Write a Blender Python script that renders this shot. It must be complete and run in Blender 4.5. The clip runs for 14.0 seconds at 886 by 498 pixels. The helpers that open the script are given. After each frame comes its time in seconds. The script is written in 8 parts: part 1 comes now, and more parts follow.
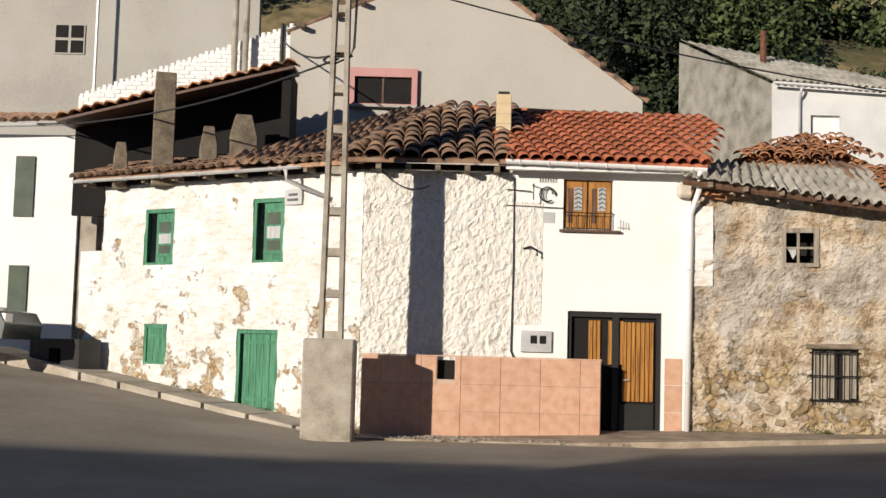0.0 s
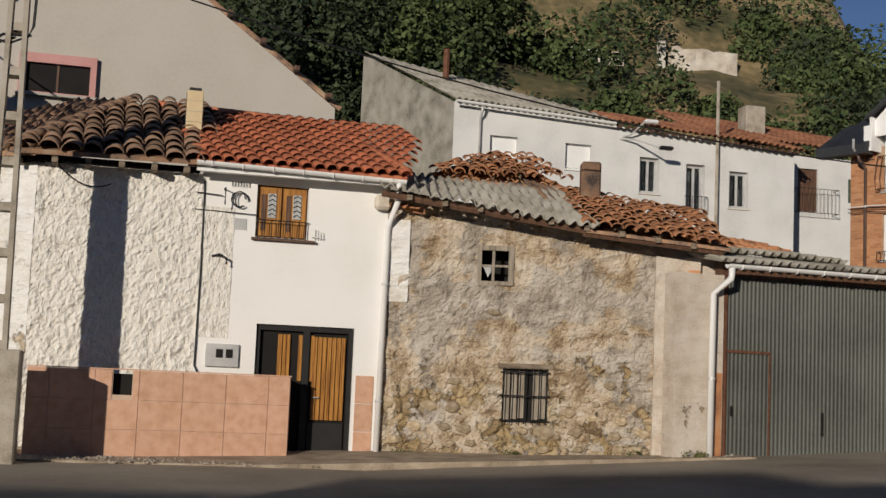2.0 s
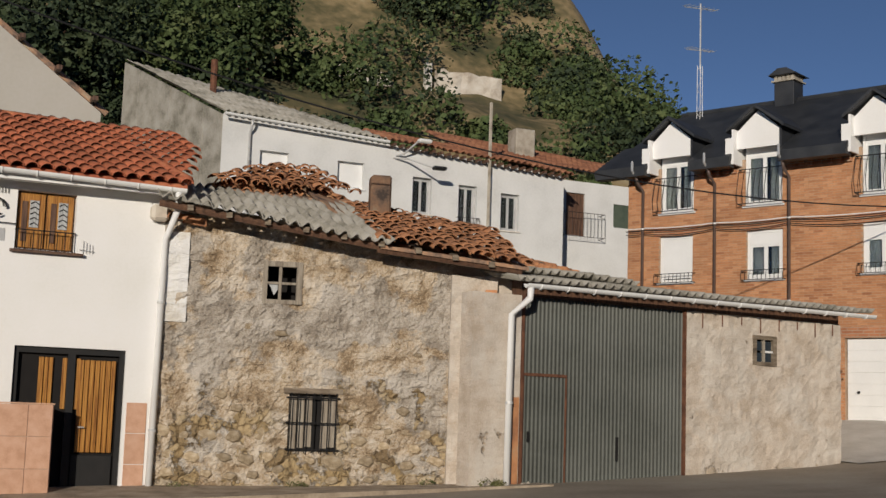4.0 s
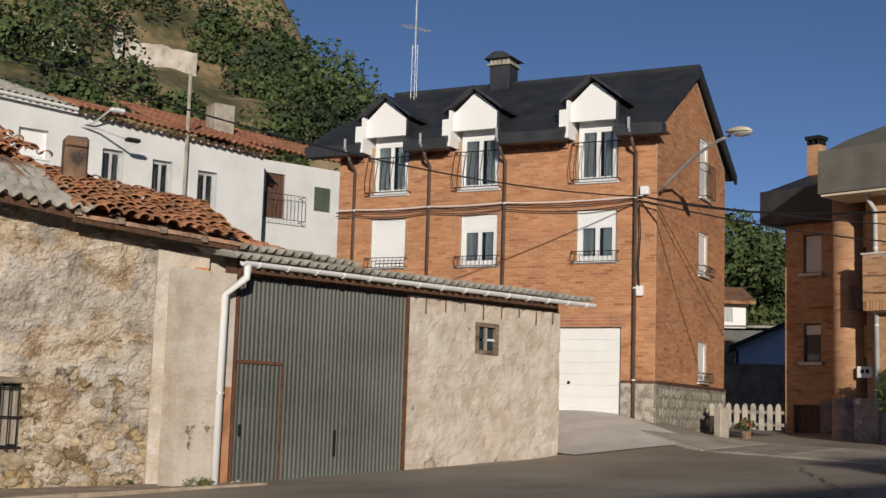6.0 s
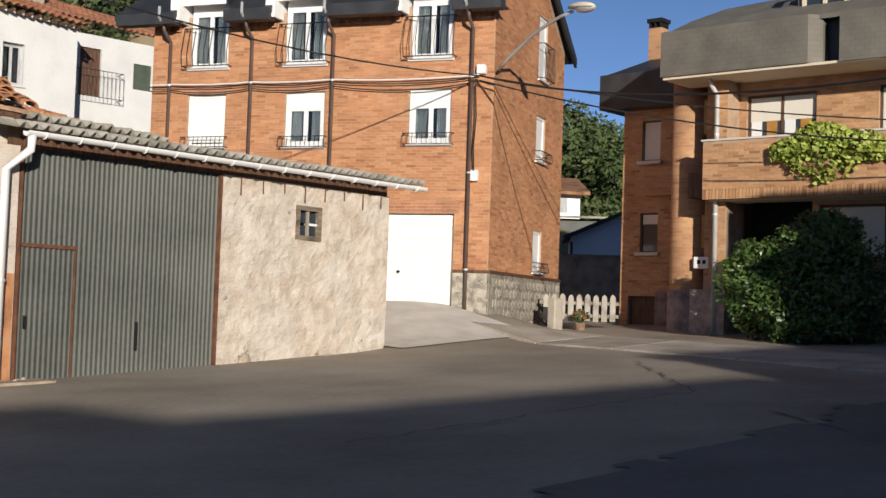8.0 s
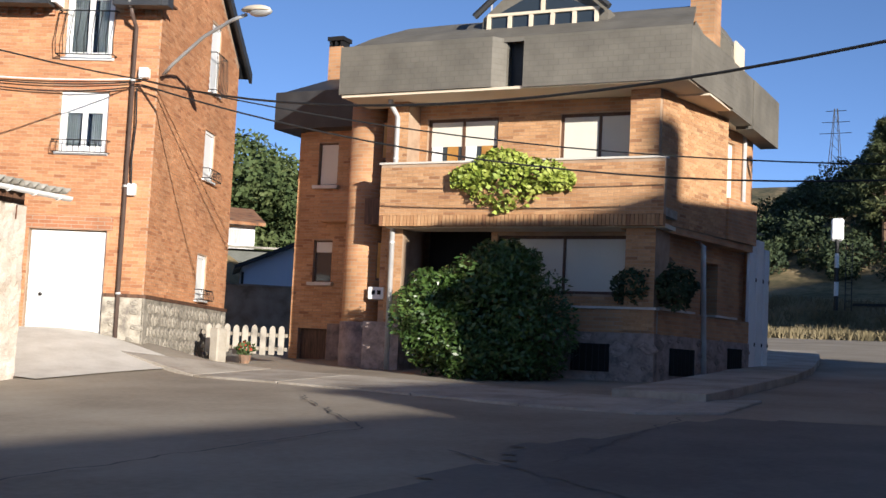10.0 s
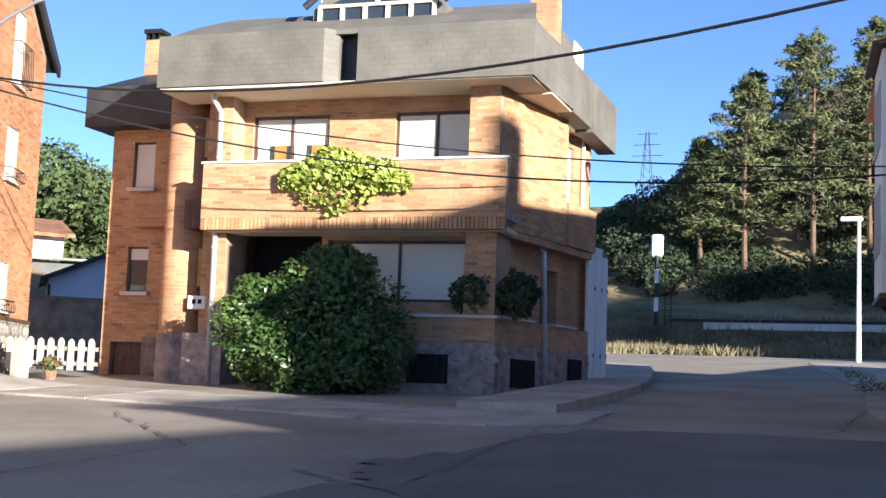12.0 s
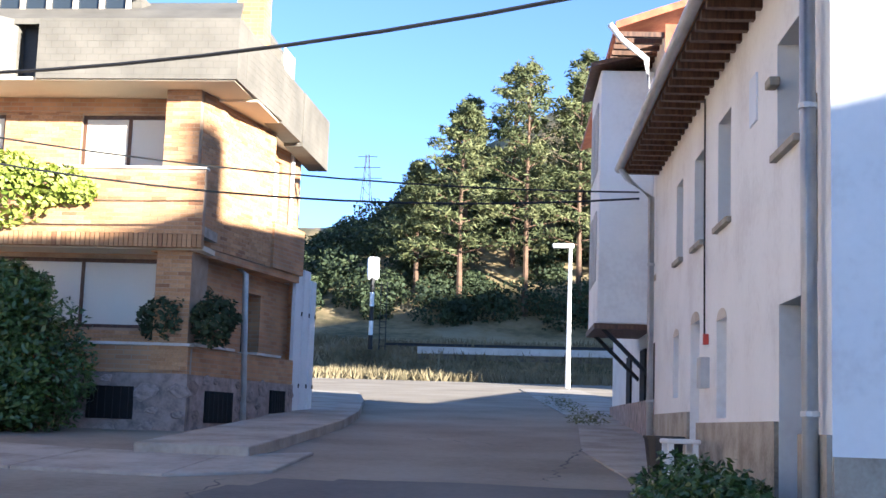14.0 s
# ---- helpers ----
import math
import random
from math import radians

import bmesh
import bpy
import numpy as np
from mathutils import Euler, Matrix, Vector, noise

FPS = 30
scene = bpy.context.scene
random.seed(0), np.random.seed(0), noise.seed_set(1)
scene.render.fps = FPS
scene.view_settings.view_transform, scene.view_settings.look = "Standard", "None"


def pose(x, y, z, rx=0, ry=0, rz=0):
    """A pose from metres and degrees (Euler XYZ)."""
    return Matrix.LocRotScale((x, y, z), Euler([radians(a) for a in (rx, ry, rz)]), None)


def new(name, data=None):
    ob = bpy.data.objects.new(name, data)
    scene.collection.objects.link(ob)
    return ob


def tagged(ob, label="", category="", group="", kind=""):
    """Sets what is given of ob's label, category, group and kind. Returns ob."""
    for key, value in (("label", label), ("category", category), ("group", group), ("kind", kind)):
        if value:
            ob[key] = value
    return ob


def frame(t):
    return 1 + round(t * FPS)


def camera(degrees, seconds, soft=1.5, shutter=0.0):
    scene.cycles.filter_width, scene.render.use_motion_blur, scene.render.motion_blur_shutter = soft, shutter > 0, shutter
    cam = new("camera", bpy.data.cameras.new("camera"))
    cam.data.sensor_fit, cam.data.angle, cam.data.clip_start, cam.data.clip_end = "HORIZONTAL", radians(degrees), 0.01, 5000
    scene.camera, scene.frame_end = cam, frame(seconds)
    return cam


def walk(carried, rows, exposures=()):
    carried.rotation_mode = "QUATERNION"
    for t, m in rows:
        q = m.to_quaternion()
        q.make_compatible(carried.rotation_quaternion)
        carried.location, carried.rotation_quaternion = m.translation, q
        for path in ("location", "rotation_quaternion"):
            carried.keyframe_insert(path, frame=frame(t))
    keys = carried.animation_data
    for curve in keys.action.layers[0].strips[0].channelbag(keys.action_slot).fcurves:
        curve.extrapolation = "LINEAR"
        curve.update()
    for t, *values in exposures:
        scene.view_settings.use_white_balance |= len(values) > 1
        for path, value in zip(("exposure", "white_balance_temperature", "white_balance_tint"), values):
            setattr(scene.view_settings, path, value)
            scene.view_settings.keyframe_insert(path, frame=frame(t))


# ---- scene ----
cam = camera(37.11, 14.0)
# seconds, place, yaw, pitch, roll
ROWS = [
    (0.0, 0.001, -0.001, 1.847, -0.08, 4.93, -1.56),
    (0.5, -0.089, 0.277, 1.887, -4.41, 4.67, -1.97),
    (1.0, -0.206, 0.524, 1.929, -9.05, 5.13, -2.14),
    (1.5, -0.289, 0.880, 1.935, -12.79, 5.52, -2.27),
    (2.0, -0.385, 1.269, 1.943, -14.77, 5.87, -2.40),
    (2.2, -0.433, 1.425, 1.945, -15.54, 6.04, -2.49),
    (4.3, -0.501, 3.151, 1.965, -27.52, 7.47, -1.82),
    (4.5, -0.499, 3.330, 1.959, -28.92, 7.60, -1.82),
    (5.0, -0.416, 3.883, 1.985, -32.50, 7.90, -1.86),
    (5.5, -0.266, 4.425, 2.014, -36.01, 7.88, -1.83),
    (6.0, 0.006, 4.873, 2.013, -39.25, 7.20, -1.80),
    (6.5, 0.378, 5.289, 2.006, -42.13, 6.01, -1.64),
    (7.0, 0.778, 5.702, 2.011, -44.21, 4.13, -1.60),
    (7.2, 0.926, 5.848, 2.008, -44.80, 3.26, -1.68),
    (9.3, 2.533, 6.715, 2.059, -52.73, 4.62, -3.22),
    (9.5, 2.783, 6.918, 2.019, -55.28, 4.76, -3.07),
    (10.0, 3.296, 7.287, 1.871, -60.36, 5.03, -2.80),
    (10.5, 3.647, 7.549, 1.745, -62.48, 5.48, -2.68),
    (11.0, 3.939, 7.804, 1.686, -64.44, 5.80, -2.45),
    (11.5, 4.250, 8.068, 1.683, -66.43, 6.05, -2.33),
    (12.0, 4.600, 8.234, 1.731, -68.24, 6.24, -2.20),
    (12.5, 5.009, 8.362, 1.807, -70.08, 6.40, -2.19),
    (13.0, 5.526, 8.431, 1.882, -72.04, 6.68, -2.17),
    (13.5, 5.976, 8.459, 1.944, -74.79, 7.08, -2.16),
    (14.0, 6.457, 8.514, 1.983, -80.44, 7.58, -1.94),
]
EXPOSURES = [(0, 0.05, 6500, 10), (1, -0.25, 6500, 10), (2, -0.5, 6500, 10), (4.5, -0.5, 6400, 10), (7, -0.05, 6300, 10), (9.5, 0.6, 6200, 10), (10.5, 1.0, 6050, 10), (11.5, 1.4, 5900, 10), (12.5, 1.95, 5850, 10), (14, 2.45, 5950, 10)]
walk(cam, [(t, pose(x, y, z, 90 + pitch, roll, yaw)) for t, x, y, z, yaw, pitch, roll in ROWS], EXPOSURES)

# ---- light ----
SUN_AZ, SUN_EL = 34.8, 12.0   # heading the light travels to (clockwise from +y), height over the horizon
world = bpy.data.worlds.new("sky")
scene.world = world
world.use_nodes = True
wn = world.node_tree
sky = wn.nodes.new("ShaderNodeTexSky")
sky.sky_type, sky.sun_disc = "NISHITA", False
sky.sun_elevation, sky.sun_rotation = radians(SUN_EL), radians(SUN_AZ + 180)
sky.air_density, sky.dust_density, sky.ozone_density = 0.35, 0.0, 1.0
sky.altitude = 1500
wn.nodes["Background"].inputs["Strength"].default_value = 0.122
deep = wn.nodes.new("ShaderNodeHueSaturation")
deep.inputs["Saturation"].default_value = 1.04
wn.links.new(sky.outputs[0], deep.inputs["Color"])
wn.links.new(deep.outputs[0], wn.nodes["Background"].inputs["Color"])
sun = new("sun", bpy.data.lights.new("sun", "SUN"))
sun.data.energy, sun.data.angle, sun.data.color = 4.9, radians(0.53), (1.0, 0.90, 0.76)
sun.rotation_euler = Vector((math.sin(radians(SUN_AZ)) * math.cos(radians(SUN_EL)), math.cos(radians(SUN_AZ)) * math.cos(radians(SUN_EL)), -math.sin(radians(SUN_EL)))).to_track_quat("-Z", "Y").to_euler()

# ---- materials ----
def material(name, colours, scale=2.0, fine=30.0, rough=0.85, bump=0.15, metal=0.0, spread=0.0, coords="Object", stretch=(1, 1, 1), bump_dist=0.02):
    """Noise at two scales over a ramp of colours, with relief; spread varies the tone from piece to piece."""
    m = bpy.data.materials.new(name)
    m.use_nodes = True
    t = m.node_tree
    b = t.nodes["Principled BSDF"]
    tc = t.nodes.new("ShaderNodeTexCoord")
    mp = t.nodes.new("ShaderNodeMapping")
    mp.inputs["Scale"].default_value = stretch
    t.links.new(tc.outputs[coords], mp.inputs[0])
    big, small = t.nodes.new("ShaderNodeTexNoise"), t.nodes.new("ShaderNodeTexNoise")
    big.inputs["Scale"].default_value, small.inputs["Scale"].default_value = scale, fine
    big.inputs["Detail"].default_value, small.inputs["Detail"].default_value = 5, 4
    for n in (big, small):
        t.links.new(mp.outputs[0], n.inputs["Vector"])
    mix = t.nodes.new("ShaderNodeMath")
    mix.operation = "MULTIPLY_ADD"
    mix.inputs[1].default_value = 0.35
    t.links.new(small.outputs[0], mix.inputs[0])
    sc = t.nodes.new("ShaderNodeMath")
    sc.operation = "MULTIPLY_ADD"
    sc.inputs[1].default_value, sc.inputs[2].default_value = 1.0, -0.17
    t.links.new(big.outputs[0], sc.inputs[0])
    t.links.new(sc.outputs[0], mix.inputs[2])
    ramp = t.nodes.new("ShaderNodeValToRGB")
    els = ramp.color_ramp.elements
    n = len(colours)
    for i, c in enumerate(colours):
        p = 0.3 + 0.4 * i / max(1, n - 1)
        e = els[i] if i < 2 else els.new(p)
        e.position, e.color = p, (*c, 1)
    t.links.new(mix.outputs[0], ramp.inputs[0])
    out = ramp.outputs[0]
    if spread:
        oi, hs = t.nodes.new("ShaderNodeObjectInfo"), t.nodes.new("ShaderNodeHueSaturation")
        mr = t.nodes.new("ShaderNodeMapRange")
        mr.inputs["To Min"].default_value, mr.inputs["To Max"].default_value = 1 - spread, 1 + spread
        t.links.new(oi.outputs["Random"], mr.inputs[0])
        t.links.new(mr.outputs[0], hs.inputs["Value"])
        t.links.new(out, hs.inputs["Color"])
        out = hs.outputs[0]
    t.links.new(out, b.inputs["Base Color"])
    b.inputs["Roughness"].default_value, b.inputs["Metallic"].default_value = rough, metal
    if bump:
        bp = t.nodes.new("ShaderNodeBump")
        bp.inputs["Strength"].default_value, bp.inputs["Distance"].default_value = bump, bump_dist
        t.links.new(mix.outputs[0], bp.inputs["Height"])
        t.links.new(bp.outputs[0], b.inputs["Normal"])
    return m


def brick_material(name, c1, c2, mortar, w=0.25, h=0.068, gap=0.012, rough=0.8):
    """Running-bond bricks on the wall's own axes, with stained and burnt ones among them."""
    m = bpy.data.materials.new(name)
    m.use_nodes = True
    t = m.node_tree
    b = t.nodes["Principled BSDF"]
    tc, sp, cb = t.nodes.new("ShaderNodeTexCoord"), t.nodes.new("ShaderNodeSeparateXYZ"), t.nodes.new("ShaderNodeCombineXYZ")
    t.links.new(tc.outputs["Object"], sp.inputs[0])
    add = t.nodes.new("ShaderNodeMath")
    t.links.new(sp.outputs[0], add.inputs[0])
    t.links.new(sp.outputs[1], add.inputs[1])
    t.links.new(add.outputs[0], cb.inputs[0])
    t.links.new(sp.outputs[2], cb.inputs[1])
    br = t.nodes.new("ShaderNodeTexBrick")
    br.inputs["Color1"].default_value, br.inputs["Color2"].default_value, br.inputs["Mortar"].default_value = (*c1, 1), (*c2, 1), (*mortar, 1)
    br.inputs["Scale"].default_value = 1.0
    br.inputs["Mortar Size"].default_value, br.inputs["Brick Width"].default_value, br.inputs["Row Height"].default_value = gap, w, h
    br.inputs["Bias"].default_value = -0.1
    t.links.new(cb.outputs[0], br.inputs["Vector"])
    nz = t.nodes.new("ShaderNodeTexNoise")
    nz.inputs["Scale"].default_value, nz.inputs["Detail"].default_value = 1.3, 6
    t.links.new(tc.outputs["Object"], nz.inputs["Vector"])
    hs = t.nodes.new("ShaderNodeHueSaturation")
    mr = t.nodes.new("ShaderNodeMapRange")
    mr.inputs["From Min"].default_value, mr.inputs["From Max"].default_value, mr.inputs["To Min"].default_value, mr.inputs["To Max"].default_value = 0.3, 0.7, 0.75, 1.2
    t.links.new(nz.outputs[0], mr.inputs[0])
    t.links.new(mr.outputs[0], hs.inputs["Value"])
    t.links.new(br.outputs[0], hs.inputs["Color"])
    t.links.new(hs.outputs[0], b.inputs["Base Color"])
    b.inputs["Roughness"].default_value = rough
    bp = t.nodes.new("ShaderNodeBump")
    bp.invert = True
    bp.inputs["Strength"].default_value, bp.inputs["Distance"].default_value = 0.6, 0.01
    t.links.new(br.outputs["Fac"], bp.inputs["Height"])
    t.links.new(bp.outputs[0], b.inputs["Normal"])
    return m


def single_brick_material(name, colours, rough=0.85):
    """Fired clay whose tone changes from brick to brick, with a fine grain."""
    m = bpy.data.materials.new(name)
    m.use_nodes = True
    t = m.node_tree
    b = t.nodes["Principled BSDF"]
    geo, oi = t.nodes.new("ShaderNodeNewGeometry"), t.nodes.new("ShaderNodeObjectInfo")
    add, fr = t.nodes.new("ShaderNodeMath"), t.nodes.new("ShaderNodeMath")
    fr.operation = "FRACT"
    t.links.new(geo.outputs["Random Per Island"], add.inputs[0])
    t.links.new(oi.outputs["Random"], add.inputs[1])
    t.links.new(add.outputs[0], fr.inputs[0])
    ramp = t.nodes.new("ShaderNodeValToRGB")
    e = ramp.color_ramp.elements
    for i, (p, c) in enumerate(colours):
        x = e[i] if i < 2 else e.new(p)
        x.position, x.color = p, (*c, 1)
    t.links.new(fr.outputs[0], ramp.inputs[0])
    tc = t.nodes.new("ShaderNodeTexCoord")
    big, fine = t.nodes.new("ShaderNodeTexNoise"), t.nodes.new("ShaderNodeTexNoise")
    big.inputs["Scale"].default_value, fine.inputs["Scale"].default_value = 0.9, 38
    big.inputs["Detail"].default_value, fine.inputs["Detail"].default_value = 5, 4
    for n in (big, fine):
        t.links.new(tc.outputs["Object"], n.inputs["Vector"])
    mr, mf = t.nodes.new("ShaderNodeMapRange"), t.nodes.new("ShaderNodeMapRange")
    for n, lo, hi in ((mr, 0.8, 1.16), (mf, 0.85, 1.15)):
        n.inputs["From Min"].default_value, n.inputs["From Max"].default_value = 0.3, 0.7
        n.inputs["To Min"].default_value, n.inputs["To Max"].default_value = lo, hi
    t.links.new(big.outputs[0], mr.inputs[0])
    t.links.new(fine.outputs[0], mf.inputs[0])
    mu = t.nodes.new("ShaderNodeMath")
    mu.operation = "MULTIPLY"
    t.links.new(mr.outputs[0], mu.inputs[0])
    t.links.new(mf.outputs[0], mu.inputs[1])
    hs = t.nodes.new("ShaderNodeHueSaturation")
    t.links.new(mu.outputs[0], hs.inputs["Value"])
    t.links.new(ramp.outputs[0], hs.inputs["Color"])
    t.links.new(hs.outputs[0], b.inputs["Base Color"])
    b.inputs["Roughness"].default_value = rough
    bp = t.nodes.new("ShaderNodeBump")
    bp.inputs["Strength"].default_value, bp.inputs["Distance"].default_value = 0.4, 0.006
    t.links.new(fine.outputs[0], bp.inputs["Height"])
    t.links.new(bp.outputs[0], b.inputs["Normal"])
    return m


def trowelled_material(name, warm, cool, stones, bare, relief=0.06, stroke=2.2, fall=0.085, cells=3.3):
    """Old hand-thrown mortar with slanting trowel strokes in warm and grey patches; where it has fallen the stones show, most of all below."""
    m = bpy.data.materials.new(name)
    m.use_nodes = True
    t = m.node_tree
    b = t.nodes["Principled BSDF"]
    tc = t.nodes.new("ShaderNodeTexCoord")
    mp = t.nodes.new("ShaderNodeMapping")
    mp.inputs["Rotation"].default_value, mp.inputs["Scale"].default_value = (0, radians(32), 0), (stroke, stroke, stroke * 3.2)
    t.links.new(tc.outputs["Object"], mp.inputs[0])
    def noise_of(s, detail=5, rough=0.55, vec=None):
        n = t.nodes.new("ShaderNodeTexNoise")
        n.inputs["Scale"].default_value, n.inputs["Detail"].default_value, n.inputs["Roughness"].default_value = s, detail, rough
        t.links.new(vec or tc.outputs["Object"], n.inputs["Vector"])
        return n.outputs[0]
    def calc(op, a, c, d=None):
        n = t.nodes.new("ShaderNodeMath")
        n.operation = op
        for i, v in enumerate((a, c, d)):
            if v is None:
                continue
            if isinstance(v, (int, float)):
                n.inputs[i].default_value = v
            else:
                t.links.new(v, n.inputs[i])
        return n.outputs[0]
    def ramp(src, lo, hi, cols):
        r = t.nodes.new("ShaderNodeValToRGB")
        e = r.color_ramp.elements
        for i, c in enumerate(cols):
            p = lo + (hi - lo) * i / (len(cols) - 1)
            x = e[i] if i < 2 else e.new(p)
            x.position, x.color = p, (*c, 1)
        t.links.new(src, r.inputs[0])
        return r.outputs[0]
    def mixed(f, a, c, blend="MIX"):
        n = t.nodes.new("ShaderNodeMix")
        n.data_type, n.blend_type = "RGBA", blend
        if isinstance(f, float):
            n.inputs[0].default_value = f
        else:
            t.links.new(f, n.inputs[0])
        t.links.new(a, n.inputs[6])
        t.links.new(c, n.inputs[7])
        return n.outputs[2]
    strokes, grain, patch, tone = noise_of(1.0, 6, 0.6, mp.outputs[0]), noise_of(34, 4), noise_of(0.75, 7, 0.62), noise_of(2.1, 6, 0.6)
    t1 = calc("MULTIPLY_ADD", grain, 0.5, calc("MULTIPLY_ADD", strokes, 0.45, -0.47))
    tt = calc("ADD", tone, t1)
    coat = mixed(ramp(patch, 0.49, 0.52, [(0, 0, 0), (1, 1, 1)]), ramp(tt, 0.36, 0.64, warm), ramp(tt, 0.36, 0.64, cool))
    warp = t.nodes.new("ShaderNodeVectorMath")
    warp.operation = "MULTIPLY_ADD"
    wn_ = t.nodes.new("ShaderNodeTexNoise")
    wn_.inputs["Scale"].default_value = 5
    t.links.new(tc.outputs["Object"], wn_.inputs["Vector"])
    warp.inputs[1].default_value = (0.22, 0.22, 0.22)
    t.links.new(wn_.outputs["Color"], warp.inputs[0])
    t.links.new(tc.outputs["Object"], warp.inputs[2])
    cell, edge = t.nodes.new("ShaderNodeTexVoronoi"), t.nodes.new("ShaderNodeTexVoronoi")
    edge.feature = "DISTANCE_TO_EDGE"
    for v in (cell, edge):
        v.inputs["Scale"].default_value = cells
        t.links.new(warp.outputs[0], v.inputs["Vector"])
    sep, xyz = t.nodes.new("ShaderNodeSeparateColor"), t.nodes.new("ShaderNodeSeparateXYZ")
    t.links.new(cell.outputs["Color"], sep.inputs[0])
    t.links.new(tc.outputs["Object"], xyz.inputs[0])
    st = mixed(1.0, ramp(calc("MULTIPLY_ADD", grain, 0.3, calc("MULTIPLY_ADD", sep.outputs[0], 0.7, 0.0)), 0.1, 0.9, stones), ramp(edge.outputs[0], 0.0, 0.07, [(0.55, 0.52, 0.48), (1, 1, 1)]), "MULTIPLY")
    height = calc("MULTIPLY_ADD", xyz.outputs[2], -fall, bare)
    lost = ramp(calc("ADD", noise_of(1.5, 8, 0.65), height), 0.49, 0.52, [(0, 0, 0), (1, 1, 1)])
    t.links.new(mixed(lost, coat, st), b.inputs["Base Color"])
    b.inputs["Roughness"].default_value = 0.95
    h1 = calc("MULTIPLY_ADD", strokes, 1.1, calc("MULTIPLY", grain, 0.25))
    h2 = calc("MULTIPLY_ADD", lost, -0.35, h1)
    h3 = calc("MULTIPLY_ADD", calc("MULTIPLY", lost, edge.outputs[0]), 1.6, h2)
    bp = t.nodes.new("ShaderNodeBump")
    bp.inputs["Strength"].default_value, bp.inputs["Distance"].default_value = 1.0, relief
    t.links.new(h3, bp.inputs["Height"])
    t.links.new(bp.outputs[0], b.inputs["Normal"])
    return m


def glass_material(name, tint=(0.03, 0.04, 0.05)):
    m = bpy.data.materials.new(name)
    m.use_nodes = True
    b = m.node_tree.nodes["Principled BSDF"]
    b.inputs["Base Color"].default_value, b.inputs["Roughness"].default_value = (*tint, 1), 0.06
    b.inputs["Specular IOR Level"].default_value = 0.6
    return m


M = {}
M["whitewash"] = trowelled_material("flaking_whitewash", [(0.68, 0.64, 0.57), (0.79, 0.77, 0.73), (0.84, 0.83, 0.80)], [(0.76, 0.74, 0.71), (0.82, 0.81, 0.79), (0.85, 0.84, 0.83)], [(0.40, 0.26, 0.14), (0.56, 0.42, 0.26), (0.64, 0.56, 0.44), (0.70, 0.65, 0.57)], 0.02, 0.09, 2.6, 0.030, 6.5)
M["roughcast"] = material("white_roughcast", [(0.68, 0.64, 0.57), (0.78, 0.75, 0.69), (0.82, 0.80, 0.76)], 6, 22, 0.92, 1.0, bump_dist=0.09, stretch=(1.6, 1.6, 1))
M["white"] = material("white_paint", [(0.76, 0.75, 0.72), (0.80, 0.79, 0.77), (0.82, 0.81, 0.80)], 0.8, 20, 0.8, 0.05)
M["terrace_white"] = material("weathered_white_render", [(0.54, 0.54, 0.53), (0.62, 0.62, 0.61), (0.67, 0.67, 0.66)], 0.7, 12, 0.88, 0.1)
M["brown_tile"] = material("dark_clay_tile", [(0.11, 0.045, 0.028), (0.23, 0.095, 0.05), (0.32, 0.15, 0.08)], 1.6, 14, 0.88, 0.4, spread=0.2)
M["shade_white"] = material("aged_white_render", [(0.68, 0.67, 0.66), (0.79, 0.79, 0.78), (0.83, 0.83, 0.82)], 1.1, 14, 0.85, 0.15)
M["rubble"] = trowelled_material("flaking_rubble", [(0.28, 0.20, 0.12), (0.46, 0.355, 0.24), (0.57, 0.475, 0.365), (0.66, 0.58, 0.48)], [(0.30, 0.255, 0.205), (0.45, 0.395, 0.33), (0.58, 0.525, 0.46)], [(0.20, 0.14, 0.08), (0.40, 0.29, 0.15), (0.50, 0.38, 0.22), (0.52, 0.44, 0.33)], 0.085, 0.16, 1.5, 0.075)
M["pier_plaster"] = trowelled_material("worn_old_plaster", [(0.46, 0.38, 0.30), (0.55, 0.47, 0.39), (0.61, 0.54, 0.46)], [(0.48, 0.415, 0.345), (0.555, 0.49, 0.42), (0.61, 0.555, 0.485)], [(0.36, 0.28, 0.20), (0.46, 0.38, 0.29)], -0.07, 0.06, 1.1, 0.03)
M["stone"] = material("field_stone", [(0.24, 0.18, 0.11), (0.38, 0.30, 0.20), (0.50, 0.43, 0.33)], 3, 22, 0.95, 0.6, spread=0.28)
M["plaster"] = material("old_grey_plaster", [(0.40, 0.33, 0.26), (0.56, 0.50, 0.42), (0.64, 0.59, 0.52)], 1.2, 9, 0.93, 0.5)
M["sooty_stone"] = material("sooty_weathered_stone", [(0.08, 0.065, 0.045), (0.15, 0.12, 0.085), (0.24, 0.20, 0.14)], 3, 24, 0.95, 0.5)
M["concrete"] = material("weathered_concrete", [(0.22, 0.19, 0.15), (0.36, 0.32, 0.26), (0.44, 0.40, 0.34)], 2.5, 30, 0.92, 0.4)
M["grey_render"] = material("grey_render", [(0.33, 0.31, 0.28), (0.39, 0.37, 0.33), (0.42, 0.40, 0.37)], 0.5, 10, 0.92, 0.1)
M["beige_render"] = material("beige_render", [(0.40, 0.37, 0.33), (0.45, 0.42, 0.37), (0.48, 0.45, 0.41)], 0.4, 12, 0.92, 0.1)
M["old_tile"] = material("lichened_clay_tile", [(0.07, 0.05, 0.04), (0.20, 0.13, 0.09), (0.30, 0.17, 0.10), (0.33, 0.26, 0.18)], 3, 20, 0.9, 0.4, spread=0.4, coords="Object")
M["red_tile"] = material("red_clay_tile", [(0.30, 0.08, 0.04), (0.42, 0.13, 0.06), (0.50, 0.19, 0.09)], 3, 20, 0.75, 0.2, spread=0.22)
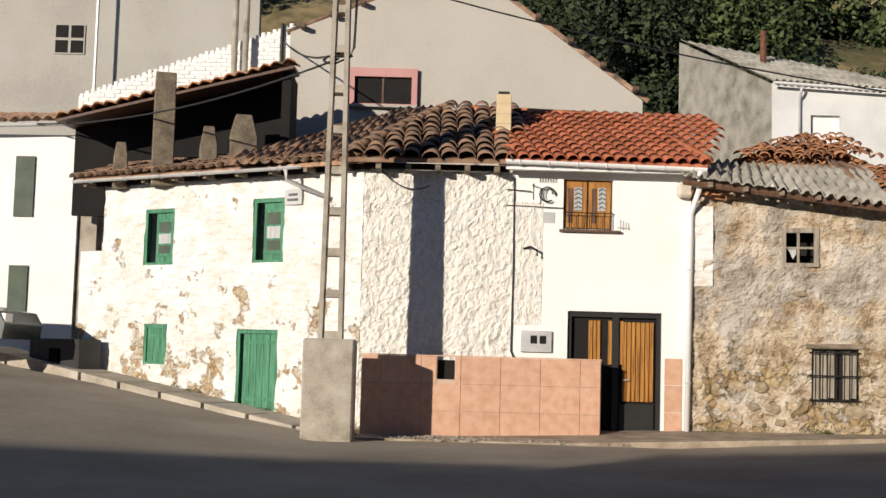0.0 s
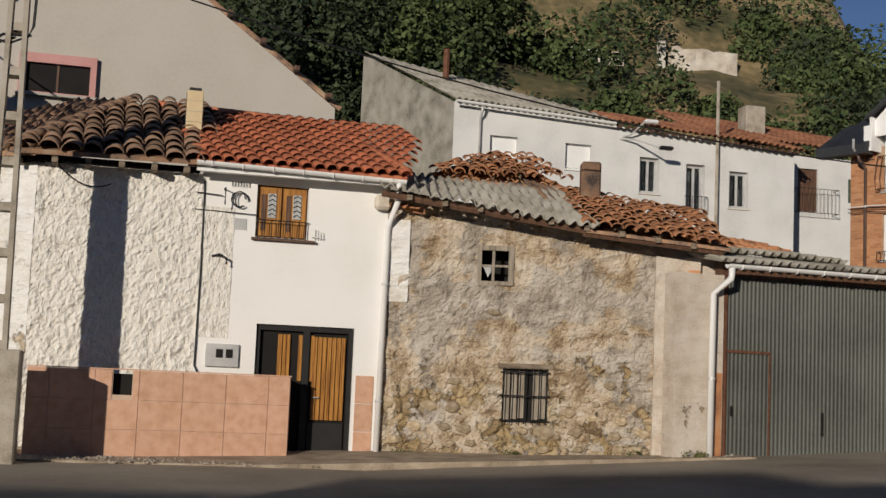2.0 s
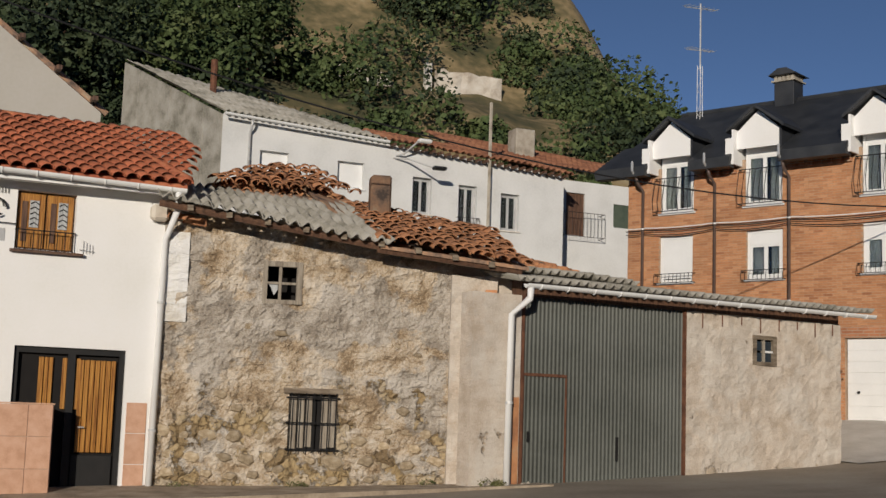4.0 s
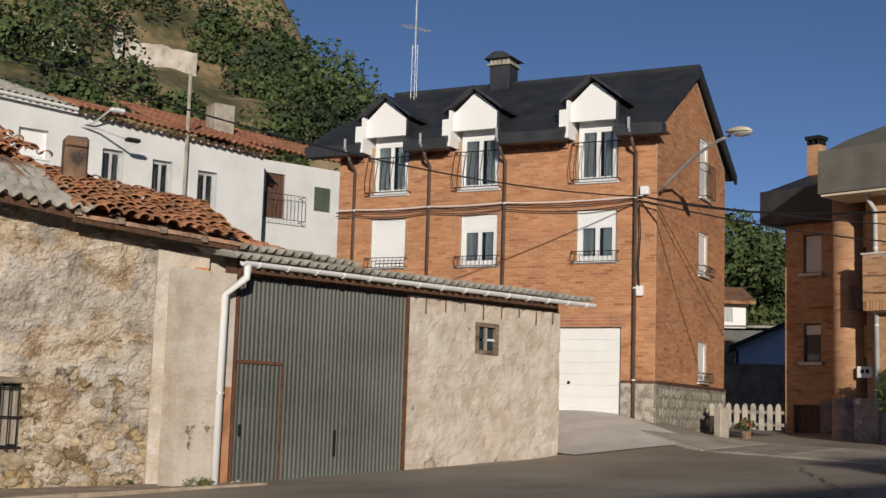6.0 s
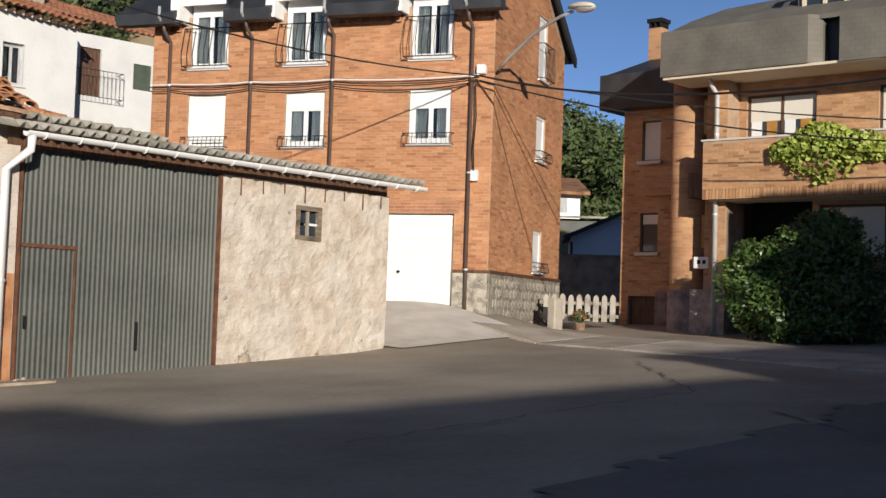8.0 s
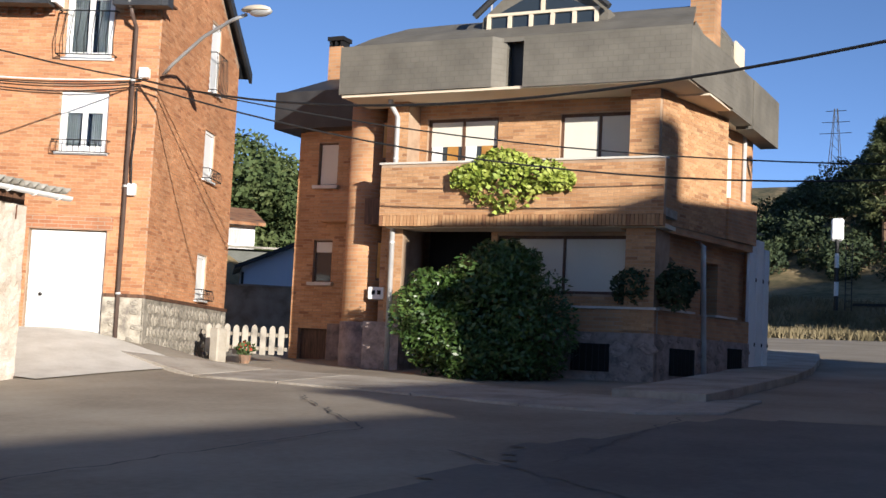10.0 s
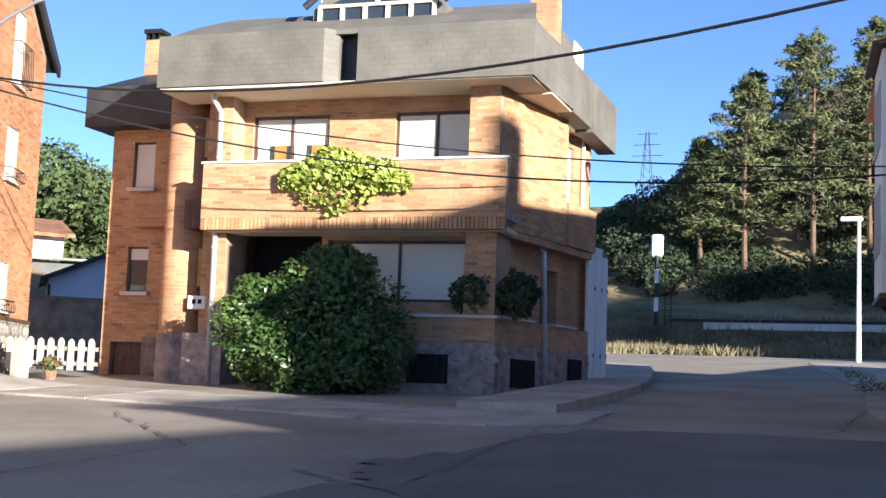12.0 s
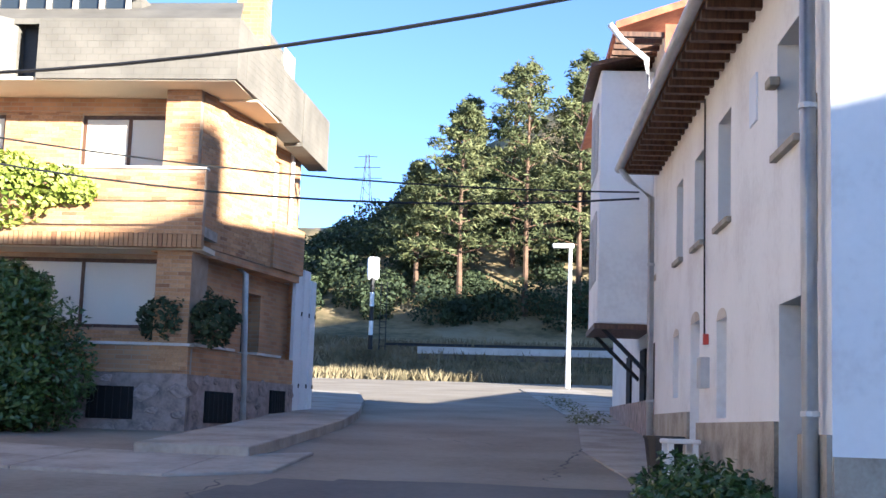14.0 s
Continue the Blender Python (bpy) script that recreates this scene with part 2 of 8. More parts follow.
M["orange_tile"] = material("aged_orange_tile", [(0.10, 0.07, 0.05), (0.34, 0.15, 0.07), (0.46, 0.22, 0.10), (0.36, 0.27, 0.18)], 1.8, 14, 0.85, 0.4, spread=0.3)
M["fibre"] = material("weathered_fibre_cement", [(0.16, 0.15, 0.12), (0.30, 0.28, 0.24), (0.38, 0.36, 0.32)], 1.5, 16, 0.92, 0.3)
M["slate"] = material("dark_slate", [(0.018, 0.020, 0.024), (0.028, 0.030, 0.034), (0.04, 0.042, 0.046)], 2, 30, 0.55, 0.2)
M["fascia"] = brick_material("slate_cladding", (0.150, 0.138, 0.115), (0.143, 0.131, 0.108), (0.128, 0.117, 0.097), 0.20, 0.11, 0.005, 0.75)
M["brick_e"] = brick_material("red_brick", (0.47, 0.20, 0.095), (0.37, 0.14, 0.065), (0.42, 0.31, 0.22), 0.27, 0.075, 0.008)
M["mortar_e"] = material("sandy_mortar", [(0.30, 0.20, 0.13), (0.40, 0.28, 0.19), (0.45, 0.33, 0.23)], 3, 30, 0.95, 0.2)
M["clay_e"] = single_brick_material("red_clay_brick", [(0.0, (0.32, 0.13, 0.06)), (0.10, (0.41, 0.185, 0.085)), (0.6, (0.48, 0.225, 0.105)), (1.0, (0.53, 0.275, 0.14))])
M["brick_f"] = brick_material("orange_brick", (0.50, 0.27, 0.13), (0.38, 0.18, 0.085), (0.40, 0.28, 0.18), 0.27, 0.075, 0.008)
M["clay_f"] = single_brick_material("orange_clay_brick", [(0.0, (0.29, 0.14, 0.07)), (0.1, (0.41, 0.215, 0.10)), (0.55, (0.48, 0.265, 0.128)), (1.0, (0.54, 0.32, 0.165))])
M["stone_dado"] = material("stone_cladding", [(0.16, 0.13, 0.12), (0.30, 0.23, 0.20), (0.40, 0.31, 0.27)], 5, 24, 0.85, 0.4, spread=0.25)
M["grey_dado"] = material("grey_stone_cladding", [(0.16, 0.14, 0.12), (0.30, 0.27, 0.22), (0.42, 0.38, 0.32)], 5, 24, 0.85, 0.4, spread=0.25)
M["tile_dado"] = material("terracotta_wall_tile", [(0.48, 0.27, 0.17), (0.56, 0.33, 0.22), (0.60, 0.37, 0.26)], 6, 60, 0.55, 0.08, spread=0.05)
M["grout"] = material("pale_grout", [(0.50, 0.36, 0.27), (0.56, 0.42, 0.32)], 6, 40, 0.9, 0.1)
M["green"] = material("faded_green_paint", [(0.03, 0.12, 0.06), (0.05, 0.20, 0.11), (0.09, 0.26, 0.15)], 3, 25, 0.65, 0.2, stretch=(6, 6, 0.6))
M["dark_green"] = material("dark_green_shutter", [(0.05, 0.07, 0.05), (0.08, 0.10, 0.07)], 3, 30, 0.7, 0.1)
M["varnish"] = material("varnished_wood", [(0.16, 0.06, 0.015), (0.36, 0.16, 0.035), (0.50, 0.25, 0.06)], 3, 12, 0.4, 0.15, stretch=(14, 14, 0.5))
M["brown"] = material("brown_wood", [(0.05, 0.025, 0.015), (0.10, 0.05, 0.03), (0.15, 0.08, 0.045)], 3, 14, 0.6, 0.15, stretch=(8, 8, 0.8))
M["old_wood"] = material("weathered_timber", [(0.08, 0.06, 0.04), (0.18, 0.14, 0.10), (0.28, 0.23, 0.17)], 2, 20, 0.9, 0.4, stretch=(1.2, 8, 8))
M["grey_wood"] = material("silvered_boards", [(0.16, 0.13, 0.10), (0.28, 0.24, 0.19), (0.36, 0.32, 0.26)], 2, 16, 0.9, 0.4, stretch=(9, 9, 0.7))
# near-black for black parts; also holds the shade of openings, gaps and eaves
M["dark"] = material("black_and_painted_shade", [(0.006, 0.005, 0.005), (0.012, 0.010, 0.009)], 2, 10, 0.95, 0)
M["iron"] = material("black_iron", [(0.006, 0.006, 0.006), (0.012, 0.011, 0.011)], 5, 40, 0.6, 0.1)
M["pvc"] = material("white_pvc", [(0.74, 0.74, 0.73), (0.80, 0.80, 0.79)], 2, 20, 0.45, 0)
M["blind"] = material("cream_roller_blind", [(0.66, 0.63, 0.54), (0.70, 0.67, 0.58)], 1, 20, 0.6, 0.02)
M["gutter"] = material("grey_zinc", [(0.42, 0.42, 0.42), (0.56, 0.56, 0.55)], 3, 20, 0.5, 0.05, metal=0.2)
M["brown_pipe"] = material("brown_downpipe", [(0.09, 0.06, 0.05), (0.13, 0.09, 0.075)], 3, 20, 0.5, 0)
M["sheet"] = material("grey_green_steel_sheet", [(0.055, 0.06, 0.052), (0.08, 0.085, 0.075), (0.10, 0.106, 0.095)], 0.7, 14, 0.6, 0.05, metal=0.15)
M["rust"] = material("rusty_steel", [(0.08, 0.032, 0.018), (0.17, 0.07, 0.036)], 6, 30, 0.85, 0.2)
M["glass"] = glass_material("window_glass")
M["clear_glass"] = glass_material("clear_window_glass")
M["clear_glass"].node_tree.nodes["Principled BSDF"].inputs["Transmission Weight"].default_value = 1.0
M["clear_glass"].node_tree.nodes["Principled BSDF"].inputs["Base Color"].default_value = (0.75, 0.8, 0.8, 1)
M["curtain"] = material("pale_curtain", [(0.30, 0.31, 0.31), (0.52, 0.53, 0.53)], 3, 10, 0.9, 0.1, stretch=(12, 12, 0.4))
M["amber"] = material("amber_pane", [(0.36, 0.17, 0.04), (0.48, 0.26, 0.07)], 3, 20, 0.25, 0)
M["pink"] = material("dull_pink_paint", [(0.48, 0.24, 0.22), (0.54, 0.29, 0.27)], 2, 20, 0.85, 0.05)
M["soffit"] = material("cream_soffit", [(0.62, 0.53, 0.40), (0.68, 0.59, 0.46)], 1, 14, 0.85, 0.05)
M["asphalt"] = material("worn_asphalt", [(0.215, 0.178, 0.135), (0.29, 0.246, 0.19), (0.35, 0.302, 0.238)], 0.45, 11, 0.92, 0.35)
M["dark_asphalt"] = material("resurfaced_asphalt", [(0.10, 0.092, 0.082), (0.145, 0.132, 0.118), (0.18, 0.165, 0.148)], 0.5, 12, 0.9, 0.3)
M["patch_asphalt"] = material("tarred_asphalt", [(0.08, 0.072, 0.064), (0.13, 0.118, 0.105)], 1.2, 14, 0.9, 0.3)
M["pave"] = material("worn_pavement", [(0.28, 0.24, 0.19), (0.40, 0.35, 0.29), (0.48, 0.43, 0.36)], 1.2, 12, 0.93, 0.5, spread=0.08)
M["dust"] = material("dusty_gravel", [(0.20, 0.155, 0.11), (0.33, 0.265, 0.195), (0.44, 0.365, 0.28)], 2.5, 26, 0.95, 0.8, bump_dist=0.03)
M["pale_slab"] = material("pale_cement", [(0.52, 0.48, 0.42), (0.66, 0.62, 0.56)], 2, 20, 0.9, 0.1)
M["hill"] = material("dry_hillside", [(0.045, 0.05, 0.02), (0.12, 0.10, 0.045), (0.27, 0.20, 0.10), (0.34, 0.27, 0.16)], 0.16, 1.6, 0.97, 0.8, bump_dist=0.3)
M["rock"] = material("pale_rock", [(0.16, 0.13, 0.10), (0.34, 0.29, 0.23), (0.46, 0.41, 0.34)], 0.8, 5, 0.95, 0.8, bump_dist=0.1)
M["shrub"] = material("shrub_leaves", [(0.025, 0.045, 0.012), (0.06, 0.09, 0.025), (0.11, 0.13, 0.045)], 0.5, 5, 0.8, 0)
M["dark_shrub"] = material("dark_shrub_leaves", [(0.012, 0.024, 0.010), (0.028, 0.046, 0.016), (0.055, 0.072, 0.027)], 0.6, 5, 0.8, 0)
M["laurel"] = material("laurel_leaves", [(0.025, 0.055, 0.012), (0.05, 0.095, 0.02), (0.095, 0.15, 0.035)], 1.5, 12, 0.38, 0)
M["vine"] = material("yellow_green_vine_leaves", [(0.16, 0.22, 0.03), (0.28, 0.34, 0.05), (0.38, 0.42, 0.09)], 3, 12, 0.6, 0)
M["needles"] = material("pine_needles", [(0.040, 0.055, 0.018), (0.085, 0.10, 0.035), (0.15, 0.155, 0.06)], 0.5, 4, 0.8, 0)
M["bark"] = material("pine_bark", [(0.09, 0.055, 0.035), (0.18, 0.11, 0.07)], 2, 16, 0.95, 0.4)
M["weed"] = material("wayside_weed", [(0.07, 0.085, 0.025), (0.14, 0.14, 0.05), (0.22, 0.19, 0.09)], 2, 10, 0.85, 0)
M["dry_grass"] = material("dry_grass", [(0.10, 0.085, 0.045), (0.19, 0.155, 0.085), (0.26, 0.21, 0.125)], 0.6, 6, 0.95, 0)
M["black_rubber"] = material("black_cable", [(0.012, 0.012, 0.013), (0.02, 0.02, 0.02)], 4, 20, 0.6, 0)
# pale blue of shed and plate; on the end wall it holds skylight
M["pale_blue"] = material("pale_blue_skylit_render", [(0.68, 0.74, 0.82), (0.73, 0.79, 0.86)], 0.7, 12, 0.85, 0.1)
M["car_paint"] = material("dark_green_car_paint", [(0.02, 0.03, 0.025), (0.03, 0.04, 0.035)], 2, 20, 0.25, 0)
M["steel"] = material("galvanised_steel", [(0.50, 0.50, 0.50), (0.62, 0.62, 0.61)], 3, 20, 0.45, 0, metal=0.5)
M["red_plastic"] = material("red_plastic", [(0.42, 0.03, 0.02), (0.5, 0.05, 0.03)], 3, 20, 0.45, 0)
M["red_paint"] = material("faded_red_paint", [(0.38, 0.10, 0.05), (0.48, 0.15, 0.08)], 2, 16, 0.85, 0.1)
M["picket"] = material("cream_painted_picket", [(0.30, 0.27, 0.22), (0.43, 0.39, 0.33)], 4, 22, 0.8, 0.2, spread=0.1)
M["grey_plastic"] = material("black_plastic", [(0.015, 0.016, 0.018), (0.03, 0.03, 0.033)], 3, 20, 0.5, 0)
M["ochre"] = material("ochre_chimney_render", [(0.56, 0.44, 0.26), (0.64, 0.52, 0.33)], 3, 20, 0.85, 0.1)
M["ink"] = material("dark_print", [(0.08, 0.08, 0.09), (0.12, 0.12, 0.13)], 4, 20, 0.7, 0)


# ---- mesh tools ----
def at_wall(px, py, heading):
    """A wall's own axes: x to the right along it, y into it, z up."""
    h = radians(heading)
    r, n = (math.sin(h), math.cos(h)), (-math.cos(h), math.sin(h))
    return Matrix(((r[0], n[0], 0, px), (r[1], n[1], 0, py), (0, 0, 1, 0), (0, 0, 0, 1)))


def thing(name, m, label, category, group="", kind=""):
    ob = new(name)
    ob.empty_display_size = 0.1
    ob.matrix_world = m
    return tagged(ob, label, category, group, kind)


def mesh_of(bm, name, mat, smooth=False):
    me = bpy.data.meshes.new(name)
    bmesh.ops.recalc_face_normals(bm, faces=bm.faces)
    bm.to_mesh(me)
    bm.free()
    me.materials.append(mat)
    if smooth:
        me.polygons.foreach_set("use_smooth", [True] * len(me.polygons))
    return me


def part(name, bm, mat, parent, label="", smooth=False, kind="", m=None):
    me = bm if isinstance(bm, bpy.types.Mesh) else mesh_of(bm, name, mat, smooth)
    ob = new(name, me)
    ob.parent = parent
    if m is not None:
        ob.matrix_basis = m
    return tagged(ob, label, kind=kind)


def single(name, bm, mat, label, category, m=None, group="", kind="", smooth=False):
    ob = new(name, mesh_of(bm, name, mat, smooth))
    if m is not None:
        ob.matrix_world = m
    return tagged(ob, label, category, group, kind)


def box(bm, x0, x1, y0, y1, z0, z1, bevel=0.0):
    vs = [bm.verts.new((x, y, z)) for z in (z0, z1) for y in (y0, y1) for x in (x0, x1)]
    fs = [bm.faces.new([vs[i] for i in f]) for f in ((0, 1, 3, 2), (4, 6, 7, 5), (0, 4, 5, 1), (2, 3, 7, 6), (0, 2, 6, 4), (1, 5, 7, 3))]
    if bevel:
        es = list({e for f in fs for e in f.edges})
        bmesh.ops.bevel(bm, geom=es, offset=bevel, segments=1, affect="EDGES")
    return bm


def B(x0, x1, y0, y1, z0, z1, bevel=0.0):
    return box(bmesh.new(), x0, x1, y0, y1, z0, z1, bevel)


def prism(bm, pts, y0, y1):
    """A polygon in x and z, drawn out from y0 to y1."""
    a, b = [bm.verts.new((x, y0, z)) for x, z in pts], [bm.verts.new((x, y1, z)) for x, z in pts]
    bm.faces.new(a), bm.faces.new(b[::-1])
    for i in range(len(pts)):
        j = (i + 1) % len(pts)
        bm.faces.new((a[i], b[i], b[j], a[j]))
    return bm


def slab(bm, pts, thick):
    """A flat or bent panel through points in space, with a thickness downwards."""
    a, b = [bm.verts.new(p) for p in pts], [bm.verts.new((p[0], p[1], p[2] - thick)) for p in pts]
    bm.faces.new(a), bm.faces.new(b[::-1])
    for i in range(len(pts)):
        j = (i + 1) % len(pts)
        bm.faces.new((a[i], b[i], b[j], a[j]))
    return bm


def tube(bm, pts, r, seg=8, r2=None):
    """A round bar along points."""
    pts = [Vector(p) for p in pts]
    rings = []
    for i, p in enumerate(pts):
        d = (pts[min(i + 1, len(pts) - 1)] - pts[max(i - 1, 0)]).normalized()
        s = d.cross(Vector((0, 0, 1)) if abs(d.z) < 0.95 else Vector((0, 1, 0))).normalized()
        u = d.cross(s)
        rr = r if r2 is None else r + (r2 - r) * i / (len(pts) - 1)
        rings.append([bm.verts.new(p + rr * (math.cos(a) * s + math.sin(a) * u)) for a in (2 * math.pi * k / seg for k in range(seg))])
    for a, b in zip(rings, rings[1:]):
        for k in range(seg):
            bm.faces.new((a[k], a[(k + 1) % seg], b[(k + 1) % seg], b[k]))
    bm.faces.new(rings[0]), bm.faces.new(rings[-1][::-1])
    return bm


def sag(a, b, drop, n=14):
    a, b = Vector(a), Vector(b)
    return [a.lerp(b, i / n) - Vector((0, 0, drop * 4 * (i / n) * (1 - i / n))) for i in range(n + 1)]


def holed(bm, u0, u1, top, z0, y0, y1, holes=(), step=0.0, rough=0.0, seed=0.0, freq=1.2):
    """A wall from u0 to u1, z0 up to top (a number or a function of u), with openings (u0, u1, z0, z1) through it; its face may be uneven."""
    topf = top if callable(top) else (lambda u: top)
    us, zs = {u0, u1}, {z0}
    zmax = max(topf(u0 + (u1 - u0) * i / 40) for i in range(41))
    zs.add(zmax)
    for h in holes:
        us |= {h[0], h[1]}
        zs |= {h[2], h[3]}
    def fill(s):
        s = sorted(s)
        if not step:
            return s
        out = []
        for a, b in zip(s, s[1:]):
            n = max(1, round((b - a) / step))
            out += [a + (b - a) * i / n for i in range(n)]
        return out + [s[-1]]
    us, zs = fill(us), fill(zs)
    front, back = {}, {}
    for i, u in enumerate(us):
        for k, z in enumerate(zs):
            zz = z if z < zmax and z <= topf(u) else topf(u)
            d = 0.0
            if rough:
                p = Vector((u * freq + seed, seed * 1.7, zz * freq))
                d = rough * (noise.noise(p) + 0.6 * noise.noise(p * 3.1) + 0.45 * noise.noise(p * 7.3) + (0.35 * noise.noise(p * 13.1) if step < 0.06 else 0.0))
            front[i, k] = bm.verts.new((u, y0 + d, zz))
            back[i, k] = bm.verts.new((u, y1, zz))
    def solid(i, k):
        if not (0 <= i < len(us) - 1 and 0 <= k < len(zs) - 1):
            return False
        u, z = (us[i] + us[i + 1]) / 2, (zs[k] + zs[k + 1]) / 2
        return not any(h[0] < u < h[1] and h[2] < z < h[3] for h in holes)
    for i in range(len(us) - 1):
        for k in range(len(zs) - 1):
            if not solid(i, k):
                continue
            c = [(i, k), (i + 1, k), (i + 1, k + 1), (i, k + 1)]
            bm.faces.new([front[q] for q in c])
            bm.faces.new([back[q] for q in reversed(c)])
            for (di, dk), (p, q) in (((0, -1), (c[0], c[1])), ((1, 0), (c[1], c[2])), ((0, 1), (c[2], c[3])), ((-1, 0), (c[3], c[0]))):
                if not solid(i + di, k + dk):
                    bm.faces.new((front[p], back[p], back[q], front[q]))
    bmesh.ops.remove_doubles(bm, verts=bm.verts, dist=0.0005)
    return bm


def wave_sheet(name, p00, p10, p01, p11, pitch, amp, rows, mat, parent, label="", step=0.03, uneven=0.0, barrel=False, thick=0.03, kind="", sub=6):
    """A corrugated or tiled roof plane between four corners (eave left and right, top left and right), its rows overlapping."""
    p00, p10, p01, p11 = map(Vector, (p00, p10, p01, p11))
    n = max(2, int((p10 - p00).length / pitch))
    cols = n * sub
    nrm = (p10 - p00).cross(p01 - p00).normalized()
    if nrm.z < 0:
        nrm = -nrm
    verts, faces = [], []
    per = cols + 1
    lines = []
    for r in range(rows):
        lines += [(r / rows, step), ((r + 0.985) / rows, 0.0)]
    for v, lift in lines + [(1.0, 0.0)]:
        row = int(v * rows - 1e-6)
        for c in range(cols + 1):
            u = c / cols
            p = (p00.lerp(p10, u)).lerp(p01.lerp(p11, u), v)
            ph = c / sub
            w = abs(math.sin(math.pi * ph)) * 2 - 1 if barrel else math.cos(2 * math.pi * ph)
            j = uneven * (noise.noise(Vector((math.floor(ph + 0.5) * 3.7, row * 5.3, 0.5))) + 1.5 * noise.noise(p * 0.45))
            verts.append(p + nrm * (amp * w + lift + j))
    m = len(lines) + 1
    for r in range(m - 1):
        for c in range(cols):
            a = r * per + c
            faces.append((a, a + 1, a + per + 1, a + per))
    k = len(verts)
    verts += [v - nrm * thick for v in verts]
    faces += [tuple(i + k for i in reversed(f)) for f in faces]
    for c in range(cols):
        for r in (0, m - 1):
            a = r * per + c
            faces.append((a, a + k, a + k + 1, a + 1))
    for r in range(m - 1):
        for c in (0, cols):
            a = r * per + c
            faces.append((a, a + per, a + per + k, a + k))
    me = bpy.data.meshes.new(name)
    me.from_pydata([tuple(v) for v in verts], [], faces)
    me.materials.append(mat)
    me.polygons.foreach_set("use_smooth", [True] * len(me.polygons))
    ob = new(name, me)
    ob.parent = parent
    return tagged(ob, label, kind=kind)


def leaf_mass(name, centres, mat, count, size, parent=None, label="", category="", kind="", seed=1, m=None, narrow=0.5):
    """A crown of small leaves: count of them on and in each lump (x, y, z, rx, ry, rz)."""
    rnd = random.Random(seed)
    verts, faces = [], []
    for cx, cy, cz, rx, ry, rz in centres:
        for _ in range(count):
            d = Vector((rnd.gauss(0, 1), rnd.gauss(0, 1), rnd.gauss(0, 1))).normalized()
            q = Vector((cx, cy, cz)) + d * 2.0
            r = (0.55 + 0.45 * rnd.random() ** 0.5) * (1 + 0.35 * noise.noise(Vector((cx, cy, cz)) + d * 1.8))
            c = Vector((cx + d.x * rx * r, cy + d.y * ry * r, cz + d.z * rz * r))
            a = Vector((rnd.gauss(0, 1), rnd.gauss(0, 1), rnd.gauss(0, 0.7))).normalized()
            b = a.cross(d + Vector((rnd.gauss(0, 0.5), rnd.gauss(0, 0.5), rnd.gauss(0, 0.5)))).normalized()
            s = size * (0.6 + 0.8 * rnd.random())
            i = len(verts)
            verts += [c - a * s, c + b * s * narrow, c + a * s, c - b * s * narrow]
            faces.append((i, i + 1, i + 2, i + 3))
    me = bpy.data.meshes.new(name)
    me.from_pydata([tuple(v) for v in verts], [], faces)
    me.materials.append(mat)
    ob = new(name, me)
    if parent:
        ob.parent = parent
    if m is not None:
        ob.matrix_basis = m
    return tagged(ob, label, category, kind=kind)


def smooth(a, b, x):
    t = min(1.0, max(0.0, (x - a) / (b - a)))
    return t * t * (3 - 2 * t)


# ---- ground ----
def ground_z(x, y):
    z = 0.5 + 0.055 * max(0.0, min(x, 75) - 4.0)
    z += 0.72 * smooth(22.3, 27.0, y) * smooth(17.0, 21.5, x) * (1 - smooth(23.0, 24.8, x))
    s = (x + 1.5) * -0.848 + (y - 24.6) * 0.53
    z += 0.15 * min(12.0, max(0.0, s - 0.6)) * smooth(12, 24, y)
    return z - 0.10 * smooth(20, 4, y) * smooth(14, 2, x)


def span(lo, hi, fine_lo, fine_hi, fine, coarse):
    out, v = [], lo
    while v < hi:
        out.append(v)
        v += fine if fine_lo <= v < fine_hi else coarse
    return out + [hi]


def sheet(name, xs, ys, zf, mat, label, category, smooth_faces=True):
    verts = [(x, y, zf(x, y)) for y in ys for x in xs]
    n = len(xs)
    faces = [(j * n + i, j * n + i + 1, (j + 1) * n + i + 1, (j + 1) * n + i) for j in range(len(ys) - 1) for i in range(n - 1)]
    me = bpy.data.meshes.new(name)
    me.from_pydata(verts, [], faces)
    me.materials.append(mat)
    me.polygons.foreach_set("use_smooth", [smooth_faces] * len(faces))
    return tagged(new(name, me), label, category, kind="structure")


sheet("ground", span(-800, 900, -14, 44, 0.5, 14), span(-500, 700, -4, 34, 0.5, 14), lambda x, y: ground_z(x, y) + 0.012 * noise.noise(Vector((x * 0.9, y * 0.9, 0))), M["asphalt"], "worn grey-brown asphalt of the village street", "road")


def hill_z(x, y):
    base = 6.5 * smooth(31, 41, y) + 4.0 * smooth(46, 58, y) + 9.5 * smooth(54, 70, y) + 20 * smooth(68, 96, y)
    edge = 1 - smooth(43.5 + 0.10 * (y - 60), 60 + 0.10 * (y - 60), x + 2.5 * noise.noise(Vector((x * 0.1, y * 0.1, 3))))
    west = 1 + 0.10 * smooth(10, -20, x)
    n = 1.3 * noise.noise(Vector((x * 0.09, y * 0.09, 0))) + 0.5 * noise.noise(Vector((x * 0.3, y * 0.3, 5)))
    return -0.8 + base * edge * west + n * smooth(38, 52, y) + 0.6


sheet("hillside", span(-70, 75, -70, 75, 1.5, 3), span(30, 170, 30, 110, 1.5, 6), hill_z, M["hill"], "steep dry grassy hillside with bare rock behind the houses", "hill")


def pine_hill_z(x, y):
    r = 19.0 * smooth(84, 132, x + 0.25 * (y - 14)) * (1 - smooth(20, 60, y)) + 26 * smooth(130, 210, x) + 4.0 * smooth(76, 82, x)
    n = 1.2 * noise.noise(Vector((x * 0.06, y * 0.06, 1)))
    return 2.4 + r + n * smooth(82, 95, x)


